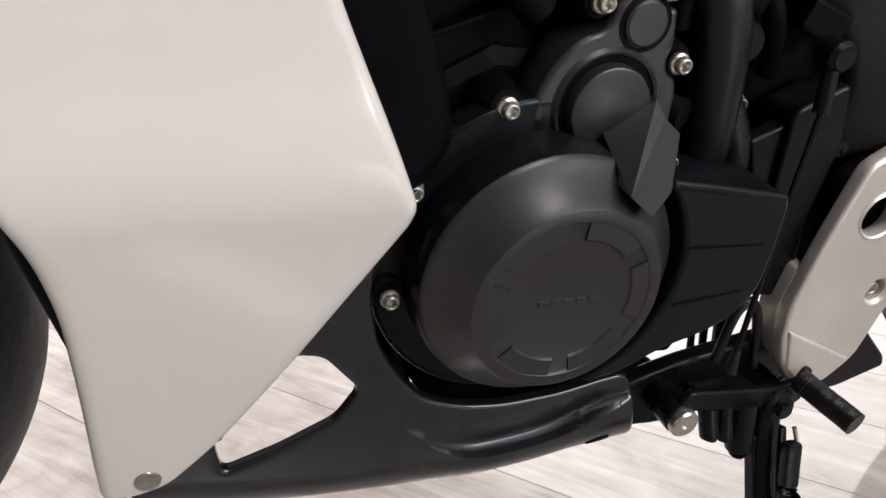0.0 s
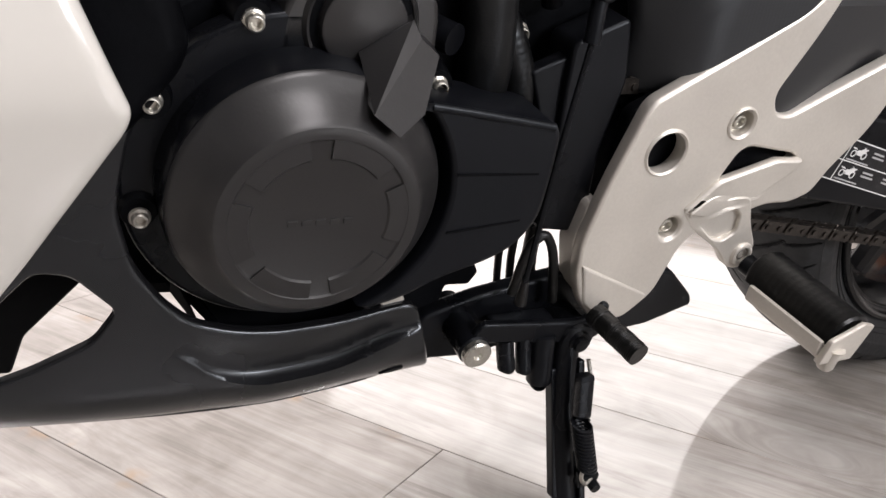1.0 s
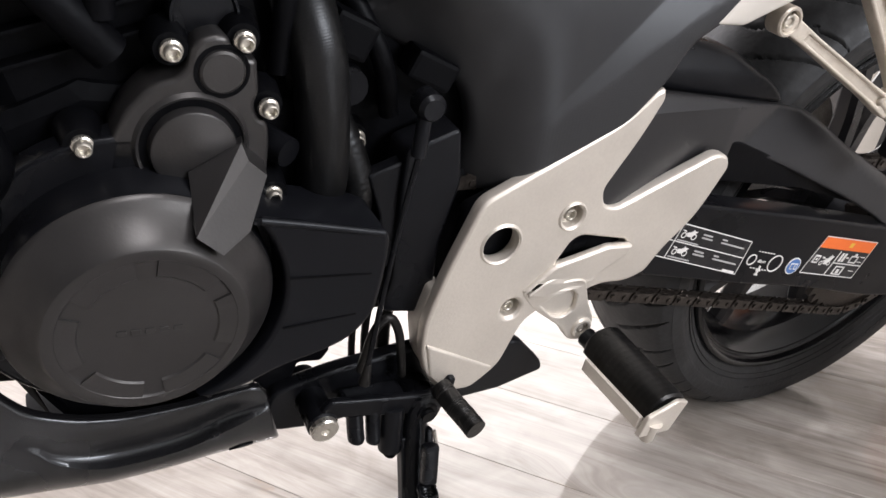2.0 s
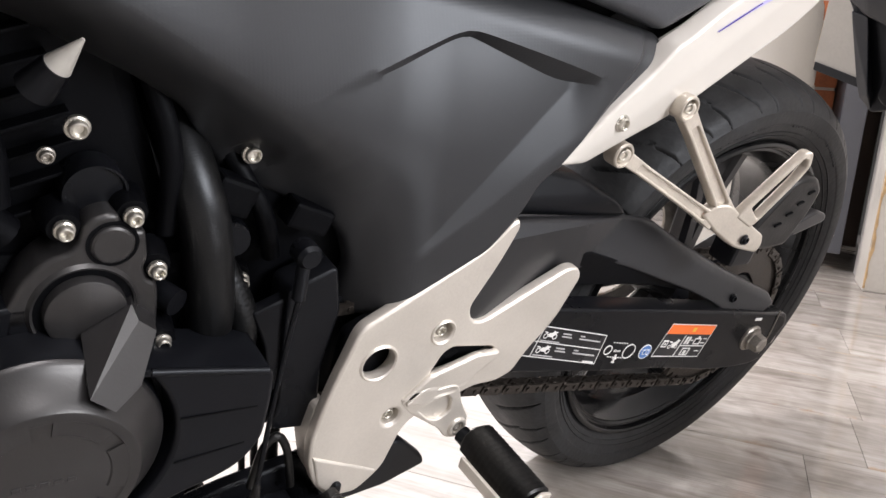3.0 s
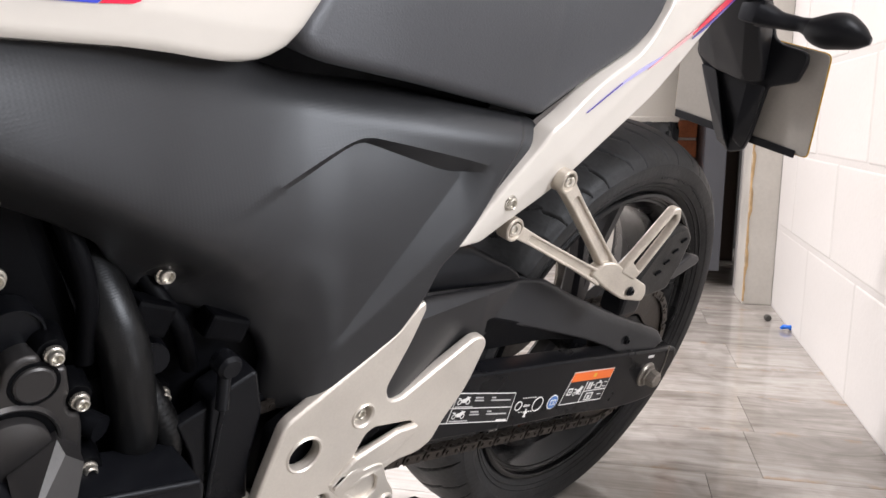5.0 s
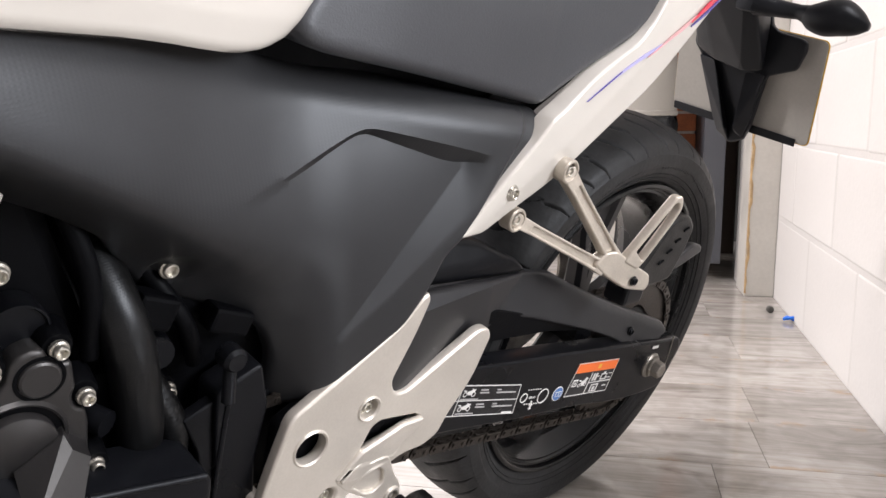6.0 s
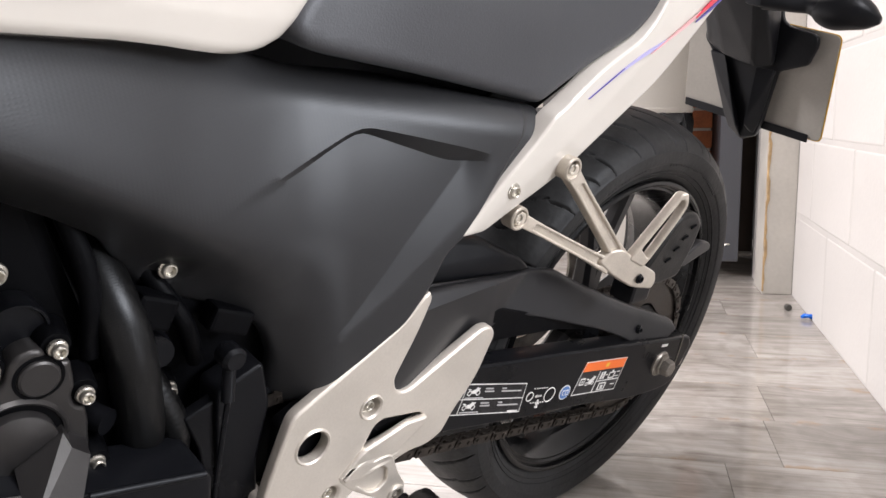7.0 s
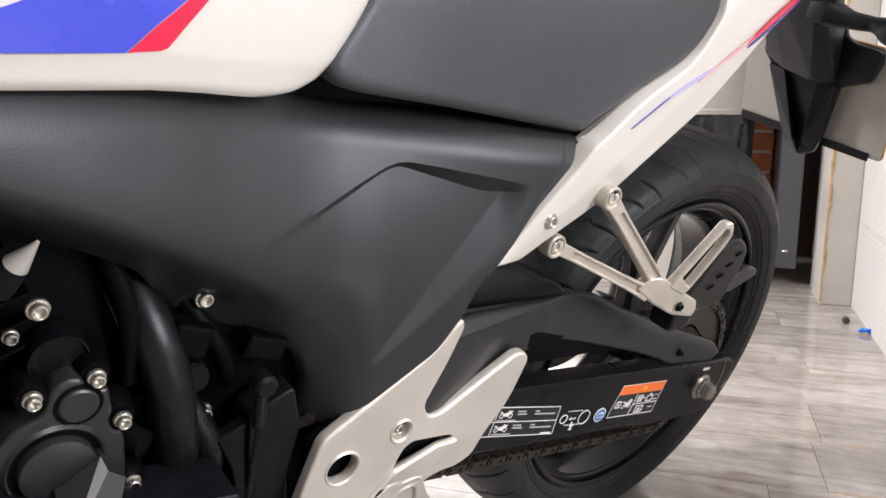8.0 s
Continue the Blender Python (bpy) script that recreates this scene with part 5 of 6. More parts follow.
# --- rider's heel plate
heel_o = rounded([(-0.596, 0.412), (-0.537, 0.446), (-0.489, 0.475), (-0.470, 0.497), (-0.462, 0.501), (-0.4585, 0.493), (-0.469, 0.462), (-0.4895, 0.418), (-0.483, 0.4035), (-0.468, 0.4015), (-0.426, 0.423), (-0.380, 0.4465), (-0.367, 0.445), (-0.360, 0.435), (-0.376, 0.388),
                  (-0.401, 0.357), (-0.412, 0.335), (-0.431, 0.327), (-0.456, 0.328), (-0.527, 0.304), (-0.540, 0.256), (-0.553, 0.243), (-0.564, 0.234), (-0.592, 0.236), (-0.609, 0.256), (-0.618, 0.279), (-0.621, 0.307), (-0.613, 0.352)],
                 [0.008, 0.03, 0.02, 0.006, 0.003, 0.004, 0.02, 0.01, 0.008, 0.012, 0.03, 0.008, 0.005, 0.006, 0.02, 0.03, 0.006, 0.008, 0.01, 0.015, 0.01, 0.01, 0.008, 0.008, 0.01, 0.01, 0.01, 0.03])


def circle(x, z, r, n=28):
    return np.array([(x + r * math.cos(2 * math.pi * i / n), z + r * math.sin(2 * math.pi * i / n)) for i in range(n)])


window = rounded([(-0.5135, 0.3535), (-0.5043, 0.3737), (-0.4953, 0.3782), (-0.4480, 0.3705), (-0.4430, 0.3640), (-0.470, 0.3560), (-0.5000, 0.3500)], [0.003, 0.006, 0.006, 0.004, 0.003, 0.01, 0.003])
heel = put("heel_plate", plate("heel_plate", [heel_o, circle(-0.5715, 0.376, 0.0152), window, circle(-0.5121, 0.3966, 0.0102), circle(-0.5447, 0.3135, 0.0094)], -0.1465, 0.012, 0.0028, M_ALU, lambda x, z: 0.03 * (z - 0.37)), bike, "silver cast aluminium heel guard with round hole and window")
for (x, z, r) in ((-0.5121, 0.3966, 0.0100), (-0.5447, 0.3135, 0.0092)):
    put("cup", lathe("cup", [(r, -0.0004), (r + 0.0016, -0.0016), (r + 0.0028, -0.0006), (r + 0.0030, 0.002), (r, 0.010), (0, 0.010), (0, 0.0085), (r - 0.0003, 0.0085), (r - 0.0003, 0.0)], M_ALU, 28, closed=True), heel, m=Matrix.Translation((x, -0.1458, z)))
    bolt(heel, x, -0.1378, z, 0.0070, 0.0065)
put("hole_lip", lathe("hole_lip", [(0.0152, 0.0), (0.0166, -0.0012), (0.0182, 0.0), (0.0182, 0.003), (0.0152, 0.003)], M_ALU, 40, closed=True), heel, m=Matrix.Translation((-0.5715, -0.1466, 0.376)))
# raised lower rib and thin stepped flange
put("rib", plate("rib", [rounded([(-0.5390, 0.3300), (-0.5197, 0.3500), (-0.5143, 0.3540), (-0.4679, 0.3690), (-0.4427, 0.3685), (-0.4435, 0.3610), (-0.4740, 0.3371), (-0.5187, 0.3280)], 0.002)], -0.1505, 0.0080, 0.0026, M_ALU, lambda x, z: -0.0012 - 0.02 * (x + 0.49)), heel)
put("rib_web", plate("rib_web", [rounded([(-0.532, 0.334), (-0.508, 0.342), (-0.470, 0.346), (-0.474, 0.330), (-0.508, 0.322), (-0.532, 0.322)], 0.004)], -0.1498, 0.008, 0.001, M_ALU), heel)
put("rib_shoulder", plate("rib_shoulder", [rounded([(-0.5350, 0.3270), (-0.5200, 0.3400), (-0.4960, 0.3470), (-0.4740, 0.3490), (-0.4660, 0.3420), (-0.4740, 0.3345), (-0.4940, 0.3335), (-0.5187, 0.3240)], 0.003)], -0.1522, 0.010, 0.0012, M_ALU, lambda x, z: 0.16 * max(0.0, z - 0.336)), heel)
put("toe_panel", plate("toe_panel", [rounded([(-0.606, 0.255), (-0.614, 0.283), (-0.6165, 0.290), (-0.560, 0.262), (-0.546, 0.255), (-0.553, 0.246), (-0.565, 0.238), (-0.591, 0.2395)], 0.004)], -0.1512, 0.007, 0.002, M_ALU), heel)
put("side_flange", plate("side_flange", [rounded([(-0.6215, 0.300), (-0.6165, 0.335), (-0.605, 0.335), (-0.598, 0.25), (-0.611, 0.262)], 0.006)], -0.1385, 0.020, 0.002, M_ALU), heel)

# dark sheet added behind the round hole, so that the hole reads black
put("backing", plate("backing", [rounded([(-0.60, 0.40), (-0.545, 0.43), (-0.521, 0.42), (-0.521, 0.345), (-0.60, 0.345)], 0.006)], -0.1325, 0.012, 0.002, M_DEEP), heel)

# footrest bracket and rider footrest
pocket = rounded([(-0.5172, 0.3149), (-0.4919, 0.3296), (-0.4839, 0.3231), (-0.4818, 0.308), (-0.4923, 0.3008), (-0.5044, 0.3038)], [0.003, 0.003, 0.003, 0.004, 0.004, 0.004])
peg_b = put("footrest_bracket", plate("footrest_bracket", [rounded([(-0.5384, 0.3275), (-0.5234, 0.3343), (-0.494, 0.3400), (-0.4806, 0.3386), (-0.4694, 0.3142), (-0.4552, 0.2934), (-0.4560, 0.2786), (-0.4640, 0.2715), (-0.4771, 0.2745), (-0.4906, 0.2908), (-0.5231, 0.3107)], [0.004, 0.01, 0.008, 0.006, 0.008, 0.008, 0.006, 0.008, 0.008, 0.012, 0.006]), pocket], -0.1530, 0.010, 0.0014, M_ALU, lambda x, z: 0.0045 * smoothstep((-0.500 - x) / 0.022)), bike, "silver cast footrest bracket with sunk web")
put("web", plate("web", [rounded([(-0.520, 0.3149), (-0.491, 0.3320), (-0.4815, 0.324), (-0.4795, 0.307), (-0.492, 0.2985), (-0.506, 0.3015)], 0.003)], -0.1490, 0.006, 0.0006, M_ALU), peg_b)
put("peg_joint", tube("peg_joint", [(-0.4625, -0.158, 0.2800), (-0.4605, -0.176, 0.2790)], 0.0085, M_FRAME, 16, 2), peg_b)
put("boss", lathe("boss", [(0.0062, -0.0022), (0.0076, -0.0028), (0.0092, -0.0024), (0.0104, 0.0), (0.0104, 0.004), (0.0062, 0.004)], M_ALU, 32, closed=True), peg_b, m=Matrix.Translation((-0.4670, -0.1530, 0.2865)))
bolt(peg_b, -0.4670, -0.1517, 0.2865, 0.0064, 0.0025, material=M_STEEL)
rest = put("footrest", block("footrest", (0.030, 0.078, 0.008), M_ALU, 0.002, m=Matrix.Translation((-0.4625, -0.2195, 0.2690)) @ Matrix.Rotation(radians(-2), 4, "X")), bike, "folding footrest with black rubber pad and silver base")
put("base_flange", block("base_flange", (0.004, 0.072, 0.012), M_ALU, 0.0012, m=Matrix.Translation((-0.4790, -0.2190, 0.2745)) @ Matrix.Rotation(radians(-2), 4, "X")), rest)
v, f = [], []
SEC = [(-0.0140, 0), (-0.0145, 0.010), (-0.0125, 0.0175), (-0.0080, 0.0225), (-0.002, 0.0250), (0.004, 0.0255), (0.0130, 0.0240), (0.0195, 0.0195), (0.0215, 0.010), (0.0200, 0)]
NS, NL = len(SEC), 46
for i, y in enumerate(np.linspace(-0.1690, -0.2545, NL)):
    k = 1.0 - 0.012 * (i % 3 == 0) - 0.06 * (i in (0, NL - 1))
    for a, h in SEC:
        v.append((-0.4575 + a * k, y, 0.2722 + h * k + 0.001))
for i in range(NL - 1):
    for k in range(NS):
        j = (k + 1) % NS
        f.append((i * NS + k, i * NS + j, i * NS + NS + j, i * NS + NS + k))
f += [list(range(NS)), [(NL - 1) * NS + k for k in range(NS)]]
put("rubber_pad", mesh_from("rubber_pad", v, f, M_SOFT, 30), rest, "ribbed black rubber pad")
put("end_cap", hull("end_cap", [(-0.4800, -0.2545, 0.2650), (-0.4480, -0.2545, 0.2650), (-0.4410, -0.2565, 0.2945), (-0.4520, -0.2565, 0.2975), (-0.4780, -0.2565, 0.2850), (-0.4800, -0.2605, 0.2650), (-0.4480, -0.2605, 0.2650), (-0.4410, -0.2605, 0.2945), (-0.4520, -0.2605, 0.2975), (-0.4780, -0.2605, 0.2850)], M_ALU, 0.0015), rest)
put("feeler", lathe("feeler", [(0, -0.011), (0.005, -0.0105), (0.0062, -0.008), (0.0062, 0.006), (0.008, 0.008), (0, 0.009)], M_ALU, 20), rest, "silver feeler peg", Matrix.Translation((-0.4665, -0.2565, 0.268)) @ Matrix.Rotation(radians(90), 4, "X"))

# --- shift lever and its rod
lev = put("shift_lever", plate("shift_lever", [rounded([(-0.6960, 0.2440), (-0.6888, 0.2515), (-0.636, 0.2441), (-0.6052, 0.2407), (-0.5950, 0.2440), (-0.5900, 0.2560), (-0.5830, 0.2540), (-0.5830, 0.2260), (-0.5947, 0.2190), (-0.6321, 0.2247), (-0.6864, 0.2340), (-0.6960, 0.2300)], 0.004)], -0.1555, 0.007, 0.0020, M_FRAME), bike, "black gear lever with ribbed rubber toe piece")
put("toe_rubber", tube("toe_rubber", [(-0.600, -0.160, 0.2520), (-0.5965, -0.180, 0.2505), (-0.5935, -0.193, 0.2495), (-0.591, -0.206, 0.2485)], 0.0088, M_SOFT, 20, 16, ribs=(3.4, 0.03)), lev, "ribbed black rubber toe piece")
put("pivot_boss", lathe("pivot_boss", [(0, -0.158), (0.0105, -0.158), (0.012, -0.156), (0.012, -0.10), (0, -0.10)], M_FRAME, 28), lev, m=Matrix.Translation((-0.6940, 0, 0.2300)))
put("pivot_screw", lathe("pivot_screw", [(0.0022, -0.0035), (0.0035, -0.006), (0.0095, -0.006), (0.0108, -0.0048), (0.0108, 0), (0, 0), (0, -0.0035)], M_BOLT, 28), lev, "bright zinc pivot screw head", Matrix.Translation((-0.6940, -0.1572, 0.2300)))
rod = put("shift_rod", tube("shift_rod", [(-0.657, -0.1475, 0.468), (-0.6655, -0.155, 0.38), (-0.669, -0.160, 0.285)], 0.0021, M_FRAME, 8, 4), bike, "thin black shift linkage rod")
put("rod_joint", lathe("rod_joint", [(0, -0.012), (0.007, -0.012), (0.0095, -0.009), (0.0095, 0.004), (0, 0.004)], M_FRAME, 20), rod, "dark ball joint", Matrix.Translation((-0.6545, -0.137, 0.484)))
put("rod_clevis", tube("rod_clevis", [(-0.656, -0.142, 0.478), (-0.659, -0.149, 0.452)], 0.0050, M_FRAME, 10, 2), rod)
put("rod_boot", tube("rod_boot", [(-0.6685, -0.159, 0.290), (-0.669, -0.1605, 0.282), (-0.6695, -0.161, 0.272)], [0.0026, 0.0034, 0.0046], M_SOFT, 12, 4), rod)
put("lever_bracket", plate("lever_bracket", [rounded([(-0.7250, 0.2400), (-0.7093, 0.2455), (-0.6806, 0.2535), (-0.649, 0.2592), (-0.60, 0.2670), (-0.55, 0.2600), (-0.52, 0.250), (-0.53, 0.235), (-0.60, 0.212), (-0.6645, 0.198), (-0.6857, 0.1965), (-0.7186, 0.1993), (-0.732, 0.212)], 0.006)], -0.1260, 0.014, 0.003, M_FRAME), bike, "black steel lever bracket")
put("chain_case_end", plate("chain_case_end", [rounded([(-0.60, 0.215), (-0.56, 0.225), (-0.527, 0.246), (-0.514, 0.259), (-0.5035, 0.256), (-0.472, 0.227), (-0.4675, 0.2165), (-0.513, 0.2017), (-0.56, 0.198), (-0.60, 0.2)], 0.005)], -0.128, 0.012, 0.003, M_PLAST), bike, "black plastic chain case end")
comb = put("cable_comb", block("cable_comb", (0.06, 0.012, 0.014), M_FRAME, 0.003, m=Matrix.Translation((-0.640, -0.098, 0.301))), bike, "black wire bundle and bracket behind the stand")
for x, r in ((-0.6560, 0.0030), (-0.6450, 0.0032), (-0.6290, 0.0062)):
    put("wire", tube("wire", [(x, -0.10, 0.300), (x + 0.001, -0.10, 0.268), (x + 0.004, -0.105, 0.232)], r, M_SOFT, 10, 3), comb)
# --- side stand
stand = put("side_stand", tube("side_stand", [(-0.611, -0.148, 0.235), (-0.6115, -0.160, 0.196), (-0.6105, -0.185, 0.136), (-0.605, -0.204, 0.085), (-0.601, -0.213, 0.062)], [0.0105, 0.0105, 0.010, 0.010, 0.011], M_FRAME, 16), bike, "black steel side stand folded out onto the floor")
put("stand_foot", hull("stand_foot", [(-0.64, -0.245, 0.062), (-0.57, -0.245, 0.062), (-0.57, -0.195, 0.078), (-0.64, -0.195, 0.078), (-0.63, -0.235, 0.075), (-0.58, -0.235, 0.075), (-0.58, -0.205, 0.086), (-0.63, -0.205, 0.086)], M_FRAME, 0.002), stand)
SLOPE = Matrix.Rotation(radians(-22), 4, "X") @ Matrix.Rotation(radians(-3), 4, "Y")
put("stand_rail", block("stand_rail", (0.006, 0.014, 0.125), M_FRAME, 0.002, m=Matrix.Translation((-0.5985, -0.182, 0.150)) @ SLOPE), stand)
put("stand_rail", block("stand_rail", (0.005, 0.010, 0.110), M_FRAME, 0.0015, m=Matrix.Translation((-0.6200, -0.178, 0.150)) @ SLOPE), stand)
put("stand_pivot", lathe("stand_pivot", [(0, -0.012), (0.0055, -0.012), (0.0062, -0.009), (0.0092, -0.009), (0.0098, -0.006), (0.0135, -0.005), (0.0145, -0.002), (0.0145, 0.03), (0, 0.03)], M_FRAME, 28), stand, "black pivot bolt with washer", Matrix.Translation((-0.606, -0.153, 0.2251)))
TURNS = 13
coil = []
for k in range(TURNS * 16 + 1):
    a, u = 2 * math.pi * k / 16, k / (TURNS * 16)
    coil.append((-0.6130 + 0.009 * u + 0.0074 * math.cos(a), -0.1975 - 0.012 * u + 0.0074 * math.sin(a), 0.1790 - 0.038 * u))
put("return_spring", tube("return_spring", coil, 0.0014, M_FRAME, 6, 1), stand, "black coil return spring")
put("spring_sleeve", block("spring_sleeve", (0.013, 0.010, 0.036), M_FRAME, 0.003, m=Matrix.Translation((-0.6105, -0.1875, 0.1965)) @ Matrix.Rotation(radians(-18), 4, "X")), stand)
put("spring_hook", tube("spring_hook", [(-0.606, -0.209, 0.141), (-0.609, -0.213, 0.134), (-0.604, -0.214, 0.127), (-0.598, -0.212, 0.130)], 0.0017, M_STEEL, 8, 4), stand)
put("spring_tab", block("spring_tab", (0.018, 0.008, 0.012), M_FRAME, 0.002, m=Matrix.Translation((-0.600, -0.209, 0.127))), stand)
put("spring_tab", lathe("spring_tab", [(0, -0.006), (0.004, -0.006), (0.0045, -0.004), (0.0045, 0.008), (0, 0.008)], M_FRAME, 16), stand, m=Matrix.Translation((-0.596, -0.213, 0.124)))
put("hook_wire", tube("hook_wire", [(-0.6065, -0.176, 0.222), (-0.6045, -0.182, 0.210), (-0.6045, -0.187, 0.200)], 0.0016, M_STEEL, 8, 3), stand, "bright spring wire end")
# switch, lugs and cable at the pivot
for x, y, z0, z1, r in ((-0.6660, -0.150, 0.230, 0.207, 0.0068), (-0.6505, -0.150, 0.230, 0.202, 0.0060), (-0.6335, -0.150, 0.230, 0.189, 0.0100)):
    put("switch_lug", tube("switch_lug", [(x, y, z0), (x + 0.001, y - 0.004, (z0 + z1) / 2), (x + 0.002, y - 0.008, z1 + 0.002), (x + 0.002, y - 0.0085, z1)], [r, r, r, r * 0.7], M_FRAME, 16, 4), stand)
put("switch_body", block("switch_body", (0.052, 0.022, 0.014), M_FRAME, 0.004, m=Matrix.Translation((-0.648, -0.140, 0.232))), stand, "black stand switch housing")
put("cable", tube("cable", [(-0.662, -0.138, 0.262), (-0.6565, -0.136, 0.296), (-0.6495, -0.135, 0.307), (-0.642, -0.135, 0.3075), (-0.633, -0.136, 0.290), (-0.6235, -0.137, 0.250)], 0.0036, M_SOFT, 10), stand, "black cable loop beside the stand")

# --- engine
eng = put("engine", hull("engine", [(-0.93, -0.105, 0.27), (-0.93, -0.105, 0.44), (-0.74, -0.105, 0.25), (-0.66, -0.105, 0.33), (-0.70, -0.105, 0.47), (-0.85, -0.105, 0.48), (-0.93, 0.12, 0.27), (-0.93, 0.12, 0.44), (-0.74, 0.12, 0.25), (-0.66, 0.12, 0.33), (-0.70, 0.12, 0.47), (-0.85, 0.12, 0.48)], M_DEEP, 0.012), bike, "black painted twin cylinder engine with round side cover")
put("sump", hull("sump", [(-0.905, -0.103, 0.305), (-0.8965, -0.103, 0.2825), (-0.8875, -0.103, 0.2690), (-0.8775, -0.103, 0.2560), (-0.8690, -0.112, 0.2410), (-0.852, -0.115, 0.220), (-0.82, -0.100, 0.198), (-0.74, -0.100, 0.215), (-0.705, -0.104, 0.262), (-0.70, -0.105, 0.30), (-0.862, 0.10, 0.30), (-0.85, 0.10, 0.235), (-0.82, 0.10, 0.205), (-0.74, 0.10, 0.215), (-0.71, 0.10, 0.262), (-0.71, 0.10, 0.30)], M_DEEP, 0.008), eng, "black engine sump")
put("cylinder_block", hull("cylinder_block", [(-0.88, -0.100, 0.43), (-0.72, -0.100, 0.45), (-0.96, -0.095, 0.66), (-0.80, -0.095, 0.70), (-0.88, 0.11, 0.43), (-0.72, 0.11, 0.45), (-0.96, 0.10, 0.66), (-0.80, 0.10, 0.70)], M_DEEP, 0.012), eng, "black cylinder block")
DC = (-0.8235, 0.3640)
put("mating_flange", plate("mating_flange", [np.vstack([circle(DC[0], DC[1], 0.0965, 60)])], -0.1345, 0.02, 0.003, M_FRAME), eng)
disc_prof = [(0.0, -0.1824), (0.0465, -0.1824), (0.0478, -0.1829), (0.0488, -0.1840), (0.0540, -0.1842), (0.0552, -0.1838), (0.0565, -0.1826),
             (0.0592, -0.1788), (0.0627, -0.1745), (0.0670, -0.1692), (0.0706, -0.1658), (0.0733, -0.1634), (0.0748, -0.1620), (0.0757, -0.1603), (0.0, -0.1595)]
disc = put("generator_cover", lathe("generator_cover", disc_prof, M_ENGINE, 128, (DC[0], 0, DC[1]), smooth=22), eng, "satin dark grey round generator cover")

put("cover_wall", lathe("cover_wall", [(0.070, -0.1600), (0.0760, -0.1600), (0.0770, -0.1560), (0.0785, -0.130), (0.070, -0.130)], M_FRAME, 96, (DC[0], 0, DC[1]), closed=True), eng, "gloss black side wall of the cover")


def arc_bar(name, r0, r1, a0, a1, y0, y1, material, c=DC):
    v, f, n = [], [], 14
    for i in range(n + 1):
        a = radians(a0 + (a1 - a0) * i / n)
        for r, y in ((r0, y1), (r0 + 0.0014, y0), (r1 - 0.0010, y0), (r1, y1)):
            v.append((c[0] + r * math.cos(a), y, c[1] + r * math.sin(a)))
    for i in range(n):
        for k in range(3):
            f.append((i * 4 + k, i * 4 + k + 1, i * 4 + 5 + k, i * 4 + 4 + k))
    f += [(0, 1, 2, 3), (n * 4, n * 4 + 1, n * 4 + 2, n * 4 + 3)]
    return mesh_from(name, v, f, material, 30)


for k in range(6):
    put("cover_segment", arc_bar("cover_segment", 0.0368, 0.0500, 101 + 60 * k, 146 + 60 * k, -0.1836, -0.1820, M_ENGINE), eng)
for k in range(5):                        # worn cast mark, five small raised bars
    put("cover_mark", block("cover_mark", (0.0052, 0.0010, 0.0034), M_ENGINE, 0.0004, m=Matrix.Translation((DC[0] - 0.0150 + 0.0075 * k, -0.18255, DC[1] + 0.0005)) @ Matrix.Rotation(radians(-2), 4, "Y")), eng)
# upper cover with pump housing
gc = rounded([(-0.8400, 0.436), (-0.8395, 0.4407), (-0.8366, 0.4593), (-0.8299, 0.4750), (-0.8200, 0.4869), (-0.8125, 0.4919), (-0.8040, 0.4945), (-0.7995, 0.5000), (-0.7985, 0.5080), (-0.7943, 0.5158), (-0.7849, 0.5188), (-0.7790, 0.5178), (-0.7755, 0.5100), (-0.7690, 0.5065), (-0.7625, 0.5060), (-0.7596, 0.4868), (-0.7620, 0.4800), (-0.7600, 0.4720), (-0.7532, 0.4685), (-0.7510, 0.4587), (-0.7500, 0.428), (-0.765, 0.400), (-0.82, 0.40)], 0.004)
upper = put("pump_cover", plate("pump_cover", [gc], -0.1345, 0.03, 0.003, M_ENGINE), eng, "satin dark grey pump cover with stepped bosses")
put("pump_boss", lathe("pump_boss", [(0, -0.1425), (0.0217, -0.1425), (0.0231, -0.1418), (0.0237, -0.1400), (0.0239, -0.125), (0, -0.125)], M_ENGINE, 56, (-0.7951, 0, 0.4545)), eng)
# flat dark ring in place of a groove, its shade put into the colour
put("pump_groove_shade", lathe("pump_groove_shade", [(0.0243, -0.1345), (0.0243, -0.1352), (0.0285, -0.1352), (0.0285, -0.1335)], M_DEEP, 56, (-0.7951, 0, 0.4545)), eng)
put("pump_rim", lathe("pump_rim", [(0.0283, -0.1345), (0.0287, -0.1366), (0.0301, -0.1372), (0.0324, -0.1340), (0.0309, -0.132)], M_ENGINE, 56, (-0.7951, 0, 0.4545), closed=True), eng)
# the cap's groove, likewise a raised ring coloured as dark as its shade
put("cap_groove_shade", lathe("cap_groove_shade", [(0.0128, -0.1340), (0.0129, -0.1349), (0.0152, -0.1349), (0.0153, -0.1335)], M_DEEP, 40, (-0.7812, 0, 0.4985)), eng)
put("cap_boss", lathe("cap_boss", [(0, -0.1372), (0.0108, -0.1372), (0.0122, -0.1362), (0.0128, -0.1340), (0.0130, -0.13), (0, -0.13)], M_ENGINE, 40, (-0.7812, 0, 0.4985)), eng)
SPUR = [(-0.7677, -0.152, 0.4535), (-0.7566, -0.1510, 0.4448), (-0.7699, -0.1768, 0.421), (-0.7870, -0.1865, 0.4142), (-0.8016, -0.185, 0.4257), (-0.7985, -0.144, 0.4425), (-0.7705, -0.1445, 0.4610)]
flat_n = np.cross(np.subtract(SPUR[3], SPUR[0]), np.subtract(SPUR[4], SPUR[0]))
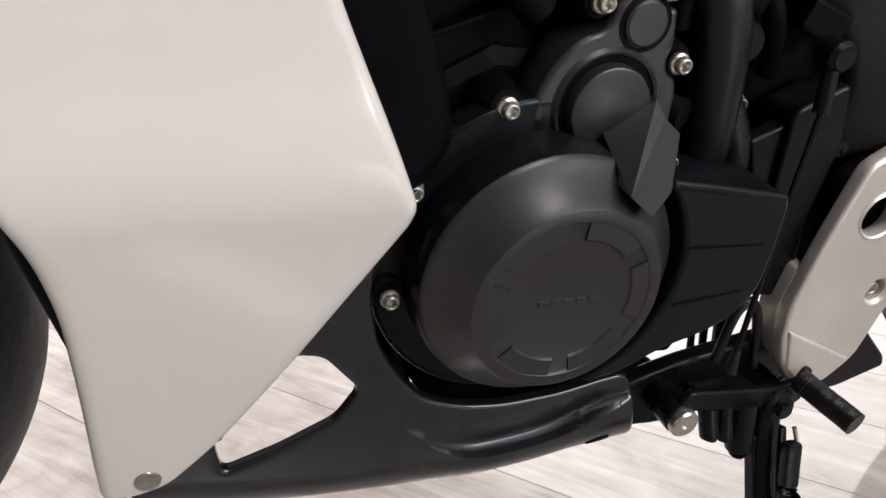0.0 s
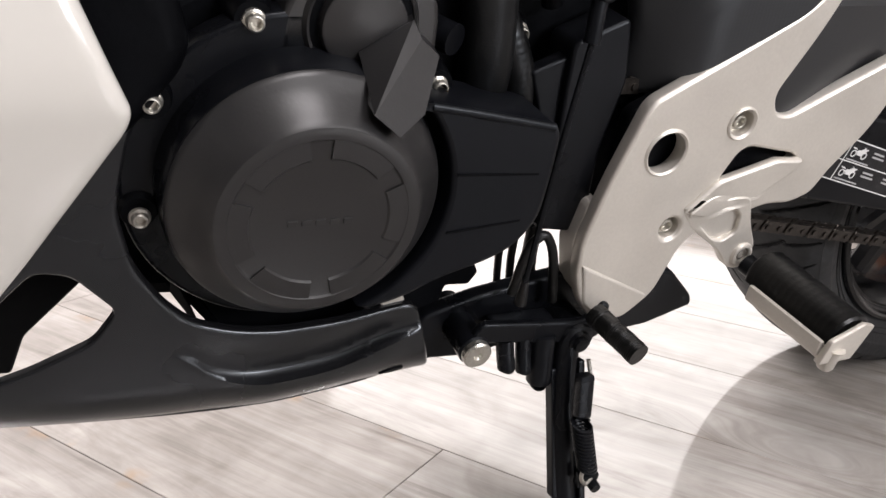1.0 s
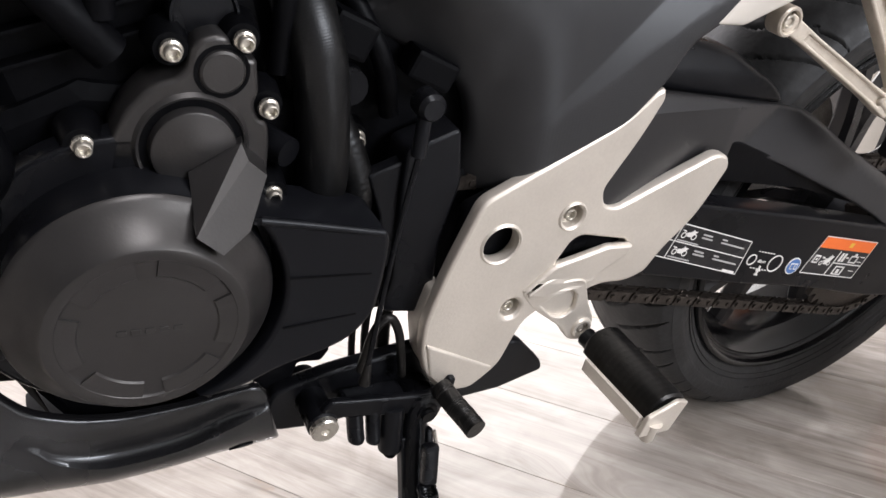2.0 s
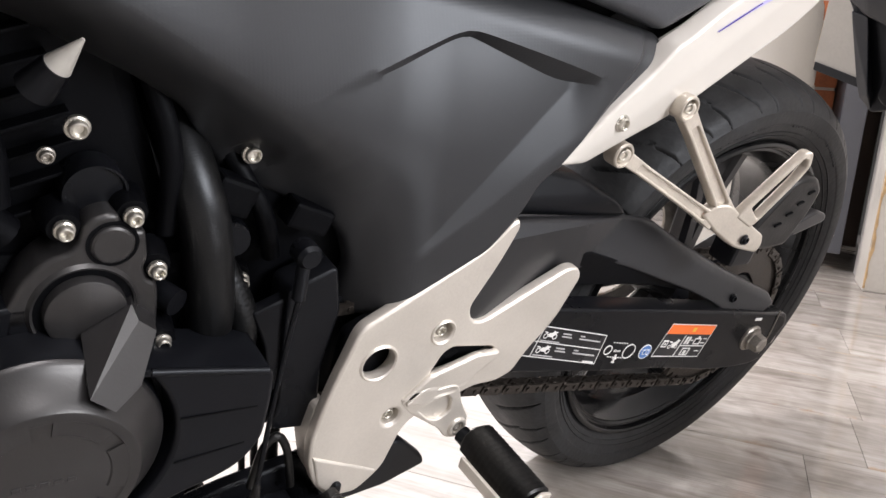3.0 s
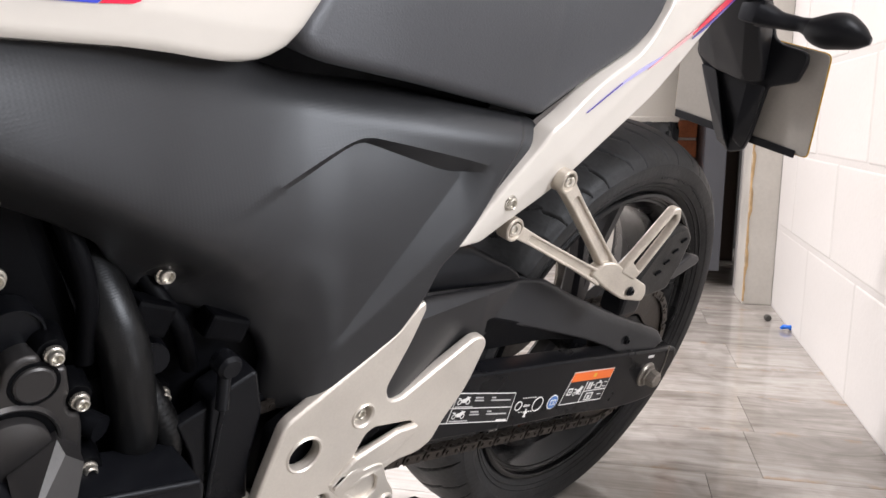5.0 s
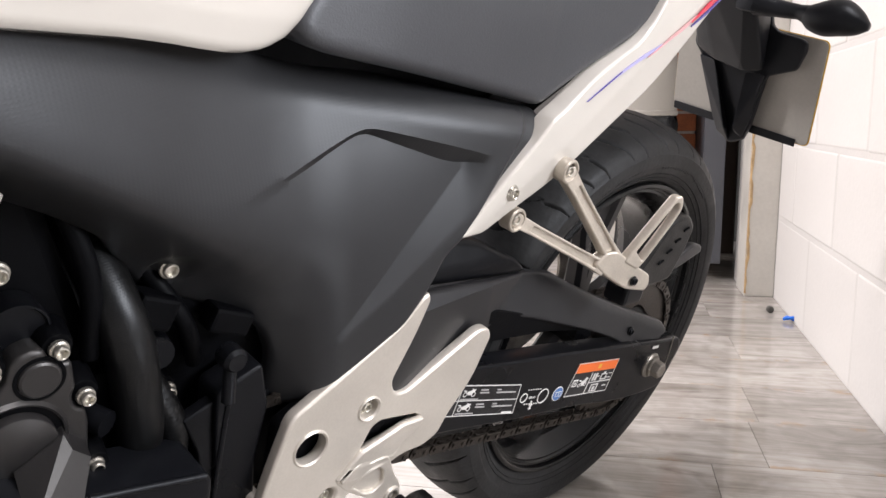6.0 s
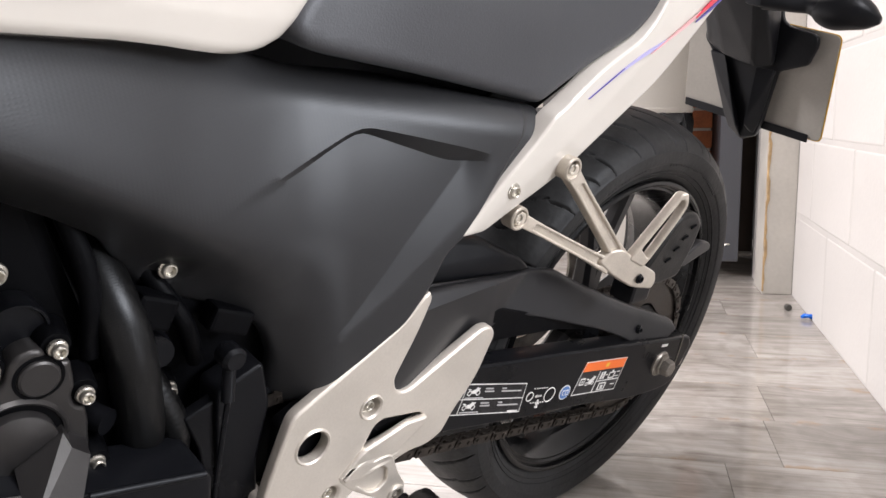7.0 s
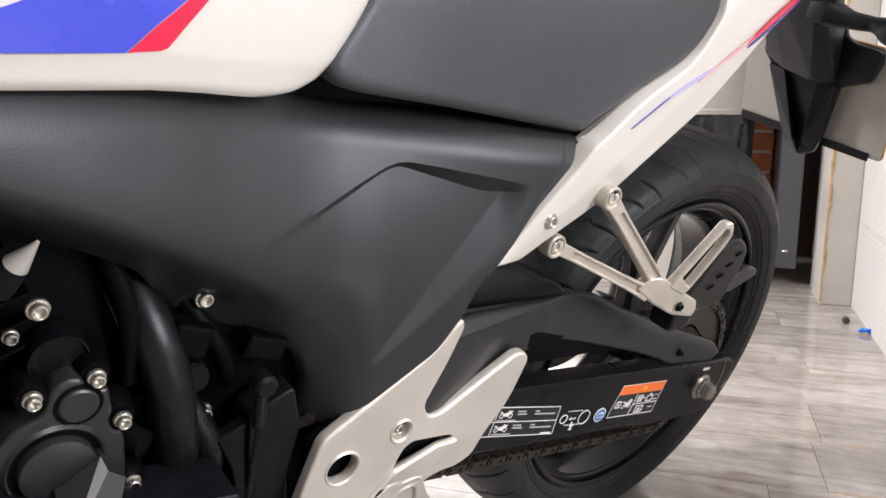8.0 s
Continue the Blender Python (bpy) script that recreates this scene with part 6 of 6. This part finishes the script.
for k in (1, 2):
    x, _, z = SPUR[k]
    SPUR[k] = (x, float(SPUR[0][1] - (flat_n[0] * (x - SPUR[0][0]) + flat_n[2] * (z - SPUR[0][2])) / flat_n[1]), z)
SPUR += [(x + 0.004, -0.128, z) for x, _, z in SPUR]
spur = put("spur", mesh_from("spur", SPUR, [(0, 1, 2, 3, 4), (6, 0, 4), (6, 4, 5), (1, 8, 9, 2), (2, 9, 10, 3), (3, 10, 11, 4), (4, 11, 12, 5), (5, 12, 13, 6), (6, 13, 7, 0), (0, 7, 8, 1), (11, 10, 9, 8, 7), (12, 11, 7, 13)], M_ENGINE, 0), eng, "faceted cast spur over the round cover")
for (x, y, z) in ((-0.8508, -0.1359, 0.4541), (-0.9015, -0.1462, 0.4153), (-0.7450, -0.1369, 0.4198), (-0.7531, -0.1329, 0.4769), (-0.770, -0.1338, 0.5154), (-0.8075, -0.1345, 0.5085)):
    bolt(eng, x, min(y + 0.006, -0.1315), z, 0.0062, 0.0080)
bolt(eng, -0.9096, -0.143, 0.3508, 0.0058, 0.006, material=M_STEEL)
bolt(eng, -0.6834, -0.104, 0.4432, 0.0070, 0.0085)
for (x, y, z, r) in ((-0.8508, -0.132, 0.4541, 0.0095), (-0.9015, -0.142, 0.4153, 0.0095), (-0.745, -0.133, 0.4198, 0.009), (-0.7531, -0.129, 0.4769, 0.009), (-0.77, -0.13, 0.5154, 0.009), (-0.8075, -0.1305, 0.5085, 0.009), (-0.9096, -0.139, 0.3508, 0.009), (-0.6834, -0.1, 0.4432, 0.009)):
    put("bolt_lug", lathe("bolt_lug", [(0, 0), (r, 0), (r * 1.1, 0.002), (r * 1.4, 0.02), (0, 0.02)], M_DEEP, 20), eng, m=Matrix.Translation((x, y, z)))
# sprocket cover
arc = [(DC[0] + 0.0825 * math.cos(radians(a)), DC[1] + 0.0825 * math.sin(radians(a))) for a in np.linspace(-66, 43, 24)]
sc = np.vstack([rounded([(-0.766, 0.4225), (-0.728, 0.4175), (-0.679, 0.4085), (-0.6755, 0.402), (-0.6745, 0.378), (-0.676, 0.343), (-0.690, 0.323), (-0.71, 0.313), (-0.737, 0.305), (-0.762, 0.291), (-0.785, 0.286)], [0.001, 0.02, 0.004, 0.004, 0.02, 0.02, 0.02, 0.02, 0.02, 0.02, 0.001]), arc])
put("sprocket_cover", plate("sprocket_cover", [sc], -0.1660, 0.05, 0.0035, M_PLAST, lambda x, z: -0.02 * (x + 0.72)), eng, "matt black plastic front sprocket cover")
put("cover_lip", tube("cover_lip", [(-0.761, -0.1635, 0.4205), (-0.728, -0.1645, 0.4155), (-0.681, -0.165, 0.407)], 0.0028, M_PLAST, 10, 6), eng)
# grooves laid on as thin black bars, coloured like the shade inside them
put("cover_groove_shade", block("cover_groove_shade", (0.055, 0.001, 0.0016), M_DEEP, 0.0003, m=Matrix.Translation((-0.712, -0.1663, 0.378)) @ Matrix.Rotation(radians(2), 4, "Y")), eng)
put("cover_groove_shade", block("cover_groove_shade", (0.05, 0.001, 0.0016), M_DEEP, 0.0003, m=Matrix.Translation((-0.715, -0.1663, 0.342)) @ Matrix.Rotation(radians(-6), 4, "Y")), eng)
# hoses, plate and clutter behind
put("coolant_hose", tube("coolant_hose", [(-0.742, -0.045, 0.585), (-0.733, -0.082, 0.550), (-0.7255, -0.106, 0.522), (-0.7180, -0.115, 0.494), (-0.7110, -0.115, 0.454), (-0.7060, -0.112, 0.42), (-0.702, -0.10, 0.385)], 0.0172, M_HOSE, 28, 64, ribs=(2.1, 0.0035)), eng, "finely ribbed black rubber coolant hose")
put("breather_hose", tube("breather_hose", [(-0.705, -0.095, 0.468), (-0.688, -0.108, 0.436), (-0.6785, -0.112, 0.408), (-0.676, -0.105, 0.37)], 0.0112, M_HOSE, 20, 30, ribs=(1.55, 0.010)), eng, "short ribbed black hose")
put("hose_stub", tube("hose_stub", [(-0.75, -0.10, 0.446), (-0.735, -0.125, 0.444)], 0.0095, M_FRAME, 14, 2), eng)
put("frame_plate", plate("frame_plate", [rounded([(-0.6551, 0.4446), (-0.618, 0.4619), (-0.6075, 0.4205), (-0.6135, 0.3695), (-0.6094, 0.3334), (-0.6082, 0.3038), (-0.6485, 0.3097), (-0.645, 0.3377), (-0.6532, 0.4121)], 0.005)], -0.128, 0.03, 0.0025, M_FRAME), bike, "black steel frame plate")
put("frame_web", plate("frame_web", [rounded([(-0.6778, 0.4236), (-0.6449, 0.4385), (-0.6351, 0.3762), (-0.6415, 0.3459), (-0.6524, 0.347), (-0.6635, 0.3927)], 0.003)], -0.1225, 0.012, 0.002, M_FRAME), bike, "black frame web")
# unseen dark blocks, added so that the gaps beside the heel plate read black
put("heel_gap_filler", hull("heel_gap_filler", [(-0.640, -0.108, 0.300), (-0.560, -0.108, 0.290), (-0.560, -0.108, 0.42), (-0.640, -0.108, 0.42), (-0.640, 0.08, 0.300), (-0.560, 0.08, 0.29), (-0.56, 0.08, 0.42), (-0.64, 0.08, 0.42)], M_DEEP, 0.006), eng, "added black block that darkens the gap beside the heel plate")
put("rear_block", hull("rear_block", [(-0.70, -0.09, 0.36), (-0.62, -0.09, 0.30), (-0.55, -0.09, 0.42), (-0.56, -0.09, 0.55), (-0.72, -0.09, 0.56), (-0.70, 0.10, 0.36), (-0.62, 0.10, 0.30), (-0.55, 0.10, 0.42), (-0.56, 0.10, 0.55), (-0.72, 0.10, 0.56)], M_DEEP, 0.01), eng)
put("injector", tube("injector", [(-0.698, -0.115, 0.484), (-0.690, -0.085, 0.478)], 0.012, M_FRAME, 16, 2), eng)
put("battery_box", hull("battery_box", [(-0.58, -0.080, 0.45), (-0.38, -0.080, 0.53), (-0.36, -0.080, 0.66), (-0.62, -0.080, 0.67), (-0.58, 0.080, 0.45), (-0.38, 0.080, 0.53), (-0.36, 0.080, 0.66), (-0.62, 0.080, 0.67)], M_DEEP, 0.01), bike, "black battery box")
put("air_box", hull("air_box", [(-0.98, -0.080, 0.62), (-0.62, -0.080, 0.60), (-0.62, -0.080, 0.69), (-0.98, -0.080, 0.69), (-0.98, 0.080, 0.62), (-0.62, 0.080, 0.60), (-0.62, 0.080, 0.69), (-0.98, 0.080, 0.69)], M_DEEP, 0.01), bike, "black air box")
# dark filler added to close the gap between tank, seat and cover
put("seat_gap_filler", hull("seat_gap_filler", [(-0.68, -0.080, 0.66), (-0.36, -0.080, 0.64), (-0.30, -0.080, 0.68), (-0.66, -0.080, 0.745), (-0.68, 0.080, 0.66), (-0.36, 0.080, 0.64), (-0.30, 0.080, 0.68), (-0.66, 0.080, 0.745)], M_DEEP, 0.006), bike, "added dark filler in the gap between tank, seat and cover")
put("throttle_cap", lathe("throttle_cap", [(0, -0.118), (0.0160, -0.118), (0.0170, -0.1205), (0.0184, -0.1205), (0.0190, -0.1185), (0.0190, -0.10), (0, -0.10)], M_FRAME, 48), eng, m=Matrix.Translation((-0.7884, 0, 0.5240)))
bolt(eng, -0.8018, -0.126, 0.5689, 0.0072, 0.007)
bolt(eng, -0.8164, -0.124, 0.5516, 0.0050, 0.006, material=M_STEEL)
cone = put("cone_cap", tube("cone_cap", [(-0.8060, -0.150, 0.6247), (-0.8155, -0.142, 0.6079)], [0.0010, 0.0074], M_PLATE, 20, 4), eng, "pale conical plug on a dark fitting")
put("fitting", tube("fitting", [(-0.8155, -0.142, 0.6079), (-0.8244, -0.134, 0.5924)], [0.0080, 0.0105], M_FRAME, 20, 3), cone)
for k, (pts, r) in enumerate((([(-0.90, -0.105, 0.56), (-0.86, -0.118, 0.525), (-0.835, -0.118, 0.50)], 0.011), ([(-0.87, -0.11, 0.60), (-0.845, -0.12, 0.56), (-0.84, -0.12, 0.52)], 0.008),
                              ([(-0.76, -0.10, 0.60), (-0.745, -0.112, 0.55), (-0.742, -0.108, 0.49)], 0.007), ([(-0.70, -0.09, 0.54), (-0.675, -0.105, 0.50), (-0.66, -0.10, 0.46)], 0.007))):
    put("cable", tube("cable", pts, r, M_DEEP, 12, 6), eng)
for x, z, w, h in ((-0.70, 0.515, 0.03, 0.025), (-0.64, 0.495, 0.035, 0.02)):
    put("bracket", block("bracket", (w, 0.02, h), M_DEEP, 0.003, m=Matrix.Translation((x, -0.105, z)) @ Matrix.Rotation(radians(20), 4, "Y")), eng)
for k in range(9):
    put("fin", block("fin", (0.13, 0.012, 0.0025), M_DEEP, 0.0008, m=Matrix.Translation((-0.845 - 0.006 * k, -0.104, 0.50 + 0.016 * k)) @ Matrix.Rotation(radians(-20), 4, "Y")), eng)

# --- belly pan
RIDGE = spline([(-1.1, 0.240), (-0.98, 0.262), (-0.92, 0.2665), (-0.8876, 0.2515), (-0.8729, 0.2384), (-0.8522, 0.2297), (-0.8307, 0.2281), (-0.7935, 0.2328), (-0.7594, 0.2451), (-0.70, 0.266)], False, 8)


pan_outline = rounded([(-0.900, 0.420), (-0.912, 0.398), (-0.921, 0.357), (-0.915, 0.322), (-0.901, 0.297), (-0.885, 0.279), (-0.859, 0.2685), (-0.832, 0.2645), (-0.795, 0.2655), (-0.748, 0.272), (-0.742, 0.27)]
                      + [(-0.7375, 0.2640), (-0.728, 0.230), (-0.7150, 0.194), (-0.7170, 0.176), (-0.76, 0.1660), (-0.80, 0.1620), (-0.8226, 0.1600), (-0.86, 0.1610), (-0.898, 0.1640), (-0.948, 0.170), (-0.998, 0.178), (-1.03, 0.185)]
                      + [(-1.05, 0.210), (-1.052, 0.27), (-1.04, 0.30), (-1.00, 0.33), (-0.965, 0.365), (-0.930, 0.42)], 0.010)
pan_hole = rounded([(-0.963, 0.322), (-0.9458, 0.3185), (-0.9245, 0.2925), (-0.938, 0.2735), (-0.97, 0.2590), (-1.002, 0.2485), (-1.006, 0.27), (-0.985, 0.30)], 0.006)


PAN_LOW = [(-1.05, 0.200), (-0.994, 0.1925), (-0.948, 0.1860), (-0.898, 0.1815), (-0.84, 0.1790), (-0.80, 0.1820), (-0.774, 0.1855), (-0.717, 0.1890)]


def pan_y(x, z):
    r = float(np.interp(x, RIDGE[:, 0], RIDGE[:, 1]))
    lip = smoothstep((x + 0.905) / 0.07) * smoothstep((-0.715 - x) / 0.05)
    y = poly_y([(0.17, -0.1515), (0.23, -0.1515), (0.29, -0.1485), (0.34, -0.146), (0.42, -0.142)], z)
    e = 0.0035
    if z > r + e:
        y += 0.005 * lip * math.exp(-((z - r - e) / 0.022) ** 2)
    elif z > r:
        u = (r + e - z) / e
        y += lip * (0.005 * (1 - u) - 0.0045 * u)
    else:
        y -= 0.0045 * lip * math.exp(-((r - z) / 0.030) ** 2)
    # the bottom turns under
    d = min(0.99, max(0.0, (poly_y(PAN_LOW, x) + 0.052 - z) / 0.052))
    return y + 0.052 * (1 - math.sqrt(1 - d * d))


pan = put("belly_pan", relief("belly_pan", pan_outline, pan_y, lambda x, z, y: y + 0.0035, M_PAN, 0.0040, holes=[pan_hole], roll=0.003, rdepth=0.003, smooth=60, lines=[RIDGE[8:], RIDGE[8:] + [0, 0.0032], RIDGE[8:] + [0, 0.0016], RIDGE[8:] - [0, 0.0015], RIDGE[8:] + [0, 0.005]]), bike, "satin black plastic belly pan with sculpted lip and open window")
put("pan_floor", block("pan_floor", (0.080, 0.064, 0.006), M_DEEP, 0.002, m=Matrix.Translation((-0.8480, -0.026, 0.153))), pan, "black floor of the belly pan")
put("sump_bracket", plate("sump_bracket", [rounded([(-0.7618, 0.2541), (-0.7395, 0.2666), (-0.7158, 0.2714), (-0.6868, 0.2819), (-0.6785, 0.2668), (-0.6846, 0.2563), (-0.7036, 0.2578), (-0.7067, 0.243), (-0.7053, 0.226), (-0.7155, 0.2174), (-0.7292, 0.2364), (-0.7335, 0.243)], 0.003)], -0.115, 0.016, 0.003, M_DEEP), pan, "black bracket above the pan's end")
# slot shown by a black patch on the skin, dark like its shaded inside
put("slot", plate("slot", [rounded([(-0.7620, 0.2125), (-0.7540, 0.2180), (-0.7435, 0.2185), (-0.7430, 0.2135), (-0.7510, 0.2100)], 0.003)], 0.0, 0.004, 0.0008, M_DEEP, lambda x, z: pan_y(x, z) - 0.0012), pan)
put("silver_bracket", hull("silver_bracket", [(-0.7661, -0.142, 0.2735), (-0.7502, -0.142, 0.2766), (-0.7455, -0.142, 0.2651), (-0.7611, -0.142, 0.2638), (-0.7621, -0.125, 0.2715), (-0.7462, -0.125, 0.2746), (-0.7415, -0.125, 0.2631), (-0.7571, -0.125, 0.2618)], M_ALU, 0.0015), pan)

# --- white side fairing and its black inner panel
fair_o = rounded([(-0.912, 0.427), (-0.915, 0.418), (-0.965, 0.342), (-1.004, 0.288), (-1.030, 0.261), (-1.048, 0.256), (-1.064, 0.257), (-1.0645, 0.282), (-1.0645, 0.337), (-1.066, 0.384), (-1.072, 0.415), (-1.082, 0.438), (-1.13, 0.50), (-1.30, 0.58), (-1.36, 0.68), (-1.30, 0.80), (-1.08, 0.80), (-0.995, 0.66), (-0.947, 0.516), (-0.930, 0.474)],
                 [0.006, 0.006, 0.02, 0.02, 0.012, 0.008, 0.008, 0.01, 0.02, 0.02, 0.02, 0.02, 0.03, 0.03, 0.03, 0.03, 0.03, 0.03, 0.03, 0.02])


def fair_y(x, z):
    d = z - 0.43
    y = -0.187 + (0.12 * -d if d < 0 else 0.0) + (0.22 * math.sqrt(d * d + 0.0004) if d > 0 else 0.0) * smoothstep(d / 0.06)
    return y + 0.9 * max(0, -1.12 - x) ** 2


fairing = put("side_fairing", relief("side_fairing", fair_o, fair_y, lambda x, z, y: y + 0.0035, M_WHITE, 0.008, roll=0.007, rdepth=0.006, smooth=60), bike, "gloss white side fairing panel")
put("fairing_screw", lathe("fairing_screw", [(0, -0.0005), (0.004, -0.0012), (0.0062, -0.001), (0.0068, 0.0004), (0, 0.002)], M_STEEL, 24), fairing, m=Matrix.Translation((-1.040, fair_y(-1.04, 0.2715) - 0.0004, 0.2715)))
put("inner_fairing", relief("inner_fairing", rounded([(-0.880, 0.44), (-0.910, 0.40), (-1.0, 0.33), (-1.06, 0.30), (-1.10, 0.45), (-1.2, 0.60), (-1.15, 0.78), (-0.95, 0.72), (-0.905, 0.515), (-0.889, 0.473)], 0.015), lambda x, z: -0.150 - 0.05 * smoothstep((z - 0.45) / 0.2) * 0.3, lambda x, z, y: y + 0.004, M_DEEP, 0.012, roll=0.012, rdepth=0.012), bike, "gloss black inner fairing panel")
put("air_duct", plate("air_duct", [rounded([(-0.9957, 0.157), (-0.984, 0.190), (-0.965, 0.210), (-0.947, 0.229), (-0.905, 0.275), (-0.905, 0.33), (-1.04, 0.33), (-1.04, 0.165)], 0.004)], -0.032, 0.012, 0.002, M_DEEP), bike, "black plastic air duct behind the fairing")
put("far_fairing", relief("far_fairing", fair_o, lambda x, z: 0.17, lambda x, z, y: y + 0.004, M_WHITE, 0.03), bike)

# ---------- the room's things ----------
def at_room(ob, x, y, z, turn=0.0):
    ob.matrix_world = ROOM @ Matrix.Translation((x, y, z)) @ Matrix.Rotation(radians(turn), 4, "Z")
    return ob


# door jamb: painted timber with a chipped edge
jamb = at_room(put("door_jamb", block("door_jamb", (0.16, 0.092, 2.2), M_JAMB, 0.004)), 1.54, -0.624, 1.10)
tagged(jamb, "white painted timber door jamb with a chipped brown edge", "door frame")
random.seed(4)
v, f = [], []
for i in range(56):
    z = 0.01 + i * 0.02
    w = 0.004 + 0.008 * random.random()
    v += [(-0.0805, 0.0465 - w * 0.2, z - 1.1), (-0.0812, 0.0465 - w, z - 1.1), (-0.0805 + w * 0.6, 0.0468, z - 1.1)]
for i in range(55):
    a, b = i * 3, i * 3 + 3
    f += [(a, a + 1, b + 1, b), (a, b, b + 2, a + 2)]
put("chipped_edge", mesh_from("chipped_edge", v, f, M_RAW, 0, fix=False), jamb, "bare timber showing along the edge")
room_piece("wall_end", (0.12, 0.06, 2.46), (1.68, -0.62, 1.225), M_WALL, "plain white painted wall end", "wall", 0)

cab = at_room(put("cabinet", block("cabinet", (0.5, 0.074, 1.6), M_SLATE, 0.003)), 1.935, -0.494, 0.865)
tagged(cab, "narrow slate grey cabinet on small adjustable feet", "cabinet")
foot = lathe("foot", [(0, -0.065), (0.016, -0.065), (0.018, -0.06), (0.008, -0.052), (0.007, -0.03), (0.011, -0.028), (0.011, -0.022), (0.007, -0.02), (0.009, 0), (0, 0)], M_BOLT, 20)
for x in (-0.235, 0.22):
    put("foot", foot, cab, m=Matrix.Translation((x, 0.0, -0.8)) @ Matrix.Rotation(radians(-90), 4, "X"))
board = at_room(put("brown_board", block("brown_board", (0.02, 0.16, 1.9), M_BROWN, 0.003)), 2.30, -0.59, 0.95)
tagged(board, "dark brown board standing behind the cabinet", "board")

# brick pier beside the cabinet
pier = at_room(put("brick_pier", block("brick_pier", (0.215, 0.205, 2.4), M_JOINT, 0.0)), 2.02, -0.345, 1.2)
tagged(pier, "terracotta brick pier with pale mortar joints", "pier", kind="structure")
brick_me = block("brick", (0.225, 0.215, 0.065), M_BRICK, 0.004)
for i in range(31):
    put("brick", brick_me, pier, m=Matrix.Translation((0, 0, -1.16 + 0.075 * i)))

# grey lidded bin with a black bag hanging out under the lid
bin_ob = put("waste_bin", lathe("waste_bin", [(0, 0), (0.13, 0), (0.135, -0.01), (0.150, -0.50), (0.15, -0.56), (0.0, -0.56)], M_BIN, 48))
bin_ob.matrix_world = ROOM @ Matrix.Translation((1.75, -0.205, 0)) @ Matrix.Rotation(radians(-90), 4, "X")
tagged(bin_ob, "grey plastic waste bin lined with a black bag", "waste bin")


def crumple(a, r, y):
    return r + 0.006 * math.sin(9 * a + 60 * y) + 0.004 * math.sin(23 * a - 90 * y)


put("bag", lathe("bag", [(0.150, -0.42), (0.158, -0.44), (0.162, -0.50), (0.160, -0.56), (0.157, -0.592), (0.15, -0.592)], M_BAG, 96, warp=crumple), bin_ob, "crumpled black bin bag")
put("lid", lathe("lid", [(0.160, -0.590), (0.164, -0.592), (0.165, -0.606), (0.162, -0.61), (0.160, -0.74), (0.152, -0.86), (0.130, -0.91), (0.0, -0.925)], M_BIN, 64), bin_ob, "smooth grey domed lid")

# litter on the floor
clip = put("plastic_clip", tube("plastic_clip", [(-0.015, 0.0, 0.004), (-0.006, 0.005, 0.007), (0.004, -0.003, 0.009), (0.012, 0.003, 0.006), (0.016, -0.004, 0.003)], [0.004, 0.007, 0.005, 0.008, 0.004], M_CLIP, 10, 4))
clip.matrix_world = Matrix.Translation((1.308, 0.073, 0.004)) @ Matrix.Rotation(radians(-60), 4, "Z")
tagged(clip, "crumpled bright blue plastic scrap on the floor", "litter")
nut = put("rubber_plug", lathe("rubber_plug", [(0, -0.009), (0.008, -0.009), (0.010, -0.006), (0.010, 0.006), (0.008, 0.009), (0, 0.009)], M_NUT, 20))
nut.matrix_world = Matrix.Translation((1.382, 0.158, 0.0100)) @ Matrix.Rotation(radians(-50), 4, "Z")
tagged(nut, "small grimy dark rubber plug on the floor", "litter")

# ---------- pieces of floor and wall ----------
seams = [2.60, 2.395, 2.19, 1.985, 1.78, 1.575, 1.37, 1.165, 0.96, 0.752, 0.546, 0.342, 0.135, -0.04, -0.215, -0.39, -0.565, -0.77, -0.975, -1.18, -1.385, -1.59, -1.795, -2.0, -2.205, -2.41, -2.615, -2.82, -3.025, -3.23, -3.435, -3.64, -3.845, -4.05, -4.25]
random.seed(7)
for i in range(len(seams) - 1):
    x1, x0 = seams[i], seams[i + 1]
    first = -0.645 + random.uniform(0.15, 1.15)
    if abs(x1 + 0.565) < 1e-6:
        first = 0.31
    if abs(x1 - 0.135) < 1e-6:
        first = -0.31
    y_end = -0.69 if x1 > -0.28 else -3.45
    ys = [first]
    while ys[0] > y_end:
        ys.insert(0, max(y_end, ys[0] - 1.22))
    while ys[-1] < 3.45:
        ys.append(min(3.45, ys[-1] + 1.22))
    for y0, y1 in zip(ys[:-1], ys[1:]):
        me = block("plank", (x1 - x0 - 0.0006, y1 - y0 - 0.0006, 0.008), M_PLANK, 0.0006, 1, 0)
        ob = put("plank", me, floor_ob)
        ob.matrix_world = ROOM @ Matrix.Translation(((x0 + x1) / 2, (y0 + y1) / 2, -0.004))

courses = [(0.0, 0.260)] + [(0.270 + 0.240 * i, 0.500 + 0.240 * i) for i in range(10)]
for i, (z0, z1) in enumerate(courses):
    z1 = min(z1, 2.45)
    x = 1.005
    first = 0.22 if i % 2 else 0.44
    w = first
    while x > -0.73:
        x0 = max(-0.74, x - w)
        me = block("block", (x - x0 - 0.008, 0.05, z1 - z0), M_WALL, 0.007, 3, 40)
        ob = put("block", me, wall_s)
        ob.matrix_world = WALL @ Matrix.Translation(((x + x0) / 2, -0.0275, (z0 + z1) / 2)) @ Matrix.Translation((0, random.uniform(-0.0012, 0.0012), 0))
        x = x0
        w = 0.45
